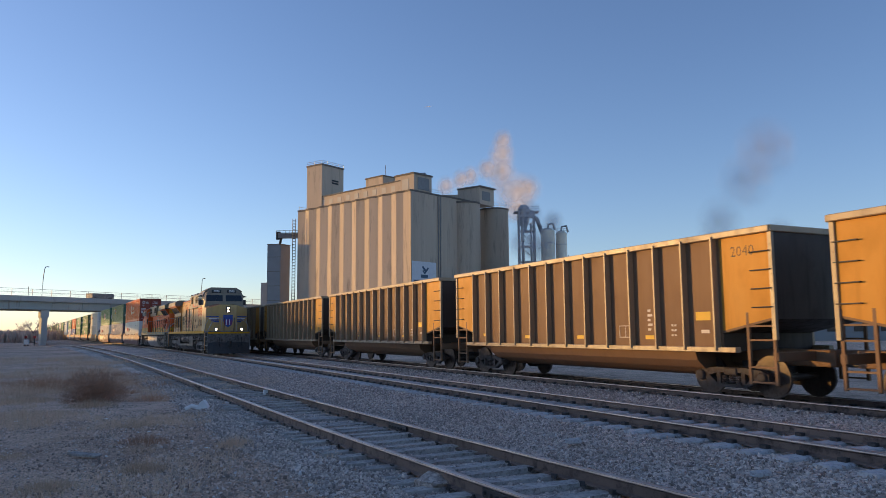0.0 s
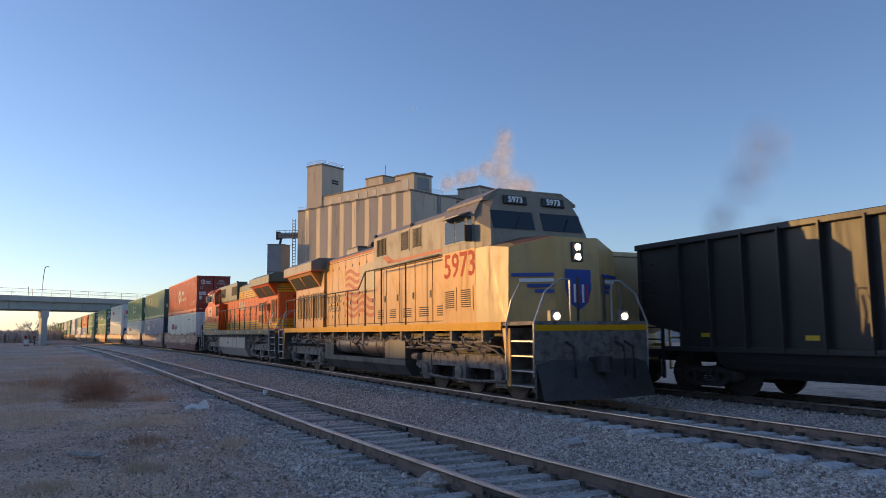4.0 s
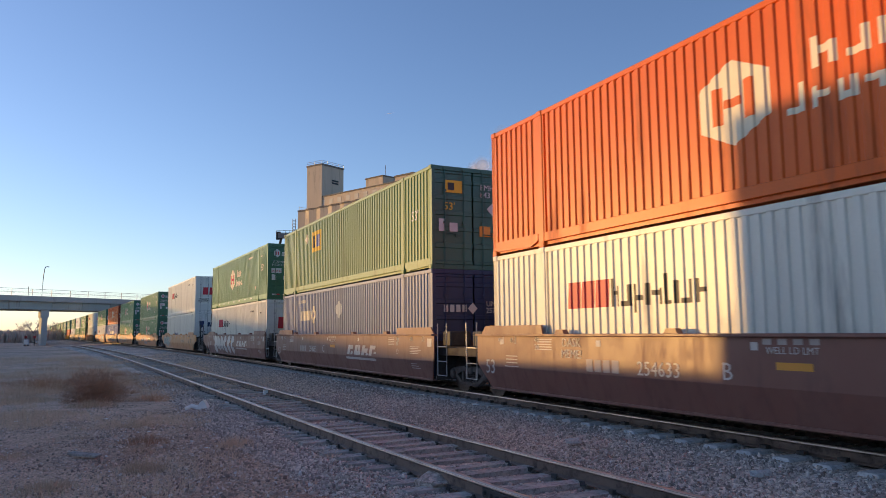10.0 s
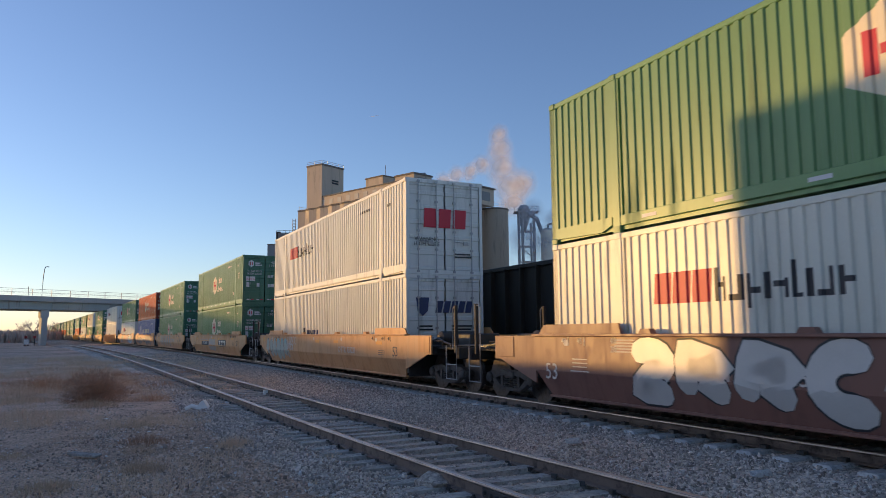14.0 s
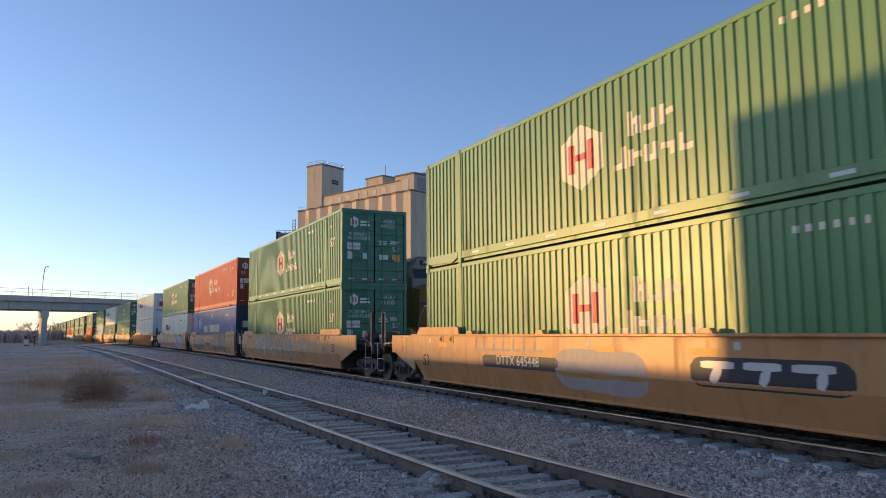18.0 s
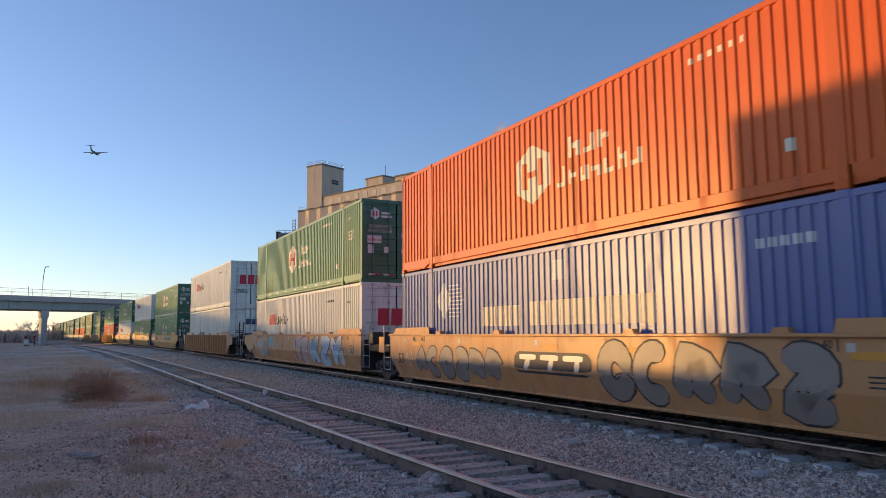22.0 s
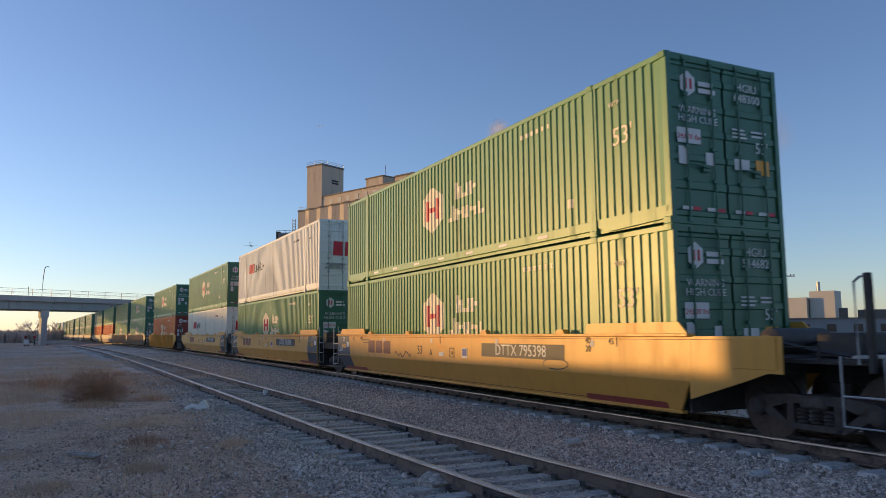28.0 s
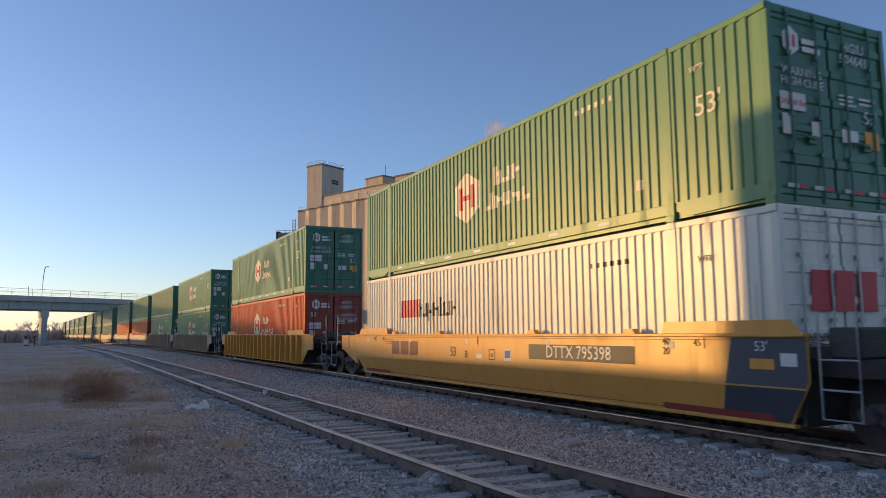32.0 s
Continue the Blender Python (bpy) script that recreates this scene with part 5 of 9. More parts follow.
def locomotive(label, s_front, turned, scheme, number, v=-V_STACK, off=0.0, lit=True):
    """A six-axle road locomotive, its cab at +x, 22.3 m long."""
    c = thing("locomotive", label, "locomotive", group="locomotives")
    body, roof, low = {"yellow": (ARMOUR, ARMOUR_GREY, ARMOUR_GREY), "orange": (LOCO_ORANGE, LOCO_OLIVE, LOCO_OLIVE)}[scheme]
    yel = scheme == "yellow"
    # the pusher's paint is darkened for its place in the container train's shade
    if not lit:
        body, roof = ARMOUR_SHADED, ARMOUR_SHADED_GREY
    sides = (-1, 1)
    # frame and walkways
    part("underframe", Shape().box(-10.7, 10.7, -0.8, 0.8, 1.05, 1.5, 0.02), UNDER, c)
    part("walkway", Shape().box(-10.75, 10.75, -1.50, 1.50, 1.66, 1.74), UNDER, c)
    for sd in sides:
        plate("sill", c, sd, -9.6, 9.5, 1.56 if yel else 1.48, 1.745, 1.49, LOCO_YELLOW if yel else LOCO_OLIVE, 0.04)
        if not yel:
            for x in (-8.0, -5.2, -2.4, 0.4, 3.2, 6.0):
                plate("reflector", c, sd, x, x + 0.45, 1.56, 1.67, 1.532, LOCO_YELLOW, 0.006)
        for i in range(34):
            x = -8.9 + i * 0.53
            if abs(x) < 8.6 and i % 3 == 0:
                part("sill_bracket", Shape().box(x - 0.05, x + 0.05, *sorted((sd * 1.2, sd * 1.5)), 1.3, 1.56), UNDER, c)
    # pipes and cables hung under the walkway
    for sd in sides:
        for k in range(4):
            pts = [(x, sd * (1.32 + 0.05 * (k % 2)), 1.38 - 0.09 * k + random.uniform(-0.03, 0.03)) for x in np.linspace(-8.8, 8.8, 23)]
            part("pipe", Shape().tube(pts, 0.028 + 0.008 * (k % 2), 5), UNDER, c)
        for k in range(12):
            x = random.uniform(-8.6, 8.3)
            part("hose", Shape().tube([(x, sd * 1.35, 1.42), (x + 0.12, sd * 1.42, 1.2), (x + 0.45, sd * 1.42, 1.12), (x + 0.7, sd * 1.36, 1.36)], 0.03, 5), STEEL_DARK, c)
        for k in range(15):
            x = -4.4 + k * 0.6
            part("cable_loop", Shape().tube([(x, sd * 1.44, 1.43), (x + 0.1, sd * 1.46, 1.37), (x + 0.3, sd * 1.47, 1.33 - 0.03 * (k % 3)), (x + 0.5, sd * 1.46, 1.37), (x + 0.6, sd * 1.44, 1.43)], 0.024, 5), CABLE, c)
        for k in range(7):
            x = random.choice((-1, 1)) * random.uniform(4.6, 8.6)
            part("sand_pipe", Shape().tube([(x, sd * 1.40, 1.40), (x + 0.15, sd * 1.44, 1.22), (x + 0.75, sd * 1.44, 1.16 + random.uniform(-0.06, 0.06)), (x + 1.0, sd * 1.38, 0.95)], 0.022, 5), CABLE, c)
        for x in (-8.2, -5.3, 5.2, 8.0):
            part("motor_duct", Shape().box(x - 0.3, x + 0.3, *sorted((sd * 0.7, sd * 1.25)), 1.02, 1.42, 0.04), UNDER, c)
        for x in (-6.6, 6.6):
            part("damper", Shape().lathe([(-0.28, 0.11), (0.28, 0.11)], (x, sd * 1.34, 1.16), "x", 10), TANK, c)
    loco_truck(c, -6.95)
    loco_truck(c, 6.95)
    # fuel tank and air reservoirs
    tk = Shape()
    if yel:
        tk.prism([(-1.42, 0.74), (-1.42, 0.58), (-1.2, 0.28), (1.2, 0.28), (1.42, 0.58), (1.42, 0.74)], -3.75, 3.95, "x")
        part("tank_top", Shape().prism([(-0.72, 0.74), (-0.72, 1.34), (0.72, 1.34), (0.72, 0.74)], -3.75, 3.95, "x"), TANK, c)
        for sd in sides:
            part("tank_cheek", Shape().box(-3.75, -2.7, *sorted((sd * 0.7, sd * 1.42)), 0.742, 1.34, 0.015), TANK, c)
            part("tank_cheek", Shape().box(2.35, 3.95, *sorted((sd * 0.7, sd * 1.42)), 0.742, 1.34, 0.015), TANK, c)
    else:
        tk.prism([(-1.46, 1.32), (-1.46, 0.72), (-1.22, 0.26), (1.22, 0.26), (1.46, 0.72), (1.46, 1.32)], -3.9, 3.8, "x")
    part("fuel_tank", tk, TANK if yel else mat("silver_grey_tank", (0.38, 0.345, 0.30), 0.45, 0.2, 0.12, 0.8, 30, 0.001, (0.2, 0.165, 0.13), 0.3, streak=True), c)
    if not yel:
        for sd in sides:
            part("tank_step", Shape().tube([(0.6, sd * 1.47, 1.0), (0.62, sd * 1.53, 0.96), (0.95, sd * 1.53, 0.96), (0.97, sd * 1.47, 1.0)], 0.015, 5), STEEL_DARK, c)
            plate("tank_strap", c, sd, -1.62, -1.55, 0.75, 1.31, 1.462, STEEL_DARK, 0.012)
    else:
        for sd in sides:
            for x in (-1.42, 1.08):
                res = Shape().lathe([(-1.14, 0.14), (-1.09, 0.26), (-0.96, 0.33), (0.96, 0.33), (1.09, 0.26), (1.14, 0.14)], (x, sd * 1.10, 1.14), "x", 22)
                rv = part("air_reservoir", res, mat("dusty_reservoir_paint", (0.17, 0.14, 0.11), 0.5, 0.1, 0.15, 0.8, 30, 0.001, (0.08, 0.065, 0.05), 0.4), c, smooth=True)
                for u in (-0.6, 0.6):
                    part("strap", Shape().lathe([(-0.03, 0.342), (0.03, 0.342)], (x + u, sd * 1.10, 1.14), "x", 22), STEEL_DARK, rv)
    # hood
    hw = 0.98
    zt = 4.48
    part("hood", Shape().prism([(-hw, 1.74), (-hw, zt - 0.12), (-hw + 0.2, zt), (hw - 0.2, zt), (hw, zt - 0.12), (hw, 1.74)], -5.1, 6.3, "x"), body, c)
    zr = 4.37 if yel else 4.03
    part("hood_roof", Shape().prism([(-hw - 0.010, zr), (-hw - 0.010, max(zt - 0.12, zr + 0.004)), (-hw + 0.2, zt + 0.010), (hw - 0.2, zt + 0.010), (hw + 0.010, max(zt - 0.12, zr + 0.004)), (hw + 0.010, zr)], -5.09, 6.29, "x"), roof, c)
    # doors along the hood
    for sd in sides:
        x = -4.95
        k = 0
        zd = 4.22 if yel else 3.56
        plate("door_seam", c, sd, -4.97, 6.12, 1.82, 3.60, hw, GRILLE, 0.004)
        if yel:
            plate("door_seam", c, sd, -4.97, 0.4, 3.60, zd + 0.02, hw, GRILLE, 0.004)
        while x < -0.2:
            d = plate("hood_door", c, sd, x, x + 0.735, 1.84, zd, hw + 0.004, body, 0.016)
            for z in (2.1, 2.9, zd - 0.3):
                plate("hinge", d, sd, x + 0.02, x + 0.07, z, z + 0.1, hw + 0.018, STEEL_DARK, 0.012)
            plate("latch", d, sd, x + 0.6, x + 0.66, 2.55, 2.68, hw + 0.018, STEEL_DARK, 0.02)
            x += 0.76
            k += 1
        if not yel:
            # narrow upper doors within the yellow band
            for u in range(8):
                plate("upper_door_seam", c, sd, -4.96 + 0.76 * u, -4.94 + 0.76 * u, 3.56, 4.03, hw + 0.022, GRILLE, 0.005)
        # equipment doors behind the cab
        for x, w, z0, z1 in ((0.45, 1.0, 1.84, 3.56), (1.5, 1.0, 1.84, 3.56), (2.55, 1.15, 1.84, 3.56), (3.75, 1.15, 1.84, 3.56), (4.95, 1.15, 1.84, 3.56)):
            d = plate("equipment_door", c, sd, x, x + w, z0, z1, hw + 0.004, body, 0.018)
            plate("latch", d, sd, x + w - 0.14, x + w - 0.06, 2.5, 2.7, hw + 0.02, STEEL_DARK, 0.02)
            for k in range(5):
                plate("vent_slot", d, sd, x + 0.25, x + w - 0.25, 1.98 + k * 0.06, 2.01 + k * 0.06, hw + 0.02, GRILLE, 0.006)
        # blower house grilles high up behind the cab
        xb = 0.62 if yel else 0.2
        bh = Shape().prism([(sd * 0.5, 3.62), (sd * (hw + 0.14), 3.62), (sd * (hw + 0.14), 4.64), (sd * (hw - 0.02), 4.80 if yel else 4.72), (sd * 0.5, 4.80 if yel else 4.72)], xb, 6.4, "x")
        part("blower_house", bh, roof, c)
        for x, w in ((0.94, 0.81), (2.98, 0.55), (3.85, 0.57)) if yel else ((0.32, 1.44), (3.9, 0.62), (4.72, 0.62)):
            plate("grille_frame", c, sd, x - 0.06, x + w + 0.06, 3.94 if yel else 3.84, 4.60 if yel else 4.50, hw + 0.14, roof, 0.012)
            g = part("grille", Shape().box(x, x + w, *sorted((sd * (hw + 0.152), sd * (hw + 0.160))), 4.0 if yel else 3.9, 4.55 if yel else 4.45), GRILLE, c)
            for k in range(7):
                u = x + 0.05 + k * (w - 0.1) / 6
                part("grille_bar", Shape().box(u - 0.010, u + 0.010, *sorted((sd * (hw + 0.160), sd * (hw + 0.172))), 4.02 if yel else 3.92, 4.53 if yel else 4.43), GRILLE if w > 0.7 else roof, g)
        if yel:
            plate("stripe", c, sd, -5.05, 0.6, 4.285, 4.36, hw + 0.012, FADED_RED, 0.006)
            plate("stripe", c, sd, 1.9, 6.3, 3.70, 3.775, hw + 0.142, FADED_RED, 0.006)
            part("stripe", Shape().prism([(0.66, 4.285), (1.0, 4.36), (2.3, 3.775), (1.95, 3.70)], *sorted((sd * (hw + 0.142), sd * (hw + 0.148)))), FADED_RED, c)
        else:
            bd = plate("stripe", c, sd, -5.05, 4.2, 3.59, 4.03, hw + 0.018, LOCO_YELLOW, 0.004)
            for z in (3.68, 3.79, 3.90):
                plate("thin_stripe", bd, sd, -5.05, 4.2, z, z + 0.025, hw + 0.024, BLACK, 0.003)
            bd = plate("stripe", c, sd, -5.05, 4.2, 1.80, 2.26, hw + 0.022, LOCO_YELLOW, 0.004)
            for z in (1.90, 2.02, 2.14):
                plate("thin_stripe", bd, sd, -5.05, 4.2, z, z + 0.025, hw + 0.026, BLACK, 0.003)
    # exhaust, horn, roof details
    ex0, ex1 = (-3.83, -2.43) if yel else (-4.25, -3.35)
    st = part("exhaust_hood", Shape().prism([(ex0, zt), (ex0 + 0.05, zt + 0.24), (ex1 - 0.2, zt + 0.26), (ex1, zt)], -0.55, 0.55), ARMOUR_GREY if yel else STEEL_DARK, c)
    part("exhaust_rim", Shape().box(ex0 + 0.1, ex1 - 0.25, -0.5, 0.5, zt + 0.26, zt + 0.33, 0.02), STEEL_DARK, st)
    hn = part("air_horn", Shape().box(-2.1, -1.4, -0.3, 0.3, zt, zt + 0.10), STEEL_DARK, c)
    for x, y in ((-1.95, -0.28), (-1.7, 0.0), (-1.5, 0.26)):
        part("trumpet", Shape().lathe([(-0.35, 0.05), (0.1, 0.07), (0.3, 0.13)], (x + 0.1, y, zt + 0.24), "x", 10), STEEL_DARK, hn)
    for x, sd2 in ((xb + 0.1, -1), (3.7, -1), (xb + 0.1, 1), (3.7, 1)):
        part("marker_lamp", Shape().lathe([(-0.07, 0.05), (0.0, 0.075), (0.07, 0.05)], (x, sd2 * (hw + 0.1), 4.70), "x", 10), STEEL_DARK, c)
    # radiator section with its overhanging wings and rounded rear corners
    def rear_outline(grow=0.0):
        r, w, xe = 0.42, 1.08 + grow, -9.65 - grow
        out = [(-5.05, -w), (-5.05, w)]
        for k in range(7):
            a = math.pi / 2 * k / 6
            out.append((xe + r - r * math.sin(a), w - r + r * math.cos(a)))
        for k in range(7):
            a = math.pi / 2 * k / 6
            out.append((xe + r - r * math.cos(a), -w + r - r * math.sin(a)))
        return out
    part("radiator_house", Shape().prism(rear_outline(), 1.74, 4.1, "z"), body, c, smooth=True)
    under = Shape().prism([(-1.06, 3.38), (-1.52, 4.03), (-1.52, 4.10), (1.52, 4.10), (1.52, 4.03), (1.06, 3.38)], -9.3, -5.5, "x")
    part("wing_underside", under, body, c)
    part("wing_lip", Shape().prism([(-1.585, 4.02), (-1.585, 4.075), (1.585, 4.075), (1.585, 4.02)], -9.65, -5.2, "x"), FADED_RED if yel else roof, c)
    part("radiator_wing", Shape().prism([(-1.58, 4.075), (-1.58, 4.40), (-1.25, 4.56), (1.25, 4.56), (1.58, 4.40), (1.58, 4.075)], -9.65, -5.2, "x"), roof, c)
    part("wing_tail", Shape().prism([(-9.65, -1.58), (-9.65, 1.58), (-10.2, 0.95), (-10.2, -0.95)], 4.075, 4.45, "z"), roof, c)
    part("roof_grab", Shape().tube([(-9.2, -0.35, 4.56), (-9.2, -0.35, 4.68), (-9.2, 0.35, 4.68), (-9.2, 0.35, 4.56)], 0.02, 5), STEEL_DARK, c)
    for sd in sides:
        for x0, x1 in ((-9.1, -7.5), (-7.4, -5.7)):
            g = Shape().add([(x0, sd * 1.115, 3.43), (x1, sd * 1.115, 3.43), (x1 - 0.1, sd * 1.45, 3.90), (x0 + 0.1, sd * 1.45, 3.90),
                             (x0, sd * 1.085, 3.45), (x1, sd * 1.085, 3.45), (x1 - 0.1, sd * 1.42, 3.92), (x0 + 0.1, sd * 1.42, 3.92)],
                            [(0, 1, 2, 3), (4, 7, 6, 5), (0, 4, 5, 1), (1, 5, 6, 2), (2, 6, 7, 3), (3, 7, 4, 0)])
            part("radiator_grille", g, GRILLE, c)
        # tall louvred openings in their frames
        if yel:
            spots = [(-8.85 + 0.5 * k, 0.26, 2.14, 3.14) for k in range(8)]
        else:
            spots = [(-9.25, 0.26, 2.1, 3.2), (-8.75, 0.26, 2.1, 3.2), (-7.35, 0.30, 2.1, 3.2), (-6.75, 0.46, 2.72, 3.15), (-6.12, 0.46, 2.72, 3.15), (-6.75, 0.46, 2.12, 2.52), (-6.12, 0.46, 2.12, 2.52), (-8.2, 0.60, 2.02, 2.34)]
        for x, w, z0, z1 in spots:
            g = plate("radiator_louvre", c, sd, x, x + w, z0, z1, 1.08, GRILLE, 0.012)
            for u0, u1, v0, v1 in ((x - 0.05, x, z0 - 0.05, z1 + 0.05), (x + w, x + w + 0.05, z0 - 0.05, z1 + 0.05), (x, x + w, z0 - 0.05, z0), (x, x + w, z1, z1 + 0.05)):
                plate("louvre_frame", g, sd, u0, u1, v0, v1, 1.08, body, 0.03)
            if yel:
                plate("latch", g, sd, x + w + 0.09, x + w + 0.16, 3.0, 3.1, 1.08, STEEL_DARK, 0.02)
                plate("latch", g, sd, x + w + 0.09, x + w + 0.16, 2.05, 2.15, 1.08, STEEL_DARK, 0.02)
        if not yel:
            d = plate("radiator_door", c, sd, -8.28, -7.52, 1.95, 3.3, 1.08, body, 0.014)
            part("brake_wheel", Shape().lathe([(-0.03, 0.22), (0.03, 0.22), (0.03, 0.17), (-0.03, 0.17)], (-7.9, sd * 1.13, 2.85), "y", 16), LOCO_RED, d)
            part("wheel_hub", Shape().lathe([(-0.03, 0.06), (0.04, 0.04)], (-7.9, sd * 1.13, 2.85), "y", 10), LOCO_RED, d)
    if not yel:
        # the bands run round the end
        for z0, z1 in ((3.59, 3.98), (1.80, 2.26)):
            bd = part("stripe", Shape().prism(rear_outline(0.005), z0, z1, "z"), LOCO_YELLOW, c, smooth=True)
            for q in (0.22, 0.5, 0.78):
                z = z0 + (z1 - z0) * q
                part("thin_stripe", Shape().prism(rear_outline(0.008), z, z + 0.024, "z"), BLACK, bd, smooth=True)
    hl = part("rear_headlight", Shape().box(-10.3, -10.2, -0.16, 0.16, 4.06, 4.5, 0.02), STEEL_DARK, c)
    for z in (4.17, 4.38):
        part("lens", Shape().lathe([(-0.02, 0.08), (0.0, 0.08)], (-10.31, 0, z), "x", 14), GALV, hl)
    # cab
    rz = 0.0 if yel else 0.3
    zc = 4.72 - rz
    xr = 6.82 if yel else 5.9
    zm = 3.30 if yel else 2.0
    cab = part("cab", Shape().prism([(-1.5, 1.44), (-1.5, zm), (1.5, zm), (1.5, 1.44)], xr, 8.55, "x"), body, c, at=pose(-0.25, 0, 0.22))
    part("cab_upper", Shape().prism([(-1.5, zm), (-1.5, 4.14 - rz * 0.2), (-1.32, 4.47 - rz), (-0.9, zc), (0.9, zc), (1.32, 4.47 - rz), (1.5, 4.14 - rz * 0.2), (1.5, zm)], xr, 8.55, "x"), roof if yel else body, cab)
    # slanted front of the cab over the nose
    q = rz * 0.75
    za, zb = 4.22 - q, 4.64 - rz
    fr = Shape().add([(8.55, -1.49, 3.1), (8.55, 1.49, 3.1), (9.2, -1.42, 3.1), (9.2, 1.42, 3.1), (8.55, -1.49, 3.95 - rz * 0.2), (8.55, 1.49, 3.95 - rz * 0.2),
                      (9.08, -1.36, 3.68 - q * 0.6), (9.08, 1.36, 3.68 - q * 0.6), (8.88, -1.26, za), (8.88, 1.26, za), (8.55, -1.31, 4.42 - rz), (8.55, 1.31, 4.42 - rz),
                      (8.80, -0.98, zb), (8.80, 0.98, zb), (8.55, -0.89, 4.71 - rz), (8.55, 0.89, 4.71 - rz)],
                     [(2, 3, 7, 6), (6, 7, 9, 8), (8, 9, 13, 12), (12, 13, 15, 14), (0, 2, 6, 4), (4, 6, 8, 10), (10, 8, 12, 14), (1, 5, 7, 3), (5, 11, 9, 7), (11, 15, 13, 9)])
    part("cab_front", fr, ARMOUR_GREY if yel else LOCO_ORANGE, cab)
    part("cab_roof", Shape().prism([(-1.36, 4.43 - rz), (-1.35, 4.50 - rz), (-0.92, zc + 0.03), (0.92, zc + 0.03), (1.35, 4.50 - rz), (1.36, 4.43 - rz)], xr - 0.02, 8.7, "x"), roof if yel else LOCO_ORANGE, cab)
    for y0, y1 in ((-1.28, -0.12), (0.12, 1.28)):
        z0, z1 = 3.72 - q * 0.6, za - 0.05
        w = Shape().add([(9.085, y0, z0), (9.085, y1, z0), (8.915, y1, z1), (8.915, y0, z1), (9.06, y0, z0), (9.06, y1, z0), (8.89, y1, z1), (8.89, y0, z1)],
                        [(0, 1, 2, 3), (7, 6, 5, 4), (0, 4, 5, 1), (1, 5, 6, 2), (2, 6, 7, 3), (3, 7, 4, 0)])
        part("windshield", w, GLASS, cab)
        part("windshield_wiper", Shape().tube([(9.1, (y0 + y1) / 2, z0), (8.99, (y0 + y1) / 2 + 0.22, z1 - 0.1)], 0.012, 4), BLACK, cab)
        yc = math.copysign(0.55, y0 + y1)
        tilt = math.degrees(math.atan2(0.08, zb - za))
        part("number_board", Shape().box(-0.34, 0.34, -0.115, 0.115, 0.0, 0.05, 0.03), BLACK, cab, at=pose(8.84, yc, (za + zb) / 2 + 0.02, 90 - tilt, 0, 90))
        letters(number, 0.15, WHITE, "lettering", cab, at=pose(8.84, yc, (za + zb) / 2 + 0.02, 90 - tilt, 0, 90) @ pose(0, 0, 0.053), bold=0.006)
    for sd in sides:
        for x0, x1, z0, z1 in ((7.02, 7.55, 3.52, 4.08), (7.6, 8.1, 3.52, 4.08), (8.22, 8.45, 3.52, 4.08)) if yel else ((6.71, 6.99, 3.50, 4.02), (7.10, 7.44, 3.50, 3.93), (7.49, 7.75, 3.50, 3.93), (8.17, 8.44, 3.50, 4.05)):
            fm = part("side_window_frame", Shape().box(x0 - 0.04, x1 + 0.04, *sorted((sd * 1.49, sd * 1.52)), z0 - 0.04, z1 + 0.04), GREY_PAINT if yel else PALE_FRAME, cab)
            part("side_window", Shape().box(x0, x1, *sorted((sd * 1.515, sd * 1.528)), z0, z1), GLASS, fm)
        zv = 4.18 - rz * 0.25
        if yel:
            part("sun_visor", Shape().prism([(sd * 1.49, zv), (sd * 1.80, zv - 0.10), (sd * 1.80, zv - 0.07), (sd * 1.49, zv + 0.03)], 6.95, 8.3, "x"), roof, cab)
        else:
            part("sun_visor", Shape().prism([(sd * 1.38, zv + 0.16), (sd * 1.68, zv - 0.06), (sd * 1.68, zv - 0.03), (sd * 1.40, zv + 0.20)], 6.85, 8.1, "x"), body, cab)
            part("wind_deflector", Shape().box(7.82, 7.85, *sorted((sd * 1.50, sd * 1.74)), 3.48, 3.92, 0.006), PALE_FRAME, cab)
            plate("faded_patch", cab, sd, 6.87, 8.58, 2.49, 3.18, 1.503, FADED_ORANGE, 0.003, "bleached pink patch of old lettering")
            for x0, x1 in ((6.46, 8.55),):
                plate("panel_seam", cab, sd, x0, x1, 2.425, 2.445, 1.501, BLACK, 0.004)
            for x in (6.42, 6.66, 7.1, 7.6, 8.2):
                plate("bolt", cab, sd, x, x + 0.03, 2.32, 2.35, 1.501, BLACK, 0.01)
            for k in range(4):
                plate("louvre", cab, sd, 6.28, 6.44, 2.42 + k * 0.06, 2.44 + k * 0.06, 1.501, BLACK, 0.006)
            part("nose_patch", Shape().prism([(9.6, 3.15), (9.14, 3.1), (9.0, 2.95), (8.66, 2.93), (8.68, 2.49), (9.2, 2.55), (9.27, 2.44), (9.53, 2.44), (9.6, 2.7)], *sorted((sd * 1.45, sd * 1.478))), FADED_ORANGE, c, "bleached pink patch where an emblem was")
            part("corner_rail", Shape().box(9.93, 9.99, *sorted((sd * 1.36, sd * 1.44)), 1.66, 2.70, 0.01), LOCO_YELLOW, c)
            part("hose_box", Shape().box(9.95, 10.22, *sorted((sd * 1.30, sd * 1.46)), 1.66, 2.10, 0.02), LOCO_YELLOW, c)
            plate("reflector", c, sd, 9.07, 9.53, 1.70, 1.80, 1.53, LOCO_YELLOW, 0.006)
            plate("faded_patch", c, sd, 7.3, 7.75, 1.62, 1.72, 1.53, FADED_RED, 0.004)
        if not yel:
            part("rear_cab_window", Shape().box(6.07, 6.36, *sorted((sd * 1.50, sd * 1.512)), 3.35, 3.98, 0.004), GLASS, cab)
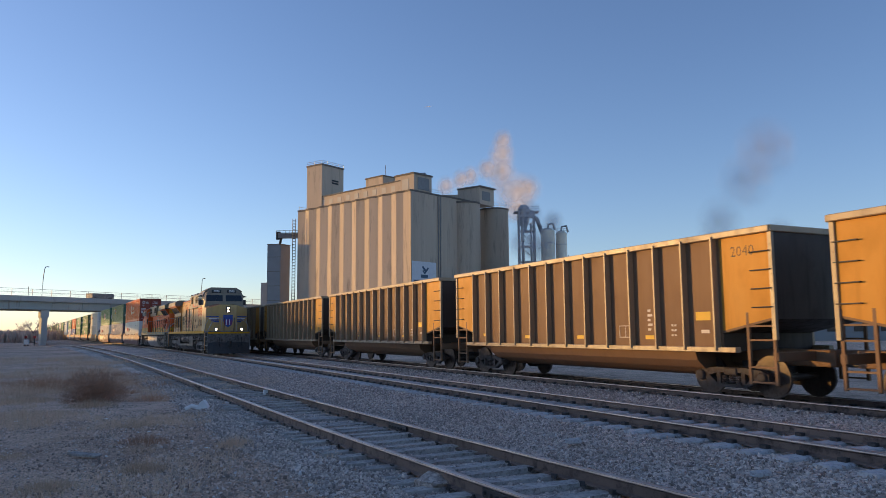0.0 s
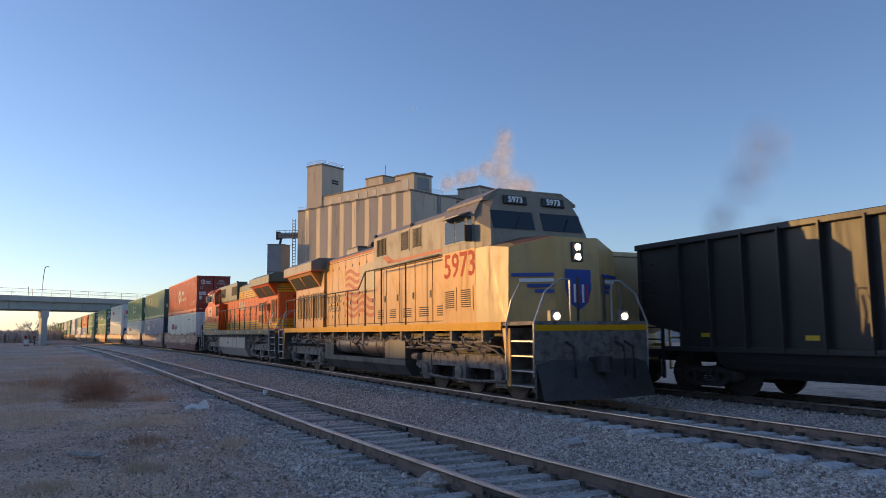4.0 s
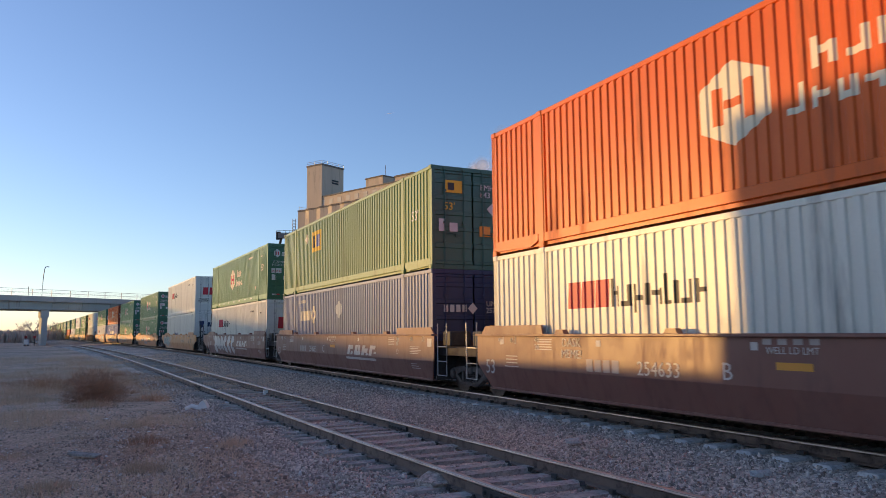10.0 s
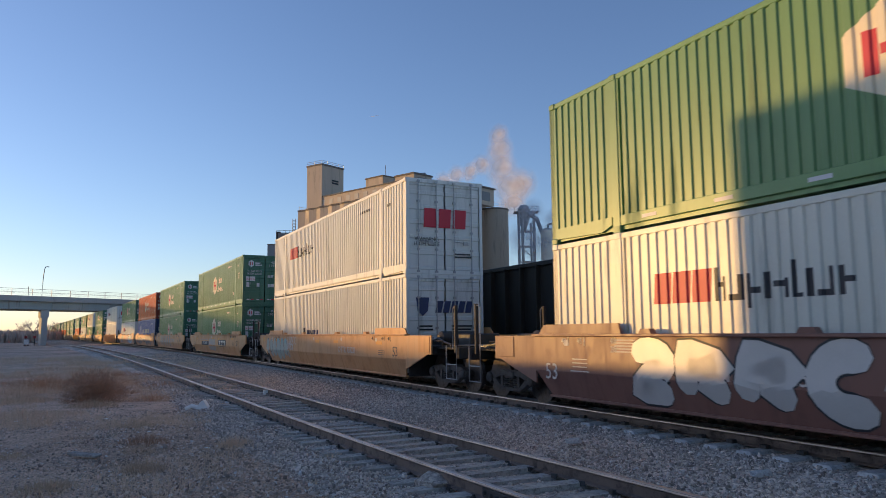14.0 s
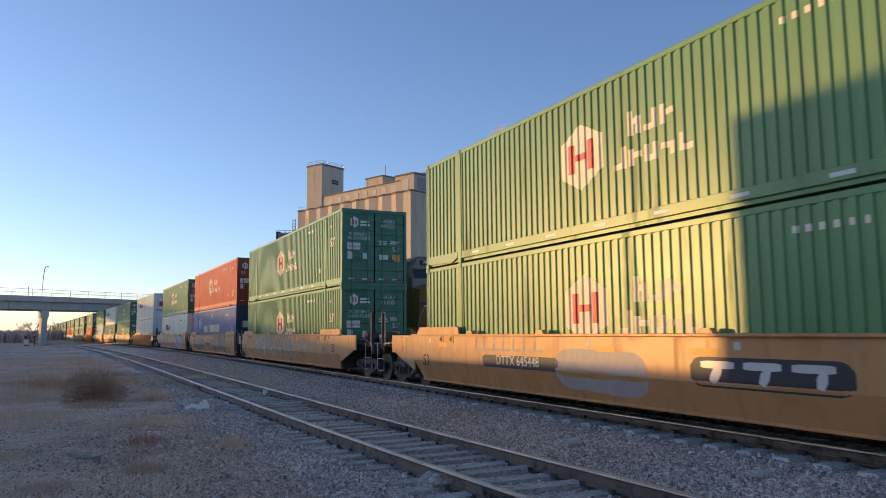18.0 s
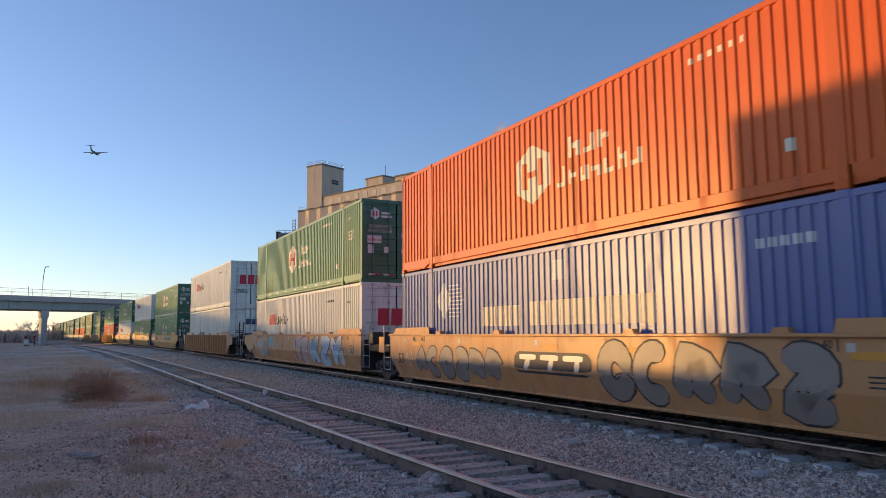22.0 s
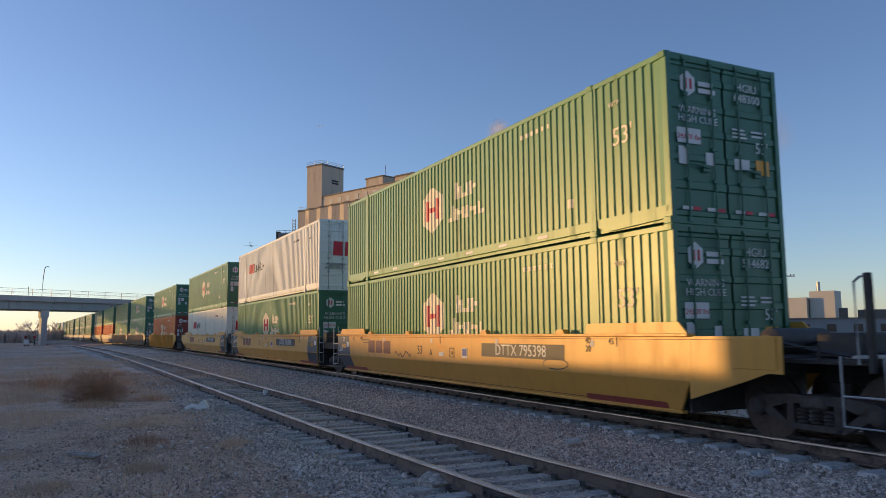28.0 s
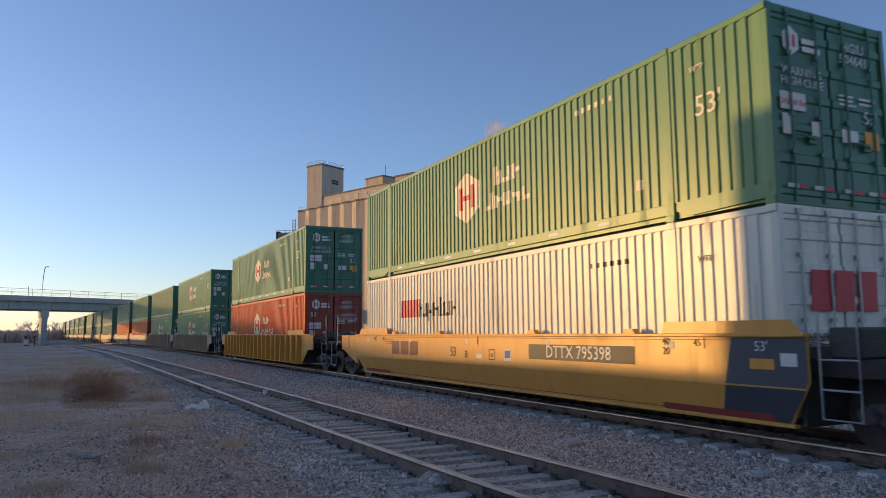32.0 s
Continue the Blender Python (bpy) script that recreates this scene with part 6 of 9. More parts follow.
        part("mirror", Shape().box(8.43, 8.46, *sorted((sd * 1.52, sd * 1.72)), 3.45, 3.85), STEEL_DARK, cab)
        letters(number, 0.62 if yel else 0.24, LOCO_RED if yel else BLACK, "lettering", cab, at=side_pose(sd, 7.75 if yel else 7.5, 2.92 if yel else 2.85, 1.503 if yel else 1.509), bold=0.012)
        for x0, x1 in ((6.9, 7.6), (7.75, 8.45)) if yel else ():
            lv = plate("louvre_panel", cab, sd, x0, x1, 1.82, 2.42, 1.5, body, 0.014)
            for k in range(9):
                plate("louvre", lv, sd, x0 + 0.12, x1 - 0.12, 1.9 + k * 0.05, 1.925 + k * 0.05, 1.514, GRILLE if yel else LOCO_RED, 0.014)
        if not yel:
            # yellow band with thin lines, a grey-olive skirt below, and the full-width cabinet behind the cab
            band = plate("stripe", cab, sd, 4.25, 10.0, 1.66, 2.06, 1.515, LOCO_YELLOW, 0.004)
            for z in (1.75, 1.86, 1.97):
                plate("thin_stripe", band, sd, 4.25, 10.0, z, z + 0.025, 1.519, BLACK, 0.003)
            plate("skirt", cab, sd, 4.25, 10.0, 1.24, 1.66, 1.515, LOCO_OLIVE, 0.012)
            gl = plate("intake_grille", cab, sd, 4.35, 5.25, 2.45, 3.12, 1.505, LOCO_RED, 0.01)
            for k in range(12):
                plate("grille_bar", gl, sd, 4.39 + k * 0.07, 4.415 + k * 0.07, 2.47, 3.10, 1.515, GRILLE, 0.02)
            for x0, x1 in ((4.4, 5.3), (5.4, 6.3)):
                plate("cabinet_door", cab, sd, x0, x1, 2.10, 2.36, 1.503, body, 0.014)
            plate("reflector", cab, sd, 5.0, 5.4, 1.42, 1.54, 1.528, LOCO_YELLOW, 0.004)
    if not yel:
        part("equipment_cabinet", Shape().box(4.25, 5.92, -1.5, 1.5, 1.44, 3.25, 0.02), body, cab)
    if yel:
        for sd in sides:
            for k, (x0, x1) in enumerate(((8.75, 9.15), (9.2, 9.6))):
                plate("patch", cab, sd, x0, x1, 1.95, 2.3 + 0.08 * k, 1.445, mat("pale_patch_paint", (0.72, 0.46, 0.14), 0.4), 0.006)
    # nose
    zn = 3.6 if yel else 3.42
    ns = Shape().add([(8.25, -1.5, 1.66), (8.25, 1.5, 1.66), (9.75, -1.5, 1.66), (9.75, 1.5, 1.66), (10.3, -0.6, 1.66), (10.3, 0.6, 1.66),
                      (8.85, -1.45, 3.5), (8.85, 1.45, 3.5), (9.75, -1.45, zn - (0.22 if yel else 0.12)), (9.75, 1.45, zn - (0.22 if yel else 0.12)), (10.25, -0.6, zn), (10.25, 0.6, zn), (8.85, -0.6, 3.72), (8.85, 0.6, 3.72), (8.25, -1.49, 3.5), (8.25, 1.49, 3.5)],
                     [(0, 2, 8, 6, 14), (2, 4, 10, 8), (4, 5, 11, 10), (5, 3, 9, 11), (3, 1, 15, 7, 9), (6, 8, 10, 12), (7, 13, 11, 9), (12, 10, 11, 13), (0, 1, 3, 5, 4, 2)])
    # greyer than the body: dirt, and the shade on the nose put into the colour
    nose = part("nose", ns, body if not (yel and lit) else loco_paint("shaded_grimy_yellow_nose_paint", (0.56, 0.34, 0.11), (0.50, 0.36, 0.20), (0.28, 0.21, 0.14), 0.8, 0.6, 0.34), c)
    if yel:
        red_top = mat("rust_red_nose_top", (0.22, 0.10, 0.06), 0.6, 0, 0.15, 1, 30)
        part("anti_glare_panel", Shape().add([(8.84, -1.4, 3.515), (9.72, -1.4, 3.4), (10.2, -0.58, 3.62), (8.86, -0.58, 3.735)], [(0, 1, 2, 3)]).add([(8.84, 1.4, 3.515), (9.72, 1.4, 3.4), (10.2, 0.58, 3.62), (8.86, 0.58, 3.735)], [(3, 2, 1, 0)]), red_top, nose)
    hl = part("headlight", Shape().box(10.2, 10.3, -0.16, 0.16, zn - 0.55, zn - 0.1, 0.02), STEEL_DARK, nose)
    for z in (zn - 0.44, zn - 0.22):
        part("lamp_lens", Shape().lathe([(0, 0.075), (0.02, 0.075)], (10.3, 0, z), "x", 14), LAMP if yel and lit else GALV, hl)
    if yel:
        # emblem on the nose as plain winged shield shapes
        shield = Shape().prism([(-0.34, 2.88), (0.34, 2.88), (0.34, 2.45), (0.25, 2.15), (0.0, 1.98), (-0.25, 2.15), (-0.34, 2.45)], 10.285, 10.30, "x")
        em = part("nose_emblem", shield, BLUE, nose, "blue winged shield emblem")
        for k in range(5):
            y = -0.22 + k * 0.11
            part("emblem_bar", Shape().box(10.3, 10.305, y - 0.025, y + 0.025, 2.15, 2.55), RED if k % 2 == 0 else WHITE, em)
        for sd in sides:
            for k in range(4):
                L0 = 0.62 - 0.12 * k
                z = 2.72 - k * 0.12
                a = Vector((10.285, sd * 0.62, z))
                b = Vector((9.77, sd * 1.47, z))
                d = (b - a)
                q0, q1 = a + d * 0.02, a + d * (0.95 - 0.17 * k)
                o = Vector((0.02, sd * 0.012, 0))
                part("emblem_wing", Shape().add([q0 + o, q1 + o, q1 + o + Vector((0, 0, 0.075)), q0 + o + Vector((0, 0, 0.075))], [(0, 1, 2, 3)]), BLUE if k != 1 else WHITE, em)
    else:
        part("nose_band", Shape().box(10.3, 10.31, -0.58, 0.58, 1.7, 2.0), LOCO_YELLOW, nose)
        for sd in sides:
            part("nose_emblem", Shape().prism([(9.1, 2.0), (9.6, 2.05), (9.6, 2.45), (9.1, 2.5)], *sorted((sd * 1.487, sd * 1.495))), LOCO_YELLOW, nose)
            part("nose_emblem", Shape().prism([(9.15, 2.1), (9.5, 2.12), (9.5, 2.38), (9.15, 2.42)], *sorted((sd * 1.495, sd * 1.50))), LOCO_RED, nose)
    # ends: pilot, plow, steps, coupler, ditch lights, rails
    for q in (1, -1):
        ex = 10.75
        part("pilot_plate", Shape().box(*sorted((q * 10.68, q * ex)), -1.5, 1.5, 0.85, 1.66, 0.015), low if not yel else UNDER, c)
        part("end_stripe", Shape().box(*sorted((q * ex, q * (ex + 0.012))), -1.5, 1.5, 1.54, 1.66), LOCO_YELLOW, c)
        plow = Shape().add([(q * 10.7, -1.45, 0.95), (q * 10.7, 1.45, 0.95), (q * 11.0, -1.45, 0.14), (q * 11.0, 1.45, 0.14), (q * 11.28, 0, 0.14), (q * 10.9, 0, 0.9)],
                           [(0, 2, 4, 5), (1, 5, 4, 3)])
        plow.box(*sorted((q * 10.68, q * 10.74)), -1.45, 1.45, 0.16, 0.95)
        part("snow_plow", plow, STEEL_DARK, c)
        part("coupler", Shape().box(*sorted((q * 10.7, q * 11.2)), -0.13, 0.13, 0.7, 0.98, 0.03).lathe([(-0.16, 0.17), (0.16, 0.17)], (q * 11.1, 0, 0.84), "z", 12), STEEL_DARK, c)
        for y in (-0.7, 0.6, 0.85):
            part("air_hose", Shape().tube([(q * 10.75, y, 1.3), (q * 11.0, y, 1.2), (q * 11.05, y, 0.8), (q * 10.95, y + 0.08, 0.5)], 0.028, 6), BLACK, c)
        for sd in sides:
            st = part("step_well", Shape().box(*sorted((q * 9.75, q * 9.82)), *sorted((sd * 0.95, sd * 1.5)), 0.36, 1.6).box(*sorted((q * 9.8, q * 10.7)), *sorted((sd * 0.95, sd * 1.0)), 0.36, 1.6), UNDER, c)
            part("step_side", Shape().prism([(q * 9.55, 1.6), (q * 9.85, 1.6), (q * 9.85, 0.36), (q * 9.72, 0.36)], *sorted((sd * 1.49, sd * 1.52))), body if yel else low, st)
            for k in range(4):
                part("step", Shape().box(*sorted((q * 9.85, q * 10.7)), *sorted((sd * 1.05, sd * 1.5)), 0.38 + k * 0.31, 0.41 + k * 0.31), GALV, st)
            part("hand_rail", Shape().tube([(q * 9.72, sd * 1.54, 0.5), (q * 9.75, sd * 1.54, 1.7), (q * 9.9, sd * 1.5, 2.2), (q * 10.0, sd * 1.35, 2.55)], 0.022, 6), GALV, c)
            part("hand_rail", Shape().tube([(q * 10.72, sd * 1.5, 0.6), (q * 10.76, sd * 1.5, 1.7), (q * 10.74, sd * 1.2, 2.35), (q * 10.72, sd * 0.8, 2.62), (q * 10.72, sd * 0.55, 2.62), (q * 10.72, sd * 0.55, 1.66)], 0.022, 6), GALV, c)
            part("end_post", Shape().tube([(q * 10.72, sd * 0.35, 1.66), (q * 10.72, sd * 0.35, 2.68)], 0.03, 6), STEEL_DARK, c)
            if q > 0:
                dl = part("ditch_light", Shape().box(10.55, 10.72, sd * 0.9 - 0.14, sd * 0.9 + 0.14, 1.68, 1.98, 0.03), ARMOUR_GREY, c)
                part("lamp_lens", Shape().lathe([(0, 0.075), (0.02, 0.075)], (10.72, sd * 0.9, 1.84), "x", 16), LAMP if yel and lit else GALV, dl)
    # walkway railings
    for sd in sides:
        y = sd * 1.47
        bar = STEEL_DARK if yel else BLACK
        for x in (-9.4, -8.0, -6.6, -5.2, -3.8, -2.4, -1.0) + (() if yel else (0.4, 1.8, 3.2)):
            part("rail_post", Shape().tube([(x, y, 1.74), (x, y, 2.98)], 0.024, 6), bar, c)
        pts = [(-9.6, y, 2.7), (-9.4, y, 2.98), (0.1, y, 2.98)]
        if yel:
            pts += [(0.75, y, 3.52), (3.0, y, 3.52), (6.3, y, 3.55)]
            for x in (0.75, 2.2, 4.1):
                part("rail_post", Shape().tube([(x, y, 1.74), (x, y, 3.52)], 0.026, 6), bar, c)
        else:
            pts += [(3.9, y, 2.98)]
            for x in (4.1, 5.3):
                part("hand_rail", Shape().tube([(x, y, 1.74 if x < 4.3 else 3.4), (x, y, 4.0), (x - 0.2, sd * 1.2, 4.15), (x - 0.45, sd * 1.12, 4.1)], 0.022, 6), GREY_PAINT, c)
        part("hand_rail", Shape().tube(pts, 0.024, 6), bar, c)
    # markings along the hood
    for sd in sides:
        if yel:
            q = -sd
            letters("BUILDING\nAMERICA", 0.27, mat("brown_lettering", (0.10, 0.06, 0.04), 0.5), "lettering", c, at=side_pose(sd, -3.93, 2.62, hw + 0.024), bold=0.006)
            # a faded waving flag
            for k in range(7):
                fv, ff = [], []
                last = 8 if k < 4 else 15
                for i in range(last):
                    x = -2.6 + i * 0.215
                    wv = 0.11 * math.sin(i * 0.75 + k * 0.3)
                    z0 = 3.62 - k * 0.245 + wv
                    fv += [(x, sd * (hw + 0.026), z0), (x, sd * (hw + 0.026), z0 + 0.13)]
                for i in range(last - 1):
                    ff.append((2 * i, 2 * i + 2, 2 * i + 3, 2 * i + 1))
                part("flag_stripe", Shape().add(fv, ff), FADED_RED, c)
            part("flag_canton", Shape().prism([(-1.0, 2.95), (0.38, 3.05), (0.38, 3.95), (-1.0, 3.85)], *sorted((sd * (hw + 0.022), sd * (hw + 0.026)))), FADED_GREY, c)
        else:
            gr = mat("grey_green_lettering", (0.33, 0.28, 0.19), 0.5)
            for k, x in enumerate((0.05, -0.55, -1.15)):
                xx = x - 0.2
                part("emblem_block", Shape().box(xx - 0.24, xx - 0.1, *sorted((sd * (hw + 0.02), sd * (hw + 0.026))), 2.95, 3.42), gr, c)
                part("emblem_block", Shape().box(xx - 0.1, xx + 0.22, *sorted((sd * (hw + 0.02), sd * (hw + 0.026))), 2.95 + 0.34 * (k == 0), 3.08 + 0.34 * (k == 0)), gr, c)
                part("emblem_block", Shape().box(xx + 0.05, xx + 0.2, *sorted((sd * (hw + 0.02), sd * (hw + 0.026))), 3.09, 3.25), gr, c)
    if not yel:
        letters(number, 0.26, BLACK, "lettering", c, at=pose(-9.665, 0, 3.36, 90, 0, -90))
    MOVERS.append((c, s_front + 11.15, v, off, 0.0, turned))
    return c


locomotive("dusty yellow and grey diesel road locomotive with lit headlights", 45.05, False, "yellow", "5973")
locomotive("bright orange and olive diesel road locomotive coupled long hood first", 67.3, True, "orange", "4461")
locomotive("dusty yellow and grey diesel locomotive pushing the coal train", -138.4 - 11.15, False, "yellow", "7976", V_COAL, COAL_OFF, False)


# ---- markings on boxes and cars ----
CREAM = mat("cream_marking", (0.80, 0.70, 0.50), 0.55, 0, 0.06, 5, 60)
INK = mat("black_marking", (0.03, 0.03, 0.035), 0.55, 0, 0.1, 5, 60)
XRED = mat("bright_red_marking", (0.58, 0.02, 0.045), 0.5, 0, 0.05, 5, 60)
PALE_BLUE = mat("pale_blue_spray", (0.45, 0.58, 0.66), 0.6, 0, 0.12, 2, 30)
TEAL = mat("teal_spray", (0.22, 0.42, 0.42), 0.6, 0, 0.12, 2, 30)
SILVER_SPRAY = mat("silver_spray", (0.60, 0.58, 0.55), 0.5, 0.2, 0.1, 2, 30)
PLACARD = mat("grey_white_placard", (0.62, 0.63, 0.62), 0.5, 0, 0.06, 4, 40)
STICKER = mat("orange_sticker", (0.75, 0.33, 0.04), 0.5, 0, 0.06, 4, 40)
PROFILES = {k: side_profile(k) for k in (False, True)}


def depth_at(x, smooth_side):
    pr = PROFILES[smooth_side]
    for (a, da), (b, db) in zip(pr, pr[1:]):
        if a <= x <= b:
            return da + (db - da) * (x - a) / max(b - a, 1e-6)
    return 0.006


def painted(name, parent, poly, material, smooth_side, label="", lift=0.004):
    """A convex patch of paint in x and z that follows the folds of the near side wall."""
    xs = sorted({p[0] for p in poly} | {x for x, _ in PROFILES[smooth_side] if min(p[0] for p in poly) < x < max(p[0] for p in poly)})
    v, f = [], []
    n = len(poly)
    for x in xs:
        zs = []
        for i in range(n):
            (x0, z0), (x1, z1) = poly[i], poly[(i + 1) % n]
            if min(x0, x1) - 1e-6 <= x <= max(x0, x1) + 1e-6:
                if abs(x1 - x0) < 1e-6:
                    zs += [z0, z1]
                else:
                    zs.append(z0 + (z1 - z0) * (x - x0) / (x1 - x0))
        y = -(CW / 2 - depth_at(x, smooth_side)) - lift
        v += [(x, y, min(zs)), (x, y, max(zs))]
    for i in range(len(xs) - 1):
        f.append((2 * i, 2 * i + 2, 2 * i + 3, 2 * i + 1))
    return part(name, Shape().add(v, f), material, parent, label)


def rect(x0, x1, z0, z1, skew=0.0):
    return [(x0, z0), (x1, z0), (x1 + skew, z1), (x0 + skew, z1)]


HX = CL / 2


def end_plate(name, c, y0, y1, z0, z1, material, x=0.0, label=""):
    return part(name, Shape().box(HX - 0.004, HX + 0.004 + x, y0, y1, z0, z1), material, c, label)


def bars(c, y0, y1, z0, z1, rows, material):
    """Small print that cannot be read, as bars."""
    h = (z1 - z0) / rows
    for i in range(rows):
        end_plate("small_print", c, y0, y1 - random.uniform(0, 0.25) * (y1 - y0), z0 + i * h + h * 0.25, z0 + i * h + h * 0.75, material)


def hex_emblem(c, ss, x, z, w, h, ground, mark):
    e = painted("emblem", c, [(x - w / 2, z - h / 4), (x, z - h / 2), (x + w / 2, z - h / 4), (x + w / 2, z + h / 4), (x, z + h / 2), (x - w / 2, z + h / 4)], ground, ss)
    for u in (-0.22, 0.22):
        painted("emblem_bar", e, rect(x + u * w - w * 0.07, x + u * w + w * 0.07, z - h * 0.22, z + h * 0.22), mark, ss, lift=0.008)
    painted("emblem_bar", e, rect(x - w * 0.12, x + w * 0.12, z - h * 0.05, z + h * 0.05), mark, ss, lift=0.008)


def stroke_block(c, ss, x, z, w, h, material, kind):
    """One abstract sign of a word mark: stems and bars, no letter."""
    t = min(w * 0.34, 0.11)
    if kind % 3 != 1:
        painted("wording", c, rect(x, x + t, z, z + h), material, ss)
    if kind % 3 != 2:
        painted("wording", c, rect(x + w - t, x + w, z, z + h * (1.0 if kind % 2 else 0.72)), material, ss)
    at = z if kind % 2 else z + h * 0.42
    painted("wording", c, rect(x + t * (kind % 3 != 1), x + w - t * (kind % 3 != 2), at, at + t), material, ss)


def grouped_marks(c, ss, color, number):
    """The look of the green and orange leasing boxes: a hexagon emblem, two lines of lettering as blocks, sizes and notices."""
    orange = color in ("orange", "red")
    main = CREAM
    hex_emblem(c, ss, -0.97, 1.6, 1.3, 1.3, main, PAINTS[color] if orange else XRED)
    if orange:
        for k, (a, b) in enumerate(((0.0, 0.36), (0.5, 0.80), (0.92, 1.22))):
            stroke_block(c, ss, 0.35 + a, 1.66, b - a, 0.42 if k == 0 else 0.34, main, k)
        for k in range(7):
            stroke_block(c, ss, -0.05 + k * 0.37, 1.14, 0.27, 0.40 if k in (0, 5) else 0.28, main, k + 1)
    else:
        for k in range(3):
            stroke_block(c, ss, 0.42 + k * 0.40, 1.66, 0.31, 0.44 if k == 0 else 0.34, main, k)
        for k in range(5):
            stroke_block(c, ss, 0.02 + k * 0.40, 1.12, 0.31, 0.40 if k == 0 else 0.30, main, k + 1)
    letters("53'", 0.34, main, "lettering", c, at=near_side(6.95, -CW / 2 - 0.002, 0.75 if orange else 1.72))
    letters("WTP", 0.1, main, "lettering", c, at=near_side(6.75, -CW / 2 - 0.002, 2.35))
    for k in range(6):
        painted("small_print", c, rect(3.6 + k * 0.2, 3.69 + k * 0.2, 2.44, 2.54), main, ss)
    painted("small_print", c, rect(5.25, 5.42, 0.66, 0.84), main, ss)
    if not orange:
        for k in range(7):
            x = -5.4 + k * 1.6
            part("reflector", Shape().box(x, x + 0.35, -CW / 2 - 0.004, -CW / 2, 0.18, 0.24), PLACARD, c)
    # doors
    y0 = -1.2
    hexp = Shape().prism([(y0 + 0.22, 2.28), (y0 + 0.38, 2.17), (y0 + 0.54, 2.28), (y0 + 0.54, 2.5), (y0 + 0.38, 2.61), (y0 + 0.22, 2.5)], HX - 0.004, HX + 0.004, "x")
    e = part("emblem", hexp, PLACARD, c)
    for u in (0.31, 0.42):
        part("emblem_bar", Shape().box(HX + 0.004, HX + 0.007, y0 + u, y0 + u + 0.05, 2.3, 2.48), DOORS[color] if orange else XRED, e)
    end_plate("wording", c, y0 + 0.62, y0 + 0.95, 2.38, 2.46, PLACARD)
    end_plate("wording", c, y0 + 0.62, y0 + 1.0, 2.26, 2.34, PLACARD)
    side = 1 if orange else 0
    letters("WARNING\nHIGH CUBE", 0.125, PLACARD, "lettering", c, at=front_end(HX + 0.004, (0.62 if orange else -0.62), 1.86))
    if number:
        letters("HGIU\n" + number, 0.155, PLACARD, "lettering", c, at=front_end(HX + 0.004, 0.55, 2.38))
    letters("53'", 0.2, PLACARD, "lettering", c, at=front_end(HX + 0.004, -0.9 if orange else 0.86, 1.95 if orange else 1.42))
    bars(c, 0.16, 0.55, 1.55, 1.75, 3, PLACARD)
    bars(c, 0.62, 1.02, 1.6, 1.75, 2, PLACARD)
    p = end_plate("notice", c, y0 + 0.1, y0 + 0.62, 1.36, 1.62, PLACARD)
    letters("24,000 lbs", 0.09, XRED, "lettering", c, at=front_end(HX + 0.006, y0 + 0.36, 1.47))
    for a, b, z0, z1, mm in ((0.12, 0.34, 1.0, 1.3, PLACARD), (0.72, 0.92, 1.02, 1.24, PLACARD), (1.38, 1.74, 1.0, 1.2, PLACARD), (1.9, 2.22, 0.95, 1.22, STICKER)):
        end_plate("notice", c, y0 + a, y0 + b, z0, z1, mm)
    for a in (0.15, 0.7, 1.35, 1.9):
        end_plate("reflector", c, y0 + a, y0 + a + 0.22, 0.24, 0.30, PLACARD)
        end_plate("reflector", c, y0 + a + 0.24, y0 + a + 0.4, 0.24, 0.30, XRED)


def logistics_marks(c, ss):
    """White boxes with a red and black name, drawn as blocks."""
    z = 1.6 if not ss else 1.75
    x = -5.2
    for k in range(3):
        painted("wording", c, rect(x + k * 0.42, x + 0.36 + k * 0.42, z, z + 0.5, 0.05), XRED, ss)
    widths = (0.2, 0.26, 0.26, 0.1, 0.24, 0.16, 0.1, 0.24, 0.22)
    x += 1.32
    for k, w in enumerate(widths):
        lo = -0.12 if k == 2 else 0.0
        if w > 0.15:
            stroke_block(c, ss, x, z + lo, w, (0.5 if k in (0, 5) else 0.37) - lo, INK, k)
        else:
            painted("wording", c, rect(x, x + w * 0.9, z, z + 0.37), INK, ss)
        x += w + 0.055
    for k in range(6):
        painted("small_print", c, rect(3.9 + k * 0.2, 3.98 + k * 0.2, 2.33, 2.42), INK, ss)
    letters("WTP", 0.1, INK, "lettering", c, at=near_side(6.75, -CW / 2 - 0.002, 2.25))
    y0 = -0.72
    z0 = 1.78 if ss else 1.42
    for k, (a, b) in enumerate(((0.0, 0.42), (0.5, 0.9), (0.98, 1.42))):
        blk = Shape().prism([(y0 + a, z0), (y0 + b, z0), (y0 + b + 0.03, z0 + 0.58), (y0 + a + 0.03, z0 + 0.58)], HX - 0.002, HX + 0.006, "x")
        part("wording", blk, XRED, c)
    letters("WARNING\nHIGH CUBE", 0.12, INK, "lettering", c, at=front_end(HX + 0.006, -0.62, 0.98 if not ss else 1.42))
    if ss:
        letters("53'", 0.2, INK, "lettering", c, at=front_end(HX + 0.006, 0.5, 0.8))
        end_plate("notice", c, -0.55, -0.25, 0.68, 0.92, STICKER)
        bars(c, 0.25, 0.95, 1.3, 1.55, 2, INK)
    else:
        bars(c, 0.3, 0.95, 0.5, 0.68, 2, INK)


def plain_blocks(c, ss, x, z, n, w, h, material, skew=0.0):
    for k in range(n):
        painted("wording", c, rect(x + k * (w + 0.07), x + w + k * (w + 0.07), z, z + h, skew), material, ss)


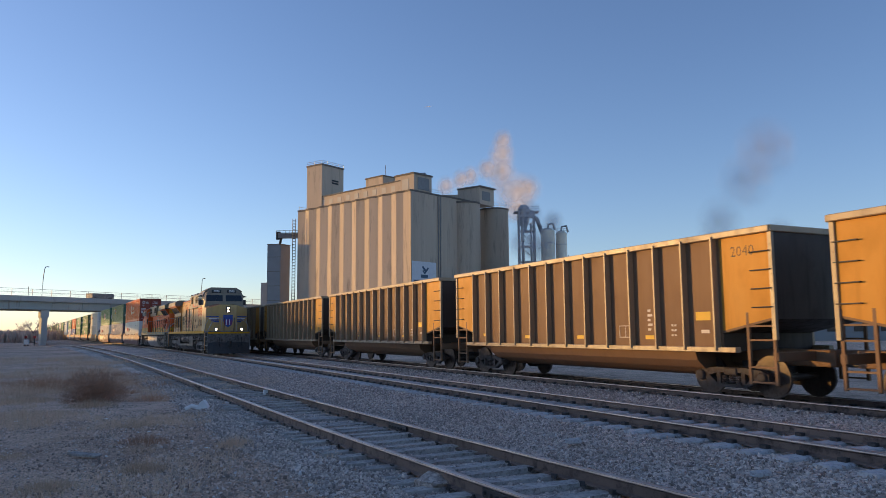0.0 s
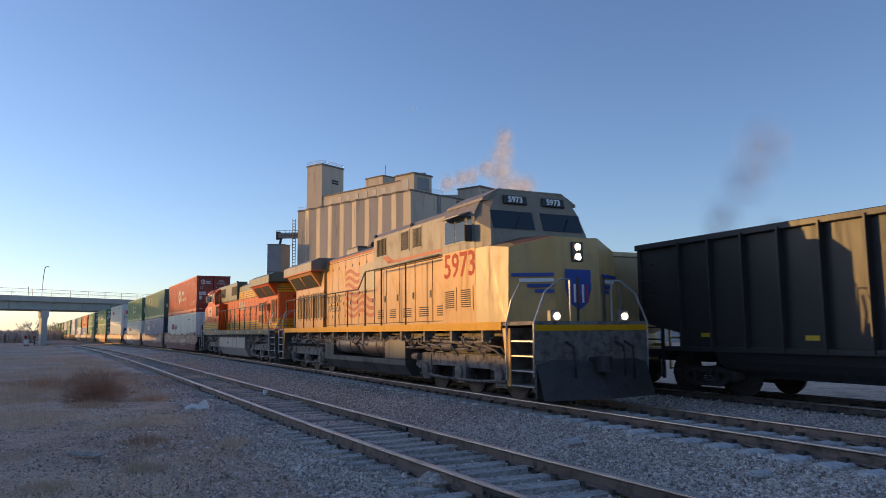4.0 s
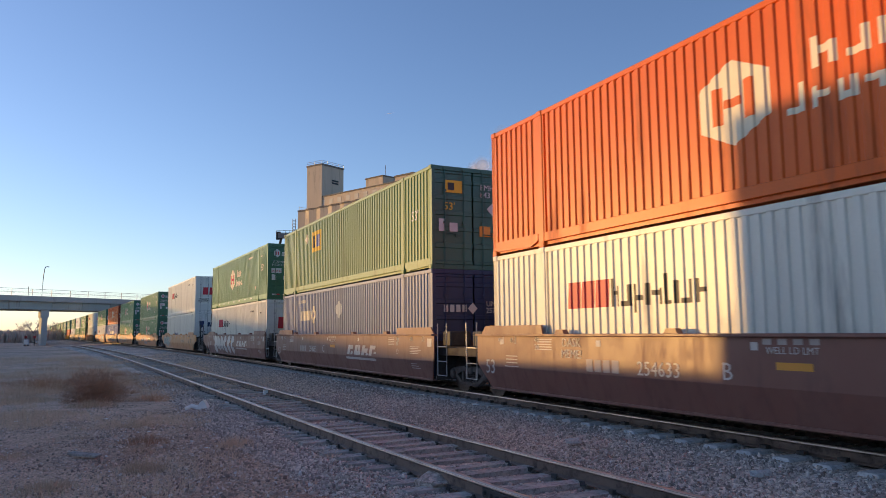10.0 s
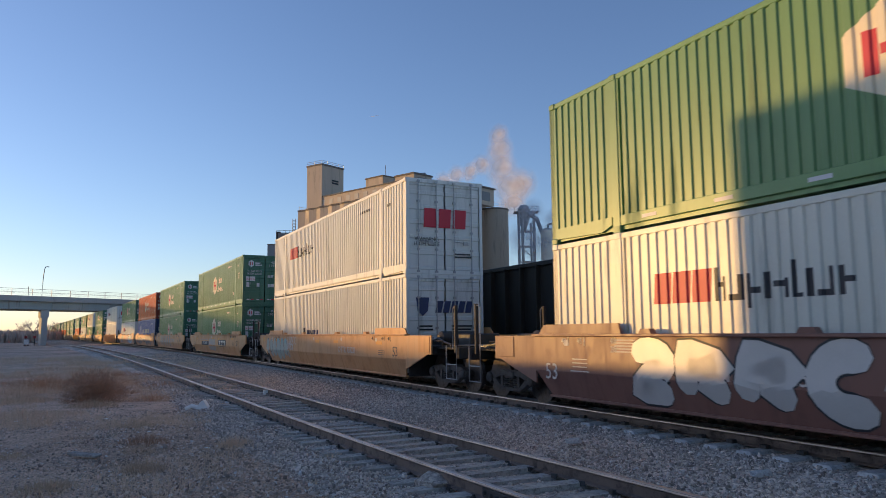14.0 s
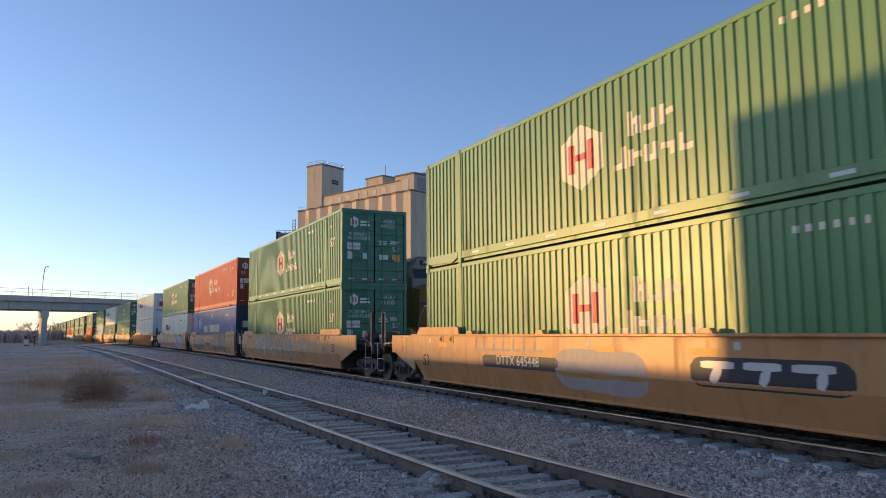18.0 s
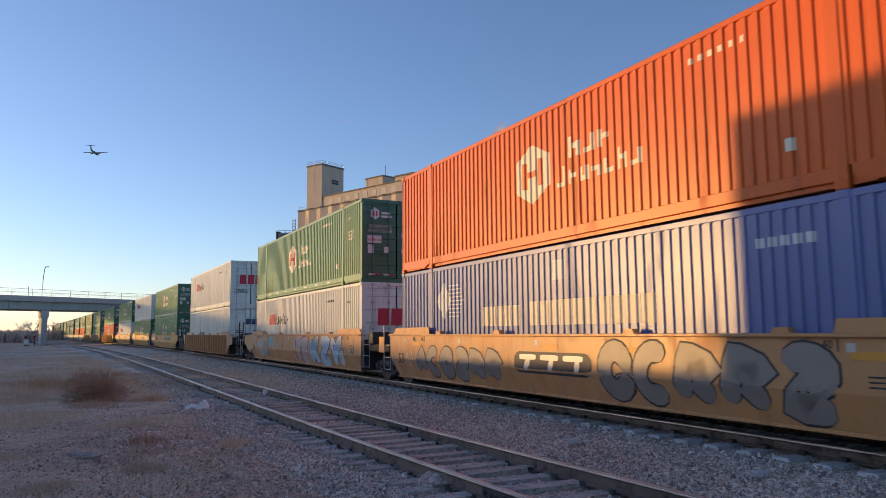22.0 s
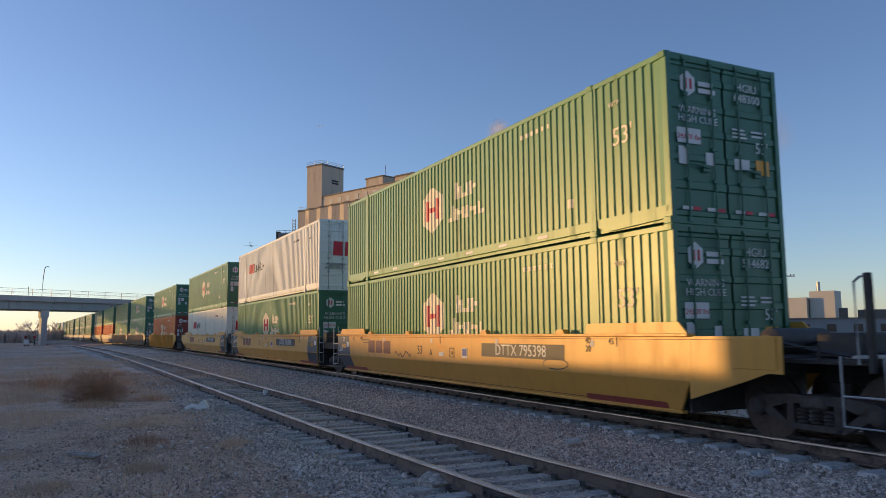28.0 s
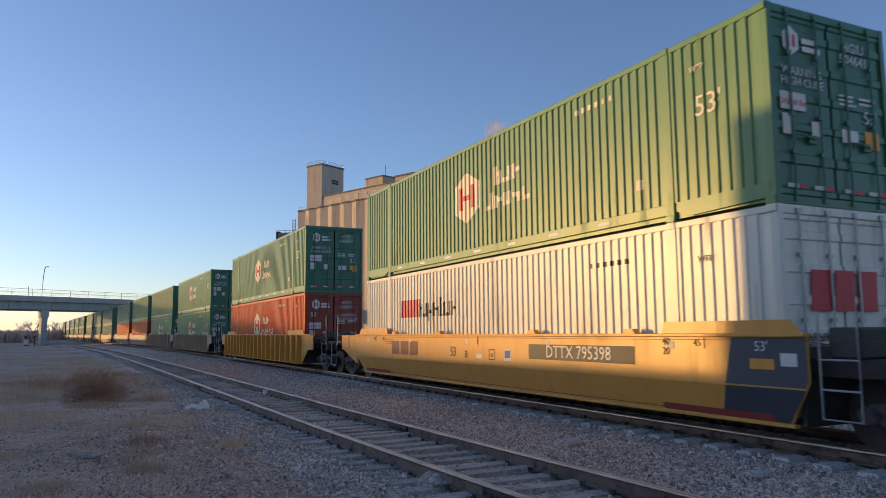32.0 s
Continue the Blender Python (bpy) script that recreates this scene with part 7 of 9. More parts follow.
def number_of(i, lev):
    return {(0, 1): "634243", (2, 1): "607 2", (4, 1): "503983", (4, 0): "503982", (5, 1): "647321", (5, 0): "614181", (7, 1): "503934", (9, 1): "648300", (9, 0): "514682", (10, 0): "543204", (11, 1): "504641", (12, 1): "648897", (12, 0): "633541", (13, 1): "640123"}.get((i, lev), "64%04d" % (1713 * (i + 2 * lev) % 9000 + 500))


def mark_containers():
    boxes = [m for m in MOVERS if m[0].name.startswith("shipping_container")]
    for i, st in enumerate(STACKS[:15]):
        for lev, col in ((0, st[6]), (1, st[5])):
            c = boxes[2 * i + lev][0]
            ss = False
            if col in ("green", "teal", "orange"):
                grouped_marks(c, ss, col, number_of(i, lev))
            elif col == "olive" and i == 1:
                painted("emblem", c, [(-4.55, 2.25), (-4.3, 2.0), (-4.05, 2.25), (-4.3, 2.5)], CREAM, ss)
                em = painted("emblem", c, rect(-3.58, -2.28, 1.6, 2.45), YELLOW, ss)
                for k in range(2):
                    painted("wording", em, rect(-3.4 + k * 0.5, -3.08 + k * 0.62, 1.78, 2.28), (BLACK, PAINTS["blue"])[k], ss, lift=0.008)
                em = end_plate("emblem", c, -0.9, -0.35, 2.15, 2.5, YELLOW)
                end_plate("emblem_bar", em, -0.8, -0.6, 2.22, 2.43, INK, 0.003)
                letters("53'", 0.22, YELLOW, "lettering", c, at=front_end(HX + 0.004, -0.75, 1.75))
                letters("EMHU\n843 00", 0.17, PLACARD, "lettering", c, at=front_end(HX + 0.004, 0.55, 2.25))
                part("emblem", Shape().prism([(0.45, 1.75), (0.65, 1.55), (0.85, 1.75), (0.65, 1.95)], HX - 0.004, HX + 0.004, "x"), PLACARD, c)
                for a, b, z0, z1, mm in ((-1.08, -0.9, 1.05, 1.4, PLACARD), (-0.75, -0.5, 1.05, 1.3, PLACARD), (0.2, 0.55, 0.95, 1.25, STICKER), (0.65, 0.95, 1.0, 1.25, STICKER)):
                    end_plate("notice", c, a, b, z0, z1, mm)
                letters("53'", 0.3, PLACARD, "lettering", c, at=near_side(6.95, -CW / 2 - 0.002, 1.6))
            elif col == "grey" and i == 1:
                plain_blocks(c, ss, -5.1, 1.7, 4, 0.31, 0.4, CREAM)
                em = painted("emblem", c, [(-3.58, 1.92), (-3.2, 1.54), (-2.82, 1.92), (-3.2, 2.3)], CREAM, ss)
                painted("emblem_core", em, [(-3.32, 1.92), (-3.2, 1.8), (-3.08, 1.92), (-3.2, 2.04)], PAINTS["grey"], ss, lift=0.008)
                painted("notice", c, [(-0.3, 1.95), (0.05, 1.7), (0.4, 1.95), (0.4, 2.15), (0.05, 2.35), (-0.3, 2.15)], PLACARD, ss)
                for k in range(6):
                    painted("small_print", c, rect(-5.5 + k * 0.2, -5.37 + k * 0.2, 2.44, 2.57), CREAM, ss)
                for k in range(4):
                    end_plate("wording", c, -0.95 + k * 0.19, -0.82 + k * 0.19, 1.72, 1.92, PLACARD)
                part("emblem", Shape().prism([(-0.2, 1.82), (-0.05, 1.66), (0.1, 1.82), (-0.05, 1.98)], HX - 0.004, HX + 0.004, "x"), PLACARD, c)
                letters("UMXU\n257354", 0.15, PLACARD, "lettering", c, at=front_end(HX + 0.004, 0.68, 1.85))
                end_plate("notice", c, 0.5, 0.85, 1.1, 1.35, STICKER)
            elif col in ("grey", "blue"):
                plain_blocks(c, ss, -3.2, 1.3, 5, 0.26, 0.45, CREAM)
                plain_blocks(c, ss, -1.2, 1.3, 10, 0.32, 0.5, CREAM)
                painted("notice", c, rect(-0.3, 0.05, 2.2, 2.6), PLACARD, ss)
                painted("emblem", c, [(-5.74, 1.98), (-5.3, 1.5), (-4.86, 1.98), (-5.3, 2.46)], PLACARD, ss)
                for k in range(9):
                    painted("emblem_bar", c, rect(-4.98, -4.45 + 0.06 * min(k, 8 - k), 1.56 + k * 0.098, 1.585 + k * 0.098), PLACARD, ss)
                plain_blocks(c, ss, 4.7, 2.3, 5, 0.13, 0.14, PLACARD)
                letters("53'", 0.34, PLACARD, "lettering", c, at=near_side(6.95, -CW / 2 - 0.002, 1.4))
                painted("notice", c, rect(6.75, 7.2, 0.55, 0.95), PLACARD, ss)
                for k in range(2):
                    end_plate("emblem", c, -0.95 + k * 1.1, -0.25 + k * 1.1, 1.55, 1.95, PLACARD)
            elif col == "white":
                if i in (3, 8) and lev == 0:
                    plain_blocks(c, ss, -2.9, 0.8, 1, 0.35, 0.6, INK)
                    plain_blocks(c, ss, -2.4, 0.85, 5, 0.26, 0.45, mat("navy_marking", (0.03, 0.05, 0.13), 0.5), 0.08)
                    nv = MATS["navy_marking"]
                    for k in range(5 if i == 3 else 3):
                        w = 0.2 if i == 3 else 0.36
                        blk = Shape().prism([(-0.35 + k * (w + 0.05), 1.75), (-0.35 + w + k * (w + 0.05), 1.75), (-0.27 + w + k * (w + 0.05), 2.1), (-0.27 + k * (w + 0.05), 2.1)], HX - 0.002, HX + 0.006, "x")
                        part("wording", blk, nv, c)
                    if i == 3:
                        part("emblem", Shape().prism([(-0.98, 2.2), (-0.55, 2.2), (-0.6, 1.8), (-0.76, 1.65), (-0.93, 1.8)], HX - 0.002, HX + 0.006, "x"), nv, c)
                    bars(c, -0.9, -0.3, 1.2, 1.4, 2, INK)
                    bars(c, 0.2, 0.95, 1.2, 1.4, 2, INK)
                else:
                    logistics_marks(c, ss)


mark_containers()


def sprayed(w, pts, width, material, lift, name, label=""):
    """One broad stroke of spray paint along points (x, z), which follows the fold of a well's side."""
    fine = []
    for (ax, az), (bx, bz) in zip(pts, pts[1:]):
        n = max(1, int(math.hypot(bx - ax, bz - az) / 0.09))
        fine += [(ax + (bx - ax) * q / n, az + (bz - az) * q / n) for q in range(n)]
    fine.append(pts[-1])
    v, f = [], []
    m = 5
    for q, (x, z) in enumerate(fine):
        a, b = fine[max(q - 1, 0)], fine[min(q + 1, len(fine) - 1)]
        dx, dz = b[0] - a[0], b[1] - a[1]
        ln = math.hypot(dx, dz) or 1
        e = min(q, len(fine) - 1 - q)
        u = min(1.0, (e * 0.085 + 0.02) / (width / 2))
        h = width / 2 * math.sqrt(1.0 - (1.0 - u) ** 2)
        for c in range(m):
            o = h * (2 * c / (m - 1) - 1)
            X, Z = x - dz / ln * o, min(max(z + dx / ln * o, 0.29), 1.425)
            v.append((X, -well_y(Z) - lift, Z))
    for q in range(len(fine) - 1):
        for c in range(m - 1):
            f.append((q * m + c, q * m + c + 1, (q + 1) * m + c + 1, (q + 1) * m + c))
    return part(name, Shape().add(v, f), material, w, label)


def arc(x, z, rx, rz, a0, a1, n=16):
    return [(x + rx * math.cos(radians(a0 + (a1 - a0) * q / n)), z + rz * math.sin(radians(a0 + (a1 - a0) * q / n))) for q in range(n + 1)]


def spray(w, x0, x1, z0, z1, fill, line, seed, n=7):
    """A row of fat sprayed loops, hooks and bars with a dark edge."""
    rnd = random.Random(seed)
    step = (x1 - x0) / n
    cz, rz = (z0 + z1) / 2, (z1 - z0) / 2
    for k in range(n):
        cx = x0 + step * (k + 0.5)
        wd = step * rnd.uniform(0.34, 0.44)
        rx, r = step * 0.5 - wd * 0.45, rz - wd * 0.45
        lean = rnd.uniform(-0.15, 0.15)
        pts = ([(cx - rx, cz - r), (cx - rx + 0.05, cz + r), (cx + rx, cz + r * 0.4), (cx - rx * 0.3, cz), (cx + rx, cz - r)], arc(cx, cz, rx, r, 0, 360), arc(cx, cz, rx, r, 45, 315),
               arc(cx, cz + r * 0.45, rx, r * 0.55, 160, -90, 10) + [(cx - rx, cz - r), (cx + rx, cz - r)], [(cx - rx, cz - r), (cx, cz + r), (cx + rx, cz - r)])[rnd.randrange(5)]
        pts = [(x + lean * (z - cz), z) for x, z in pts]
        g = sprayed(w, pts, wd + 0.07, line, 0.006 + 0.002 * (k % 2), "graffiti_outline")
        sprayed(g, pts, wd, fill, 0.011 + 0.002 * (k % 2), "graffiti_stroke", "pale sprayed stroke")


def scrawl(w, x0, x1, z0, z1, material, seed):
    """A thin sprayed tag."""
    rnd = random.Random(seed)
    pts, x = [], x0
    while x < x1:
        pts.append((x, rnd.uniform(z0, z1)))
        x += rnd.uniform(0.05, 0.16)
    sprayed(w, pts, 0.035, material, 0.006, "graffiti_tag", "thin sprayed tag")


def spray_patch(w, x, z, rx, rz, material, label="faded sprayed patch"):
    """A broad faded patch of spray."""
    sprayed(w, [(x - rx, z), (x - rx * 0.4, z + 0.03), (x + rx * 0.4, z - 0.02), (x + rx, z)], 2 * rz, material, 0.004, "graffiti_patch", label)


def side_plate(w, x0, x1, z0, z1, material, name="stencil", y=1.492, skew=0.0):
    return part(name, Shape().prism(rect(x0, x1, z0, z1, skew), -y - 0.004, -y), material, w)


def mark_wells():
    wells = [m[0] for m in MOVERS if m[0].name.startswith("well_car")]
    grey_w = mat("faded_white_stencil", (0.62, 0.57, 0.52), 0.6, 0, 0.15, 6, 60)
    dull = mat("dull_grey_stencil", (0.44, 0.37, 0.33), 0.6, 0, 0.15, 6, 60)
    maroon = mat("maroon_stencil", (0.16, 0.045, 0.04), 0.6, 0, 0.15, 6, 60)
    brick_red = mat("dull_red_band", (0.30, 0.05, 0.04), 0.5, 0, 0.12, 3, 40)
    navy = mat("navy_end_panel", (0.05, 0.06, 0.085), 0.5, 0, 0.1)

    def word(w, text, h, material, x, z, y=1.494):
        letters(text, h, material, "lettering", w, at=near_side(x, -y - 0.003, z))

    def gauge_marks(w, xs, material):
        for x, t in xs:
            word(w, t, 0.11, material, x, 1.34)
            side_plate(w, x + 0.13, x + 0.15, 1.26, 1.42, material, "tick_mark")

    for i, w in enumerate(wells[:16]):
        coat = w["coat"]
        if STACKS[i][2] == "ribbed":
            for k in range(4):
                side_plate(w, -6.9 + 3.6 * k, -6.5 + 3.6 * k, 0.9, 1.0, YELLOW, "reflector")
            continue
        if coat == "brown":
            for k in range(4):                       # the railway's letters as blocks
                side_plate(w, -4.4 + k * 0.24, -4.22 + k * 0.24, 0.8, 1.02, dull, "wording")
            word(w, ("254633", "254633", "254653")[i], 0.24, grey_w, -2.54, 0.9)
            word(w, "BCA"[i], 0.26, grey_w, -1.13, 0.93)
            word(w, "53", 0.32, grey_w, -7.93, 0.74)
            word(w, "WELL LD LMT", 0.095, grey_w, -0.05, 1.25)
            for k in range(4):
                side_plate(w, -0.5 + k * 0.24, -0.36 + k * 0.24, 1.33, 1.41, dull, "small_print")
            side_plate(w, -0.3, 0.25, 1.0, 1.1, STICKER, "reflector")
            fr = side_plate(w, -7.3, -6.75, 0.78, 0.80, grey_w, "stencil_frame")
            for z in (0.86, 0.93, 1.0):
                side_plate(w, -7.24, -6.8, z, z + 0.02, grey_w, "small_print")
            gauge_marks(w, ((-7.0, "45"), (-7.5, "48")), grey_w)
            for k in range(5):
                side_plate(w, -6.0, -5.5, 1.16 + k * 0.05, 1.18 + k * 0.05, grey_w, "small_print")
            for k in range(4):
                x = 1.62 + k * 0.70
                side_plate(w, x, x + 0.24, 0.80, 1.12, grey_w, "wording", skew=0.16)
                side_plate(w, x + 0.24, x + 0.56, (0.98, 0.80, 0.88, 1.0)[k], (1.12, 0.92, 1.02, 1.12)[k], grey_w, "wording", skew=0.07)
                side_plate(w, x + 0.36 + 0.03 * k, x + 0.54 + 0.03 * k, (0.80, 0.92, 0.80, 0.86)[k], (0.92, 1.12, 0.88, 0.93)[k], grey_w, "wording", skew=0.05)
            sprayed(w, [(1.48, 0.68), (4.32, 0.68)], 0.075, grey_w, 0.005, "underline")
            word(w, "48", 0.14, grey_w, 7.1, 1.34)
            word(w, "53", 0.14, grey_w, 7.9, 1.34)
            word(w, "40\n20", 0.12, grey_w, 6.07, 1.28)
            word(w, "40\n20", 0.12, grey_w, -6.03, 1.28)
            side_plate(w, 8.15, 8.42, 1.14, 1.36, grey_w, "notice")
            for k in range(5):
                side_plate(w, 5.4, 5.85, 1.16 + k * 0.05, 1.175 + k * 0.05, grey_w, "small_print")
                side_plate(w, 7.0, 7.55 + 0.1 * (k % 3), 0.94 + k * 0.045, 0.955 + k * 0.045, grey_w, "small_print")
            for k in range(3):
                sprayed(w, [(7.0, 0.54 + k * 0.06), (7.6 - 0.1 * k, 0.54 + k * 0.06)], 0.02, grey_w, 0.005, "small_print")
            sprayed(w, arc(6.1, 0.98, 0.07, 0.07, 0, 360, 12), 0.015, grey_w, 0.005, "stencil_frame")
        elif coat == "yellow" and i in (9, 10, 11):
            word(w, "53", 0.24, INK, -1.38, 1.04)
            word(w, "ACB"[i - 9], 0.18, INK, -0.68, 0.99)
            side_plate(w, -0.32, 0.16, 1.1, 1.2, STICKER, "reflector")
            side_plate(w, -0.19, 0.08, 0.92, 1.02, PLACARD, "notice")
            side_plate(w, -0.13, -0.09, 1.24, 1.42, INK, "tick_mark")
            for x0, x1, z0, z1 in ((0.41, 0.68, 0.9, 0.92), (0.41, 0.68, 1.12, 1.14), (0.41, 0.43, 0.92, 1.12), (0.66, 0.68, 0.92, 1.12)):
                side_plate(w, x0, x1, z0, z1, INK, "stencil_frame")
            word(w, "H", 0.1, INK, 0.545, 1.0)
            q = side_plate(w, 1.08, 1.36, 0.9, 1.14, PLACARD, "notice")
            side_plate(q, 1.11, 1.33, 0.96, 1.12, BLUE, "notice_panel", y=1.497)
            for k in range(3):
                side_plate(w, -5.4 + k * 0.66, -4.85 + k * 0.66, 0.9, 1.28, maroon, "wording")
            for q in [q for q, ok in ((-1, i != 11), (1, i != 9)) if ok]:
                low = [(q * 7.2, 0.755), (q * 8.5, 0.755), (q * 8.13, 0.30), (q * 7.0, 0.30)]
                part("end_panel", Shape().add([(x, -well_y(z) - 0.004, z) for x, z in low], [(0, 1, 2, 3)]), navy, w)
            if i != 11:
                part("end_panel", Shape().prism([(-7.2, 0.78), (-7.35, 1.42), (-8.54, 1.42), (-8.54, 0.88), (-8.5, 0.78)], -1.4965, -1.4915), navy, w)
            if i != 9:
                part("end_panel", Shape().prism([(7.2, 0.78), (7.35, 1.42), (8.54, 1.42), (8.54, 0.88), (8.5, 0.78)], -1.4965, -1.4915), navy, w)
            for x in [x for x, ok in ((-7.85, i != 11), (7.85, i != 9)) if ok]:
                side_plate(w, x - 0.2, x + 0.2, 1.0, 1.14, STICKER, "reflector", y=1.497)
                side_plate(w, x + 0.3, x + 0.55, 1.05, 1.22, PLACARD, "notice", y=1.497)
                word(w, "53'", 0.14, PLACARD, x, 1.3, 1.497)
            gauge_marks(w, ((-6.1, "40"), (-6.85, "45"), (6.7, "45")), INK)
            word(w, "125T", 0.2, PLACARD, -8.2, 0.98, 1.497) if i == 9 else None
            sprayed(w, arc(5.0, 0.9, 0.42, 0.1, 200, -120, 18), 0.022, INK, 0.006, "graffiti_tag") if i == 9 else None
            side_plate(w, -9.7, 9.7, 1.385, 1.392, maroon, "sill_line")
            sprayed(w, [(-7.5, 0.335), (7.5, 0.335)], 0.012, maroon, 0.004, "sill_line")
            side_plate(w, 2.07, 5.3, 0.97, 1.27, INK, "number_panel")
            word(w, "DTTX 795398", 0.245, PLACARD, 3.7, 1.12, 1.497)
            word(w, "40\n20", 0.12, INK, 6.05, 1.28)
            for q in (-1, 1):
                sprayed(w, [(q * 5.8, 0.35), (q * 7.9, 0.35)], 0.10, brick_red, 0.007, "reflector")
            for k in range(3):
                side_plate(w, -5.9, -5.3, 1.2 + k * 0.05, 1.22 + k * 0.05, INK, "small_print")
        else:
            word(w, "53", 0.3, INK, -7.7, 0.78)
            word(w, "53", 0.3, INK, 7.7, 0.95)
            for x0 in (6.15, 1.9, -0.4, -6.9):
                side_plate(w, x0, x0 + 0.5, 1.16, 1.26, STICKER, "reflector")
            gauge_marks(w, ((5.85, "40"), (6.7, "46"), (7.2, "48"), (-6.23, "46"), (-6.8, "48")), INK)
            if i in (4, 6):                          # a black panel with pale blocks in it
                x0, z0 = (1.85, 0.72) if i == 4 else (-1.5, 0.70)
                pl = sprayed(w, [(x0, z0 + 0.2), (x0 + 2.65, z0 + 0.2)], 0.44, INK, 0.004, "number_panel")
                for k in range(3):
                    xx = x0 + 0.22 + k * 0.78
                    sprayed(pl, [(xx, z0 + 0.31), (xx + 0.62, z0 + 0.31)], 0.11, SILVER_SPRAY, 0.009, "wording")
                    sprayed(pl, [(xx + 0.2 + 0.1 * k, z0 + 0.06), (xx + 0.36 + 0.05 * k, z0 + 0.28)], 0.16, SILVER_SPRAY, 0.010, "wording")
            if i == 4:
                sprayed(w, [(-4.6, 0.88), (-1.6, 0.88)], 0.27, INK, 0.004, "number_panel")
                word(w, "DTTX 645448", 0.21, PLACARD, -3.1, 0.9, 1.500)
                spray_patch(w, -0.4, 0.8, 1.3, 0.38, dull)
            elif i != 6:
                word(w, "DTTX 799224" if i == 5 else "DTTX 733221", 0.26 if i == 5 else 0.22, grey_w, -3.3 if i == 7 else 3.38, 0.93, 1.497)
            if i == 7:
                word(w, "A", 0.2, INK, -1.75, 0.93, 1.497)
            for z in (0.84, 0.9, 0.96):
                side_plate(w, 6.35, 6.85, z, z + 0.02, INK, "small_print")
            q = side_plate(w, -9.5, -9.05, 0.92, 1.4, WELL_PAINT[coat], "end_plate", y=1.49)
            side_plate(q, -9.45, -9.15, 1.15, 1.36, STICKER, "reflector", y=1.495)
        for k in range(5):
            x = -7.5 + 3.4 * k
            side_plate(w, x, x + 0.12, 1.25, 1.36, grey_w, "small_print")
    # spray paint
    spray(wells[2], -5.7, 1.2, 0.36, 1.4, SILVER_SPRAY, INK, 4, 6)
    sage = mat("sage_spray", (0.34, 0.40, 0.36), 0.5, 0, 0.15, 2, 30)
    # fat drops, teal above and sage below, with a pale edge
    for k, (x, wd, ln) in enumerate(((-8.35, 0.55, 0.7), (-7.7, 0.5, 0.85), (-7.0, 0.55, 0.8), (-6.35, 0.75, 0.95), (-5.6, 0.6, 0.9), (-5.0, 0.5, 0.75))):
        pts = [(x - 0.16, 1.25 - 0.05 * (k % 2)), (x - 0.02, 1.05), (x - 0.06 + 0.1 * (k % 2), 0.85), (x + 0.1, 1.3 - ln)]
        g = sprayed(wells[3], pts, wd + 0.08, PLACARD, 0.004 + 0.0004 * k, "graffiti_outline")
        g2 = sprayed(g, pts, wd + 0.03, INK, 0.007 + 0.0004 * k, "graffiti_outline")
        sprayed(g, pts, wd - 0.04, sage, 0.010 + 0.0004 * k, "graffiti_stroke", "grey-green sprayed stroke")
        if k > 2:
            sprayed(g, [(x - 0.1, 1.3), (x - 0.02, 1.08)], wd * 0.75, TEAL, 0.013 + 0.0004 * k, "graffiti_stroke", "teal sprayed stroke")
    sprayed(wells[3], arc(-4.55, 0.62, 0.13, 0.12, 0, 360, 12), 0.10, sage, 0.006, "graffiti_stroke")
    for k in range(5):
        sprayed(wells[3], arc(-4.55 + k * 0.3, 1.22, 0.11, 0.16, 100, 430, 12), 0.03, PLACARD, 0.006, "graffiti_tag")
    word(wells[3], "DTTX", 0.26, PLACARD, -4.2, 0.93, 1.50)
    chalk = mat("chalky_spray", (0.50, 0.45, 0.41), 0.7, 0, 0.15, 2, 30)
    for x in (-4.69, -3.29, -1.74, -0.13, 1.5):      # chalky ghost-like shapes
        sprayed(wells[5], [(x - 0.06, 1.4), (x + 0.02, 0.9), (x + 0.14, 0.42)], 0.42, chalk, 0.004, "graffiti_patch", "faded sprayed patch")
        sprayed(wells[5], [(x - 0.40, 1.12), (x, 1.16), (x + 0.40, 1.12)], 0.46, chalk, 0.005, "graffiti_patch", "faded sprayed patch")
        sprayed(wells[5], [(x - 0.48, 0.84), (x, 0.80), (x + 0.42, 0.84)], 0.26, chalk, 0.006, "graffiti_patch", "faded sprayed patch")
        for e in (-0.19, 0.19):
            sprayed(wells[5], arc(x + e, 1.12, 0.15, 0.22, 0, 360), 0.025, INK, 0.012, "graffiti_outline")
            sprayed(wells[5], arc(x + e, 1.10, 0.06, 0.11, 0, 360, 10), 0.02, dull, 0.012, "graffiti_outline")
        sprayed(wells[5], [(x - 0.52, 0.92), (x - 0.40, 0.70), (x - 0.22, 0.74), (x - 0.1, 0.5), (x + 0.1, 0.36), (x + 0.22, 0.5), (x + 0.26, 0.72), (x + 0.48, 0.78)], 0.028, INK, 0.011, "graffiti_outline")
    scrawl(wells[5], -6.3, -5.75, 0.5, 0.85, INK, 7)
    drab = mat("drab_grey_spray", (0.27, 0.235, 0.20), 0.5, 0.1, 0.15, 2, 30)
    mat("faded_brown_spray", (0.42, 0.28, 0.16), 0.6)
    spray(wells[6], -6.7, -2.0, 0.38, 1.15, drab, STEEL_DARK, 19, 6)
    spray(wells[6], 1.35, 6.0, 0.35, 1.35, drab, STEEL_DARK, 9, 5)
    sprayed(wells[6], arc(2.0, 0.62, 0.28, 0.2, 0, 380, 16), 0.025, INK, 0.006, "graffiti_tag")
    # pinker copy of the pale fill: the sun on the first letters as colour
    sunlit_pale = mat("sunlit_pink_spray", (0.60, 0.42, 0.37), 0.6, 0, 0.12, 2, 30)
    wine = mat("wine_red_spray", (0.20, 0.04, 0.06), 0.6, 0, 0.15, 2, 30)
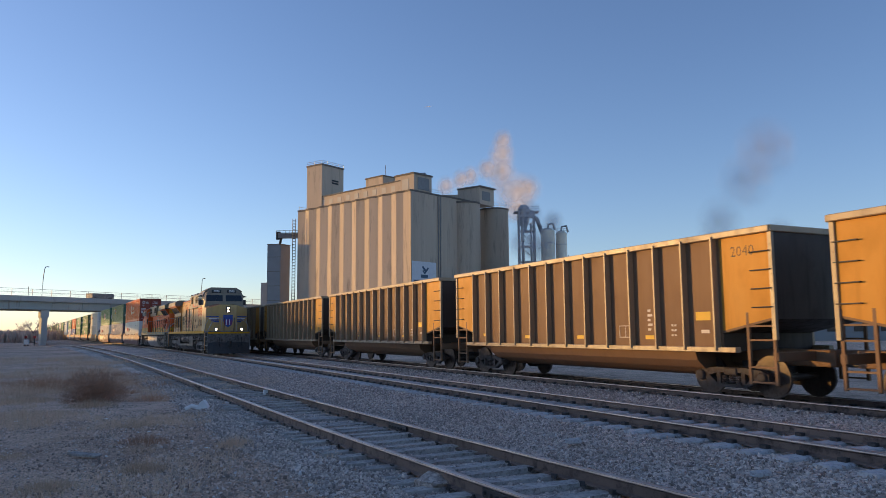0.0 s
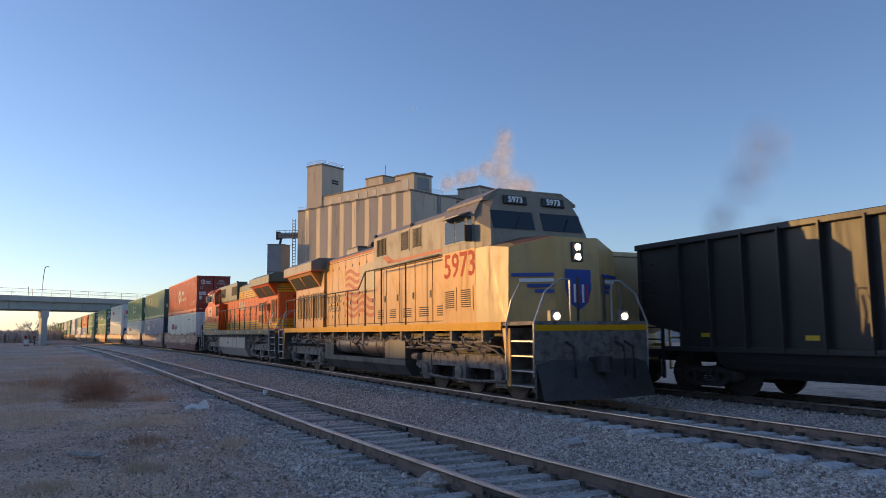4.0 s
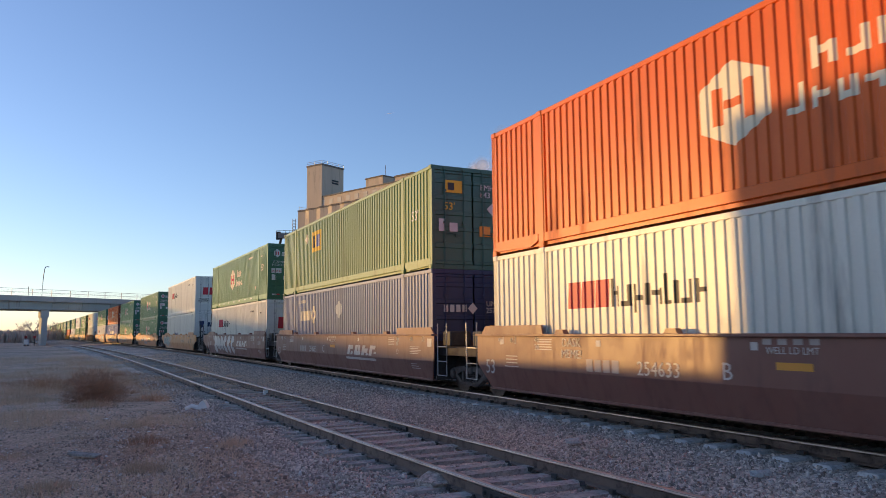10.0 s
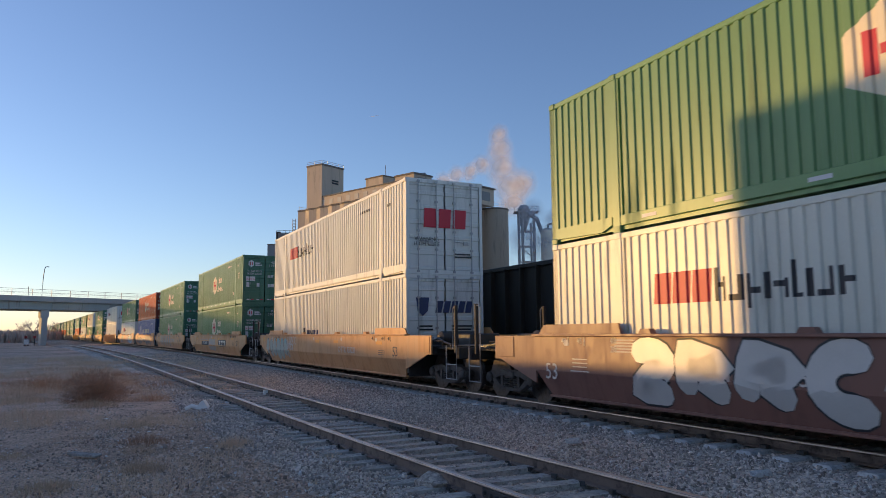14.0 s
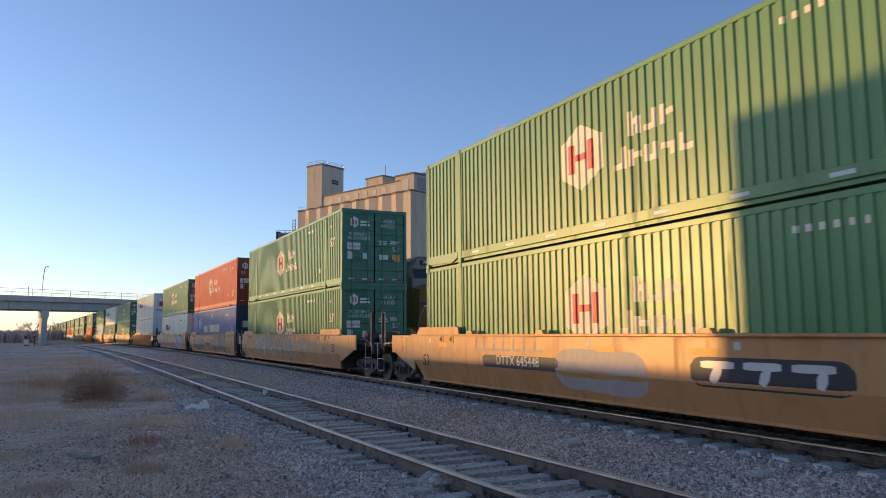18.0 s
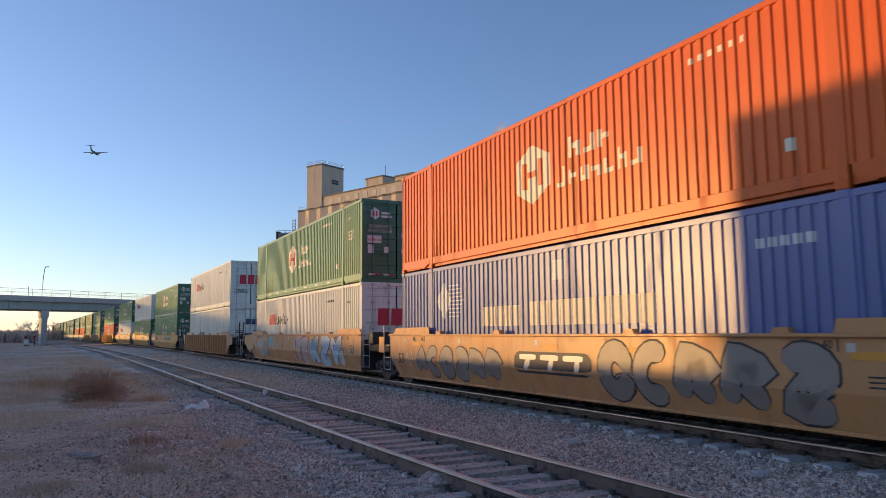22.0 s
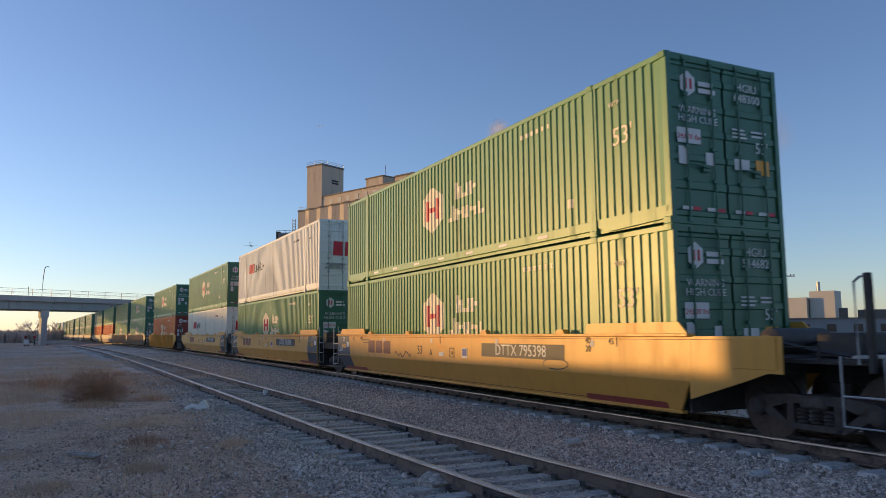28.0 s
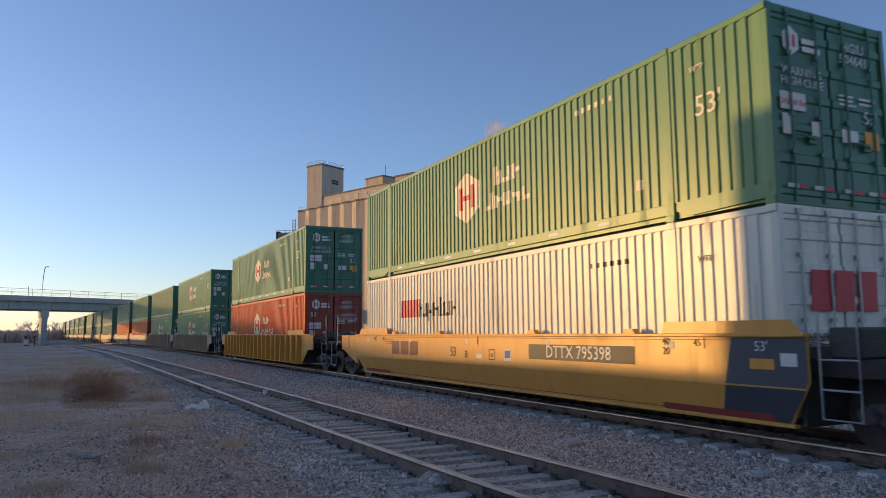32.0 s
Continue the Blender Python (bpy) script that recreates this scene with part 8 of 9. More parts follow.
    fat = ((0.25, 0.30, sunlit_pale, ((0, 0.62), (0.05, 0.38))), (0.35, 0.30, sunlit_pale, ((0, 1.3), (-0.05, 0.85))),
           (1.0, 0.42, sunlit_pale, ((-0.4, 1.22), (0.4, 1.2), (0.05, 1.15), (-0.05, 0.5), (-0.2, 0.45))),
           (1.95, 0.40, sunlit_pale, ((0.4, 1.22), (-0.35, 1.15), (-0.3, 0.82), (0.25, 0.84), (-0.3, 0.8), (-0.35, 0.5), (0.4, 0.46))),
           (3.2, 0.44, PALE_BLUE, ((-0.35, 1.28), (-0.3, 0.45), (-0.25, 0.85), (0.5, 1.28), (-0.1, 0.85), (0.6, 0.45))),
           (4.6, 0.44, PALE_BLUE, ((-0.45, 1.22), (0.45, 1.25), (0.1, 0.9), (-0.45, 0.5), (0.55, 0.46))),
           (5.9, 0.46, PALE_BLUE, ((-0.5, 1.28), (0.0, 0.85), (0.55, 1.28), (0.05, 0.82), (-0.2, 0.4))))
    for k, (x, wd, fill, pts) in enumerate(fat):
        pts = [(x + a, z) for a, z in pts]
        g = sprayed(wells[7], pts, wd + 0.12, wine, 0.005 + 0.0005 * k, "graffiti_outline")
        sprayed(g, pts, wd, fill, 0.010 + 0.0005 * k, "graffiti_stroke", "pale sprayed stroke")
    for x, z in ((3.0, 1.2), (4.75, 0.6), (5.75, 1.0)):
        sprayed(wells[7], arc(x, z, 0.05, 0.09, 0, 360, 10), 0.04, INK, 0.028, "graffiti_outline")
    for x, z, a, b, mm in ((-6.2, 1.0, 0.7, 0.3, "pale_mauve_spray"), (-5.0, 0.8, 0.8, 0.35, "faded_brown_spray"), (-4.0, 1.15, 0.55, 0.22, "teal_spray"), (-5.6, 0.6, 0.9, 0.2, "pale_mauve_spray")):
        spray_patch(wells[7], x, z, a, b, MATS.get(mm) or mat(mm, (0.50, 0.40, 0.38), 0.6, 0, 0.15, 2, 30))
    for k in range(7):
        sprayed(wells[4], [(-4.9 + k * 0.42, 1.38), (-4.95 + k * 0.42, 1.12), (-4.62 + k * 0.42, 1.14)], 0.05, dull, 0.006, "graffiti_tag")
    word(wells[0], "DASK\nMEME!", 0.17, grey_w, -4.85, 1.2, 1.497)
    tri = sprayed(wells[7], [(6.15, 1.1), (6.45, 0.72), (6.65, 0.4)], 0.5, PLACARD, 0.005, "graffiti_patch", "white sprayed wedge")
    sprayed(tri, [(6.25, 0.85), (6.4, 0.55)], 0.26, TEAL, 0.012, "graffiti_stroke")
    scrawl(wells[9], -3.2, -1.9, 0.82, 1.0, INK, 11)
    scrawl(wells[6], -7.4, -6.8, 0.5, 1.2, SILVER_SPRAY, 13)


mark_wells()


def mark_coal():
    cars = [m[0] for m in MOVERS if m[0].name.startswith("coal_gondola")]
    st = mat("faded_white_stencil", (0, 0, 0))
    for i, c in enumerate(cars):
        if not 4 <= i <= 10:
            continue
        for x, z in ((-5.08, 1.36), (-2.3, 1.3), (0.53, 1.3), (3.45, 1.3)):
            part("reflector", Shape().box(x - 0.16, x + 0.16, -1.506, -1.5, z, z + 0.1), YELLOW, c)
        part("reflector", Shape().box(5.05, 5.5, -1.506, -1.5, 1.75, 1.95), YELLOW, c)
        part("notice", Shape().box(5.2, 5.45, -1.506, -1.5, 1.45, 1.53), st, c)
        for z in (1.34, 1.64):
            part("stencil_frame", Shape().box(2.27, 2.77, -1.506, -1.5, z, z + 0.02), st, c)
        for x in (2.27, 2.51, 2.75):
            part("stencil_frame", Shape().box(x, x + 0.02, -1.506, -1.5, 1.36, 1.64), st, c)
        for k in range(5):
            part("small_print", Shape().box(3.4, 3.5 + 0.06 * (k % 2), -1.506, -1.5, 1.52 + k * 0.12, 1.58 + k * 0.12), st, c)
        for x in (4.35, 4.45):
            for z in (1.38, 1.5, 1.62):
                part("small_print", Shape().box(x - 0.12, x - 0.05, -1.506, -1.5, z, z + 0.05), st, c)
        if i in (6, 7):
            letters("1452" if i == 6 else "8642", 0.3, mat("brown_lettering", (0, 0, 0)) if i == 6 else st, "lettering", c, at=near_side(-3.6, -1.506, 2.5))
        if i == 8:
            letters("2040", 0.24, INK, "lettering", c, at=near_side(6.5, -1.506, 3.25))
        # corner ladder rungs
        for q in (-1, 1):
            for z in (2.0, 2.4, 2.8, 3.2):
                part("rung", Shape().tube([(q * 6.75, -1.5, z), (q * 6.75, -1.58, z), (q * 7.25, -1.58, z), (q * 7.25, -1.5, z)], 0.014, 5), STEEL_DARK, c)


mark_coal()


# ---- works and buildings beyond the tracks ----
def works():
    """Process tower, silver bins, tanks and low buildings to the right of the elevator."""
    pale = mat("pale_tower_steel", (0.46, 0.45, 0.46), 0.6, 0.1, 0.12, 1, 20)
    t = thing("process_tower", "open steel process tower with ducts and a cyclone top", "tower", pose(22.0, 190.0, -0.5))
    for x, y in ((-2.0, -1.5), (2.0, -1.5), (-2.0, 1.5), (2.0, 1.5)):
        part("column", Shape().box(x - 0.18, x + 0.18, y - 0.18, y + 0.18, 0, 33), pale, t)
    for z in range(4, 33, 4):
        part("brace", Shape().tube([(-2, -1.5, z), (2, -1.5, z - 3.6)], 0.1, 4), pale, t)
        part("platform", Shape().box(-2.2, 2.2, -1.7, 1.7, z - 0.1, z + 0.1), pale, t)
    part("cyclone", Shape().lathe([(28, 0.5), (31.5, 1.5), (34.0, 1.6), (35.0, 0.9)], (-0.6, 0, 0), "z", 16), pale, t, smooth=True)
    part("platform", Shape().box(-3.2, 3.2, -2, 2, 33.0, 33.25), pale, t)
    part("railing", railing_shape([(-3.2, -2), (3.2, -2)], 33.2, 1.1, 1.0), pale, t)
    part("duct", Shape().tube([(0.5, -1.6, 32.5), (2.6, -1.8, 31.0), (3.8, -1.8, 27.5), (5.6, -1.6, 24.0), (5.8, -1.6, 20)], 0.55, 10), GALV, t, smooth=True)
    part("duct", Shape().tube([(-1.2, -1.8, 31), (-1.2, -1.8, 0)], 0.4, 8), GALV, t, smooth=True)
    part("duct", Shape().tube([(1.0, -1.8, 30), (1.0, -1.8, 0)], 0.3, 8), GALV, t, smooth=True)
    bright = mat("bright_bin_steel", (0.78, 0.72, 0.60), 0.45, 0.15, 0.1, 0.8, 30)
    for x, y, r, h in ((26.7, 184, 1.75, 27.2), (30.6, 187, 1.45, 27.0)):
        b = thing("storage_bin", "tall cream steel storage bin with piping on top", "storage bin", pose(x, y, -0.5))
        part("shell", Shape().lathe([(0, r), (h, r), (h + 0.7, r * 0.5)], (0, 0, 0), "z", 28), bright, b, smooth=True)
        for z in (6, 12, 18, 24):
            part("band", Shape().lathe([(z, r + 0.05), (z + 0.15, r + 0.05)], (0, 0, 0), "z", 28), GALV, b)
        part("pipe", Shape().tube([(0, 0, h), (0.2, 0, h + 1.8), (1.4, 0, h + 2.0), (1.8, 0, h + 0.4)], 0.28, 8), GALV, b)
        part("railing", railing_shape([(-r, -r), (r, -r)], h, 1.1, 0.8), GALV, b)
    # gabled shed, its ridge running towards the tracks
    brown = mat("brown_roof_sheet", (0.46, 0.30, 0.18), 0.7, 0, 0.1, 0.5, 15, 0.002)
    sh = thing("gabled_shed", "brown-roofed gabled shed with a grey end wall", "shed", pose(47.6, 110.0, -0.6, 0, 0, -48))
    part("wall", Shape().prism([(-3.6, 0), (3.6, 0), (3.6, 3.0), (0, 5.4), (-3.6, 3.0)], -46, 0, "x"), SIDING, sh)
    for sg in (-1, 1):
        part("roof", Shape().add([(0.3, 0, 5.52), (-46, 0, 5.52), (-46, sg * 3.9, 2.92), (0.3, sg * 3.9, 2.92), (0.3, 0, 5.40), (-46, 0, 5.40), (-46, sg * 3.9, 2.80), (0.3, sg * 3.9, 2.80)],
                                 [(0, 1, 2, 3), (7, 6, 5, 4), (0, 3, 7, 4), (2, 1, 5, 6), (3, 2, 6, 7), (1, 0, 4, 5)]), brown, sh)
    part("door", Shape().box(0, 0.06, -1.2, 1.2, 0, 2.8), GREY_PAINT, sh)
    low = thing("works_building", "long low grey works building with dark roof boxes", "building", pose(66, 118, -0.6, 0, 0, -10))
    part("wall", Shape().box(-15, 34, 0, 14, 0, 3.6), SIDING, low)
    part("roof", Shape().box(-15.2, 34.2, -0.2, 14.2, 3.6, 3.85), COPING, low)
    for x, w_, h in ((-3.0, 3.0, 1.6), (2.5, 4.5, 1.3), (12.0, 5.0, 1.8)):
        part("roof_box", Shape().box(x, x + w_, 2, 5, 3.85, 3.85 + h, 0.05), COPING, low)
    for k in range(7):
        part("window", Shape().box(-12 + k * 4.0, -10.6 + k * 4.0, -0.05, 0.0, 1.6, 2.8), GLASS, low)
    up = thing("roof_works", "sunlit beige roof plant on the shed", "roof plant", pose(58.5, 122, 3.25, 0, 0, -42))
    part("housing", Shape().box(-4, 2, 0, 5, 0, 3.4), PALE, up)
    part("housing", Shape().box(2.2, 6, 1, 5, 0, 4.4), PALE, up)
    part("vent", Shape().box(-8, -5, 1, 4, 0, 0.9), GALV, up)
    part("stack", Shape().tube([(3.4, 2, 4.3), (3.4, 2, 6.0)], 0.3, 10), GALV, up)
    tank = thing("storage_tank", "broad pale grey storage tank with a low cone roof", "tank", pose(47.8, 162, -0.6))
    part("shell", Shape().lathe([(0, 8.6), (11.2, 8.6)], (0, 0, 0), "z", 48), mat("pale_tank_paint", (0.33, 0.34, 0.34), 0.6, 0, 0.06, 0.4, 15), tank, smooth=True)
    part("roof", Shape().lathe([(11.2, 8.7), (11.35, 8.7), (12.4, 0.3)], (0, 0, 0), "z", 48), GREY_PAINT, tank, smooth=True)
    for a in (-1.9, -1.2, -0.6):
        part("vent_pipe", Shape().tube([(8 * math.cos(a), 8 * math.sin(a), 11), (8 * math.cos(a), 8 * math.sin(a), 12.6)], 0.08, 5), STEEL_DARK, tank)
    part("stair", railing_shape([(-9.4, -2.5), (-14, -1.5)], 7.0, 1.2, 0.8), STEEL_DARK, tank)
    bl = thing("block_building", "grey windowless works building with a lower wing", "building", pose(33.4, 172, -0.6, 0, 0, -6))
    part("wall", Shape().box(-3.6, 3.2, 0, 8, 0, 19.0), mat("blue_grey_siding", (0.27, 0.28, 0.29), 0.7, 0, 0.06, 0.4, 15), bl)
    part("wing", Shape().box(3.2, 8.6, 1, 8, 0, 12.4), GREY_PAINT, bl)
    part("duct", Shape().tube([(-3.8, -0.3, 6), (-3.8, -0.3, 17), (-2, -0.3, 19.4)], 0.35, 8), GALV, bl)
    for x in (-3.6, -1, 1.5, 3.2):
        part("roof_post", Shape().tube([(x, 0, 19), (x, 0, 20)], 0.06, 4), STEEL_DARK, bl)
    for x, y, h in ((52.6, 112, 10.9), (39.5, 150, 12.6)):
        pl = thing("utility_pole", "wooden utility pole with a crossarm and insulators", "utility pole", pose(x, y, -0.6))
        part("pole", Shape().lathe([(0, 0.2), (h, 0.12)], (0, 0, 0), "z", 8), TIE_WOOD, pl)
        part("crossarm", Shape().box(-1.5, 1.5, -0.08, 0.08, h - 0.8, h - 0.65), TIE_WOOD, pl)
        for q in (-1.4, -0.9, 0.9, 1.4):
            part("insulator", Shape().lathe([(h - 0.65, 0.05), (h - 0.55, 0.1), (h - 0.4, 0.05)], (q, 0, 0), "z", 8), STEEL_DARK, pl)
        part("cutout", Shape().box(-2.1, -1.5, -0.1, 0.1, h - 1.1, h - 0.95), STEEL_DARK, pl)


works()


# ---- bare trees and far ground ----
BARK = mat("grey_brown_bark", (0.24, 0.18, 0.145), 0.9, 0, 0.2, 2, 20)
TWIGS = mat("bare_brown_twigs", (0.52, 0.39, 0.32), 0.9, 0, 0.25, 1, 20)


def bare_tree(x, y, h, seed):
    rnd = random.Random(seed)
    t = thing("bare_tree", "leafless brown tree in the far hedgerow", "tree", pose(x, y, -1.2), group="far hedgerow trees")
    trunk, twigs = Shape(), Shape()

    def grow(p, d, ln, r, lev):
        q = p + d * ln
        (trunk if lev < 2 else twigs).tube([p, q], r, 4 if lev < 2 else 3)
        if lev >= 4:
            return
        for k in range(3 if lev < 3 else 4):
            nd = (d + Vector((rnd.uniform(-1, 1), rnd.uniform(-1, 1), rnd.uniform(-0.25, 0.7))) * 0.75).normalized()
            grow(p + d * ln * rnd.uniform(0.55, 1.0), nd, ln * rnd.uniform(0.55, 0.8), max(r * 0.55, 0.035), lev + 1)
    grow(Vector((0, 0, 0)), Vector((rnd.uniform(-0.1, 0.1), rnd.uniform(-0.1, 0.1), 1)).normalized(), h * 0.32, h * 0.022, 0)
    part("trunk", trunk, BARK, t)
    part("crown", twigs, TWIGS, t)


rt = random.Random(5)
for i in range(30):
    d = rt.uniform(300, 420)
    a = radians(rt.uniform(23.5, 36.0))
    bare_tree(-d * math.sin(a), d * math.cos(a), rt.uniform(7.5, 12.0), i)


def hedge():
    rnd = random.Random(9)
    sh = Shape()
    for i in range(6500):
        d = rnd.uniform(290, 440)
        a = radians(rnd.uniform(21, 38))
        x, y = -d * math.sin(a), d * math.cos(a)
        h = rnd.uniform(2.4, 5.4)
        w = rnd.uniform(0.4, 1.1)
        z = -1.5
        for k in range(4):
            q = rnd.uniform(0, 3.14)
            sh.add([(x + w * math.cos(q), y + w * math.sin(q), z), (x - w * math.cos(q), y - w * math.sin(q), z), (x + rnd.uniform(-w, w), y + rnd.uniform(-w, w), z + h)], [(0, 1, 2)])
    ob = part("far_thicket", sh, TWIGS)
    tagged(ob, "brown leafless thicket beyond the overpass", "thicket", kind="stuff")


hedge()


# ---- steam from the works ----
def steam_material(name, color, alpha):
    """Thin vapour: dense in the middle of a puff, fading to nothing at its rim."""
    m = bpy.data.materials.new(name)
    m.use_nodes = True
    n, l = m.node_tree.nodes, m.node_tree.links
    n.remove(n["Principled BSDF"])
    di, tl, tr = n.new("ShaderNodeBsdfDiffuse"), n.new("ShaderNodeBsdfTranslucent"), n.new("ShaderNodeBsdfTransparent")
    for q in (di, tl):
        q.inputs["Color"].default_value = (*color, 1)
    lit = n.new("ShaderNodeMixShader")
    lit.inputs[0].default_value = 0.5
    l.new(di.outputs[0], lit.inputs[1])
    l.new(tl.outputs[0], lit.inputs[2])
    mx = n.new("ShaderNodeMixShader")
    co = n.new("ShaderNodeTexCoord")
    mp = n.new("ShaderNodeMapping")
    mp.inputs["Location"].default_value, mp.inputs["Scale"].default_value = (-1, 0, -1), (2, 0, 2)
    l.new(co.outputs["Generated"], mp.inputs[0])
    ln = n.new("ShaderNodeVectorMath")
    ln.operation = "LENGTH"
    l.new(mp.outputs[0], ln.inputs[0])
    fade = n.new("ShaderNodeMapRange")
    fade.interpolation_type = "SMOOTHSTEP"
    fade.inputs[1].default_value, fade.inputs[2].default_value, fade.inputs[3].default_value, fade.inputs[4].default_value = 0.05, 0.92, 1.0, 0.0
    l.new(ln.outputs["Value"], fade.inputs[0])
    ns = n.new("ShaderNodeTexNoise")
    ns.inputs["Scale"].default_value, ns.inputs["Detail"].default_value = 0.32, 5
    l.new(co.outputs["Object"], ns.inputs["Vector"])
    mr = n.new("ShaderNodeMapRange")
    mr.inputs[1].default_value, mr.inputs[2].default_value, mr.inputs[3].default_value, mr.inputs[4].default_value = 0.25, 0.75, 0.35 * alpha, alpha
    l.new(ns.outputs["Fac"], mr.inputs[0])
    mul = n.new("ShaderNodeMath")
    mul.operation = "MULTIPLY"
    l.new(fade.outputs[0], mul.inputs[0])
    l.new(mr.outputs[0], mul.inputs[1])
    l.new(mul.outputs[0], mx.inputs[0])
    l.new(tr.outputs[0], mx.inputs[1])
    l.new(lit.outputs[0], mx.inputs[2])
    l.new(mx.outputs[0], n["Material Output"].inputs[0])
    return m


DRIFTS = []


def plume(label, base, puffs, material, seed, speed):
    """Flattened puffs (x, z, radius) over one place, drifting slowly with the wind."""
    rnd = random.Random(seed)
    p = thing("steam_plume", label, "steam", pose(*base))
    for i, (x, z, r) in enumerate(puffs):
        bm = bmesh.new()
        bmesh.ops.create_icosphere(bm, subdivisions=3, radius=r)
        for v in bm.verts:
            v.co *= 1 + 0.25 * noise.noise(v.co * (1.6 / r) + Vector((seed, i, 0)))
            v.co.y *= 0.4
            v.co.z *= 1.15
        for fc in bm.faces:
            fc.smooth = True
        me = bpy.data.meshes.new("puff")
        bm.to_mesh(me)
        bm.free()
        me.materials.append(material)
        ob = new("puff", me)
        ob.parent = p
        ob.visible_shadow = False
        at = Vector((x, (i % 3 - 1) * r * 0.5, z))
        ob.matrix_basis = Matrix.Translation(at)
        DRIFTS.append((ob, at, Vector((-0.5, 0, 1)).normalized() * speed, rnd.uniform(-3, 3)))


STEAM = steam_material("sunlit_steam", (0.96, 0.88, 0.82), 0.72)
SMOKE = steam_material("bluish_grey_vapour", (0.55, 0.56, 0.62), 0.5)
HAZE = steam_material("thin_grey_vapour", (0.62, 0.60, 0.66), 0.36)
plume("pale pinkish sunlit steam rising from the process tower", (20.0, 202, 33), ((-4.0, 12.5, 5.6), (-1.0, 8.0, 6.6), (3.2, 9.5, 5.4), (-3.4, 18.5, 4.8), (0.5, 3.0, 4.6), (-3.0, 23.5, 3.6)), STEAM, 1, 0.5)
plume("bluish vapour drifting round the foot of the tower", (22.5, 182, 20), ((-2.2, 4.5, 5.6), (2.2, 3.0, 5.6), (5.6, 9.5, 3.8), (-0.6, 10.5, 4.0)), SMOKE, 2, 0.25)
plume("pale wisp of steam drifting off the roof", (8.0, 202, 45.0), ((0, 0.5, 3.2), (-3.4, -0.4, 3.2), (-7.0, -1.4, 3.2), (3.6, 2.4, 3.4)), STEAM, 3, 0.4)
plume("thin grey vapour rising behind the shed", (62.0, 152, 14), ((-4.2, -1.0, 5.2), (-4.0, 5.0, 5.8), (-2.4, 11.5, 6.4), (1.0, 18.5, 7.0), (6.5, 26.0, 7.4)), HAZE, 4, 0.5)
plume("thin grey vapour rising behind the shed", (71.5, 154, 12), ((-1.5, 0.5, 3.6), (-1.2, 5.6, 4.0), (0.2, 11.2, 4.4)), HAZE, 5, 0.4)


# ---- aeroplane and a short vapour trail ----
def aeroplane():
    a = thing("aeroplane", "small dark twin-engined aeroplane with a high tail, climbing away", "aeroplane")
    d = mat("dark_aeroplane_paint", (0.16, 0.17, 0.19), 0.5, 0, 0.05)
    part("fuselage", Shape().lathe([(-6.8, 0.1), (-5.5, 0.45), (-1.0, 0.85), (3.5, 0.85), (5.8, 0.6), (7.0, 0.12)], (0, 0, 0), "x", 14), d, a, smooth=True)
    part("wing", Shape().add([(1.6, 0, -0.45), (1.0, 8.8, 0.35), (0.0, 8.8, 0.35), (-0.9, 0, -0.45), (1.0, -8.8, 0.35), (0.0, -8.8, 0.35), (1.6, 0, -0.25), (1.0, 8.8, 0.42), (0.0, 8.8, 0.42), (-0.9, 0, -0.25), (1.0, -8.8, 0.42), (0.0, -8.8, 0.42)],
                             [(0, 1, 2, 3), (0, 3, 5, 4), (6, 9, 8, 7), (6, 10, 11, 9), (0, 6, 7, 1), (3, 2, 8, 9), (0, 4, 10, 6), (3, 9, 11, 5), (1, 7, 8, 2), (4, 5, 11, 10)]), d, a)
    part("fin", Shape().prism([(-4.2, 0.5), (-6.6, 0.4), (-7.6, 3.1), (-6.4, 3.1)], -0.1, 0.1), d, a)
    part("tailplane", Shape().add([(-6.3, 0, 3.1), (-7.0, 3.4, 3.15), (-7.8, 3.4, 3.15), (-7.8, 0, 3.1), (-7.0, -3.4, 3.15), (-7.8, -3.4, 3.15), (-7.0, 0, 3.25)],
                                  [(0, 1, 2, 3), (0, 3, 5, 4), (6, 1, 0), (6, 2, 1), (6, 3, 2), (6, 5, 3), (6, 4, 5), (6, 0, 4)]), d, a)
    for y in (-2.6, 2.6):
        part("engine", Shape().lathe([(-1.4, 0.2), (-0.6, 0.42), (1.9, 0.42), (2.6, 0.15)], (0.6, y, -0.05), "x", 10), d, a, smooth=True)
    for y in (-2.6, 2.6):
        part("wheel_leg", Shape().box(0.2, 0.5, y - 0.12, y + 0.12, -1.5, -0.3), d, a)
    return a


PLANE = aeroplane()
TRAIL = thing("vapour_trail", "tiny white vapour trail high in the sky", "vapour trail")
part("trail", Shape().lathe([(-28, 0.3), (0, 2.2), (26, 0.8)], (0, 0, 0), "x", 8), steam_material("white_vapour", (1.0, 0.98, 0.96), 0.9), TRAIL, smooth=True)


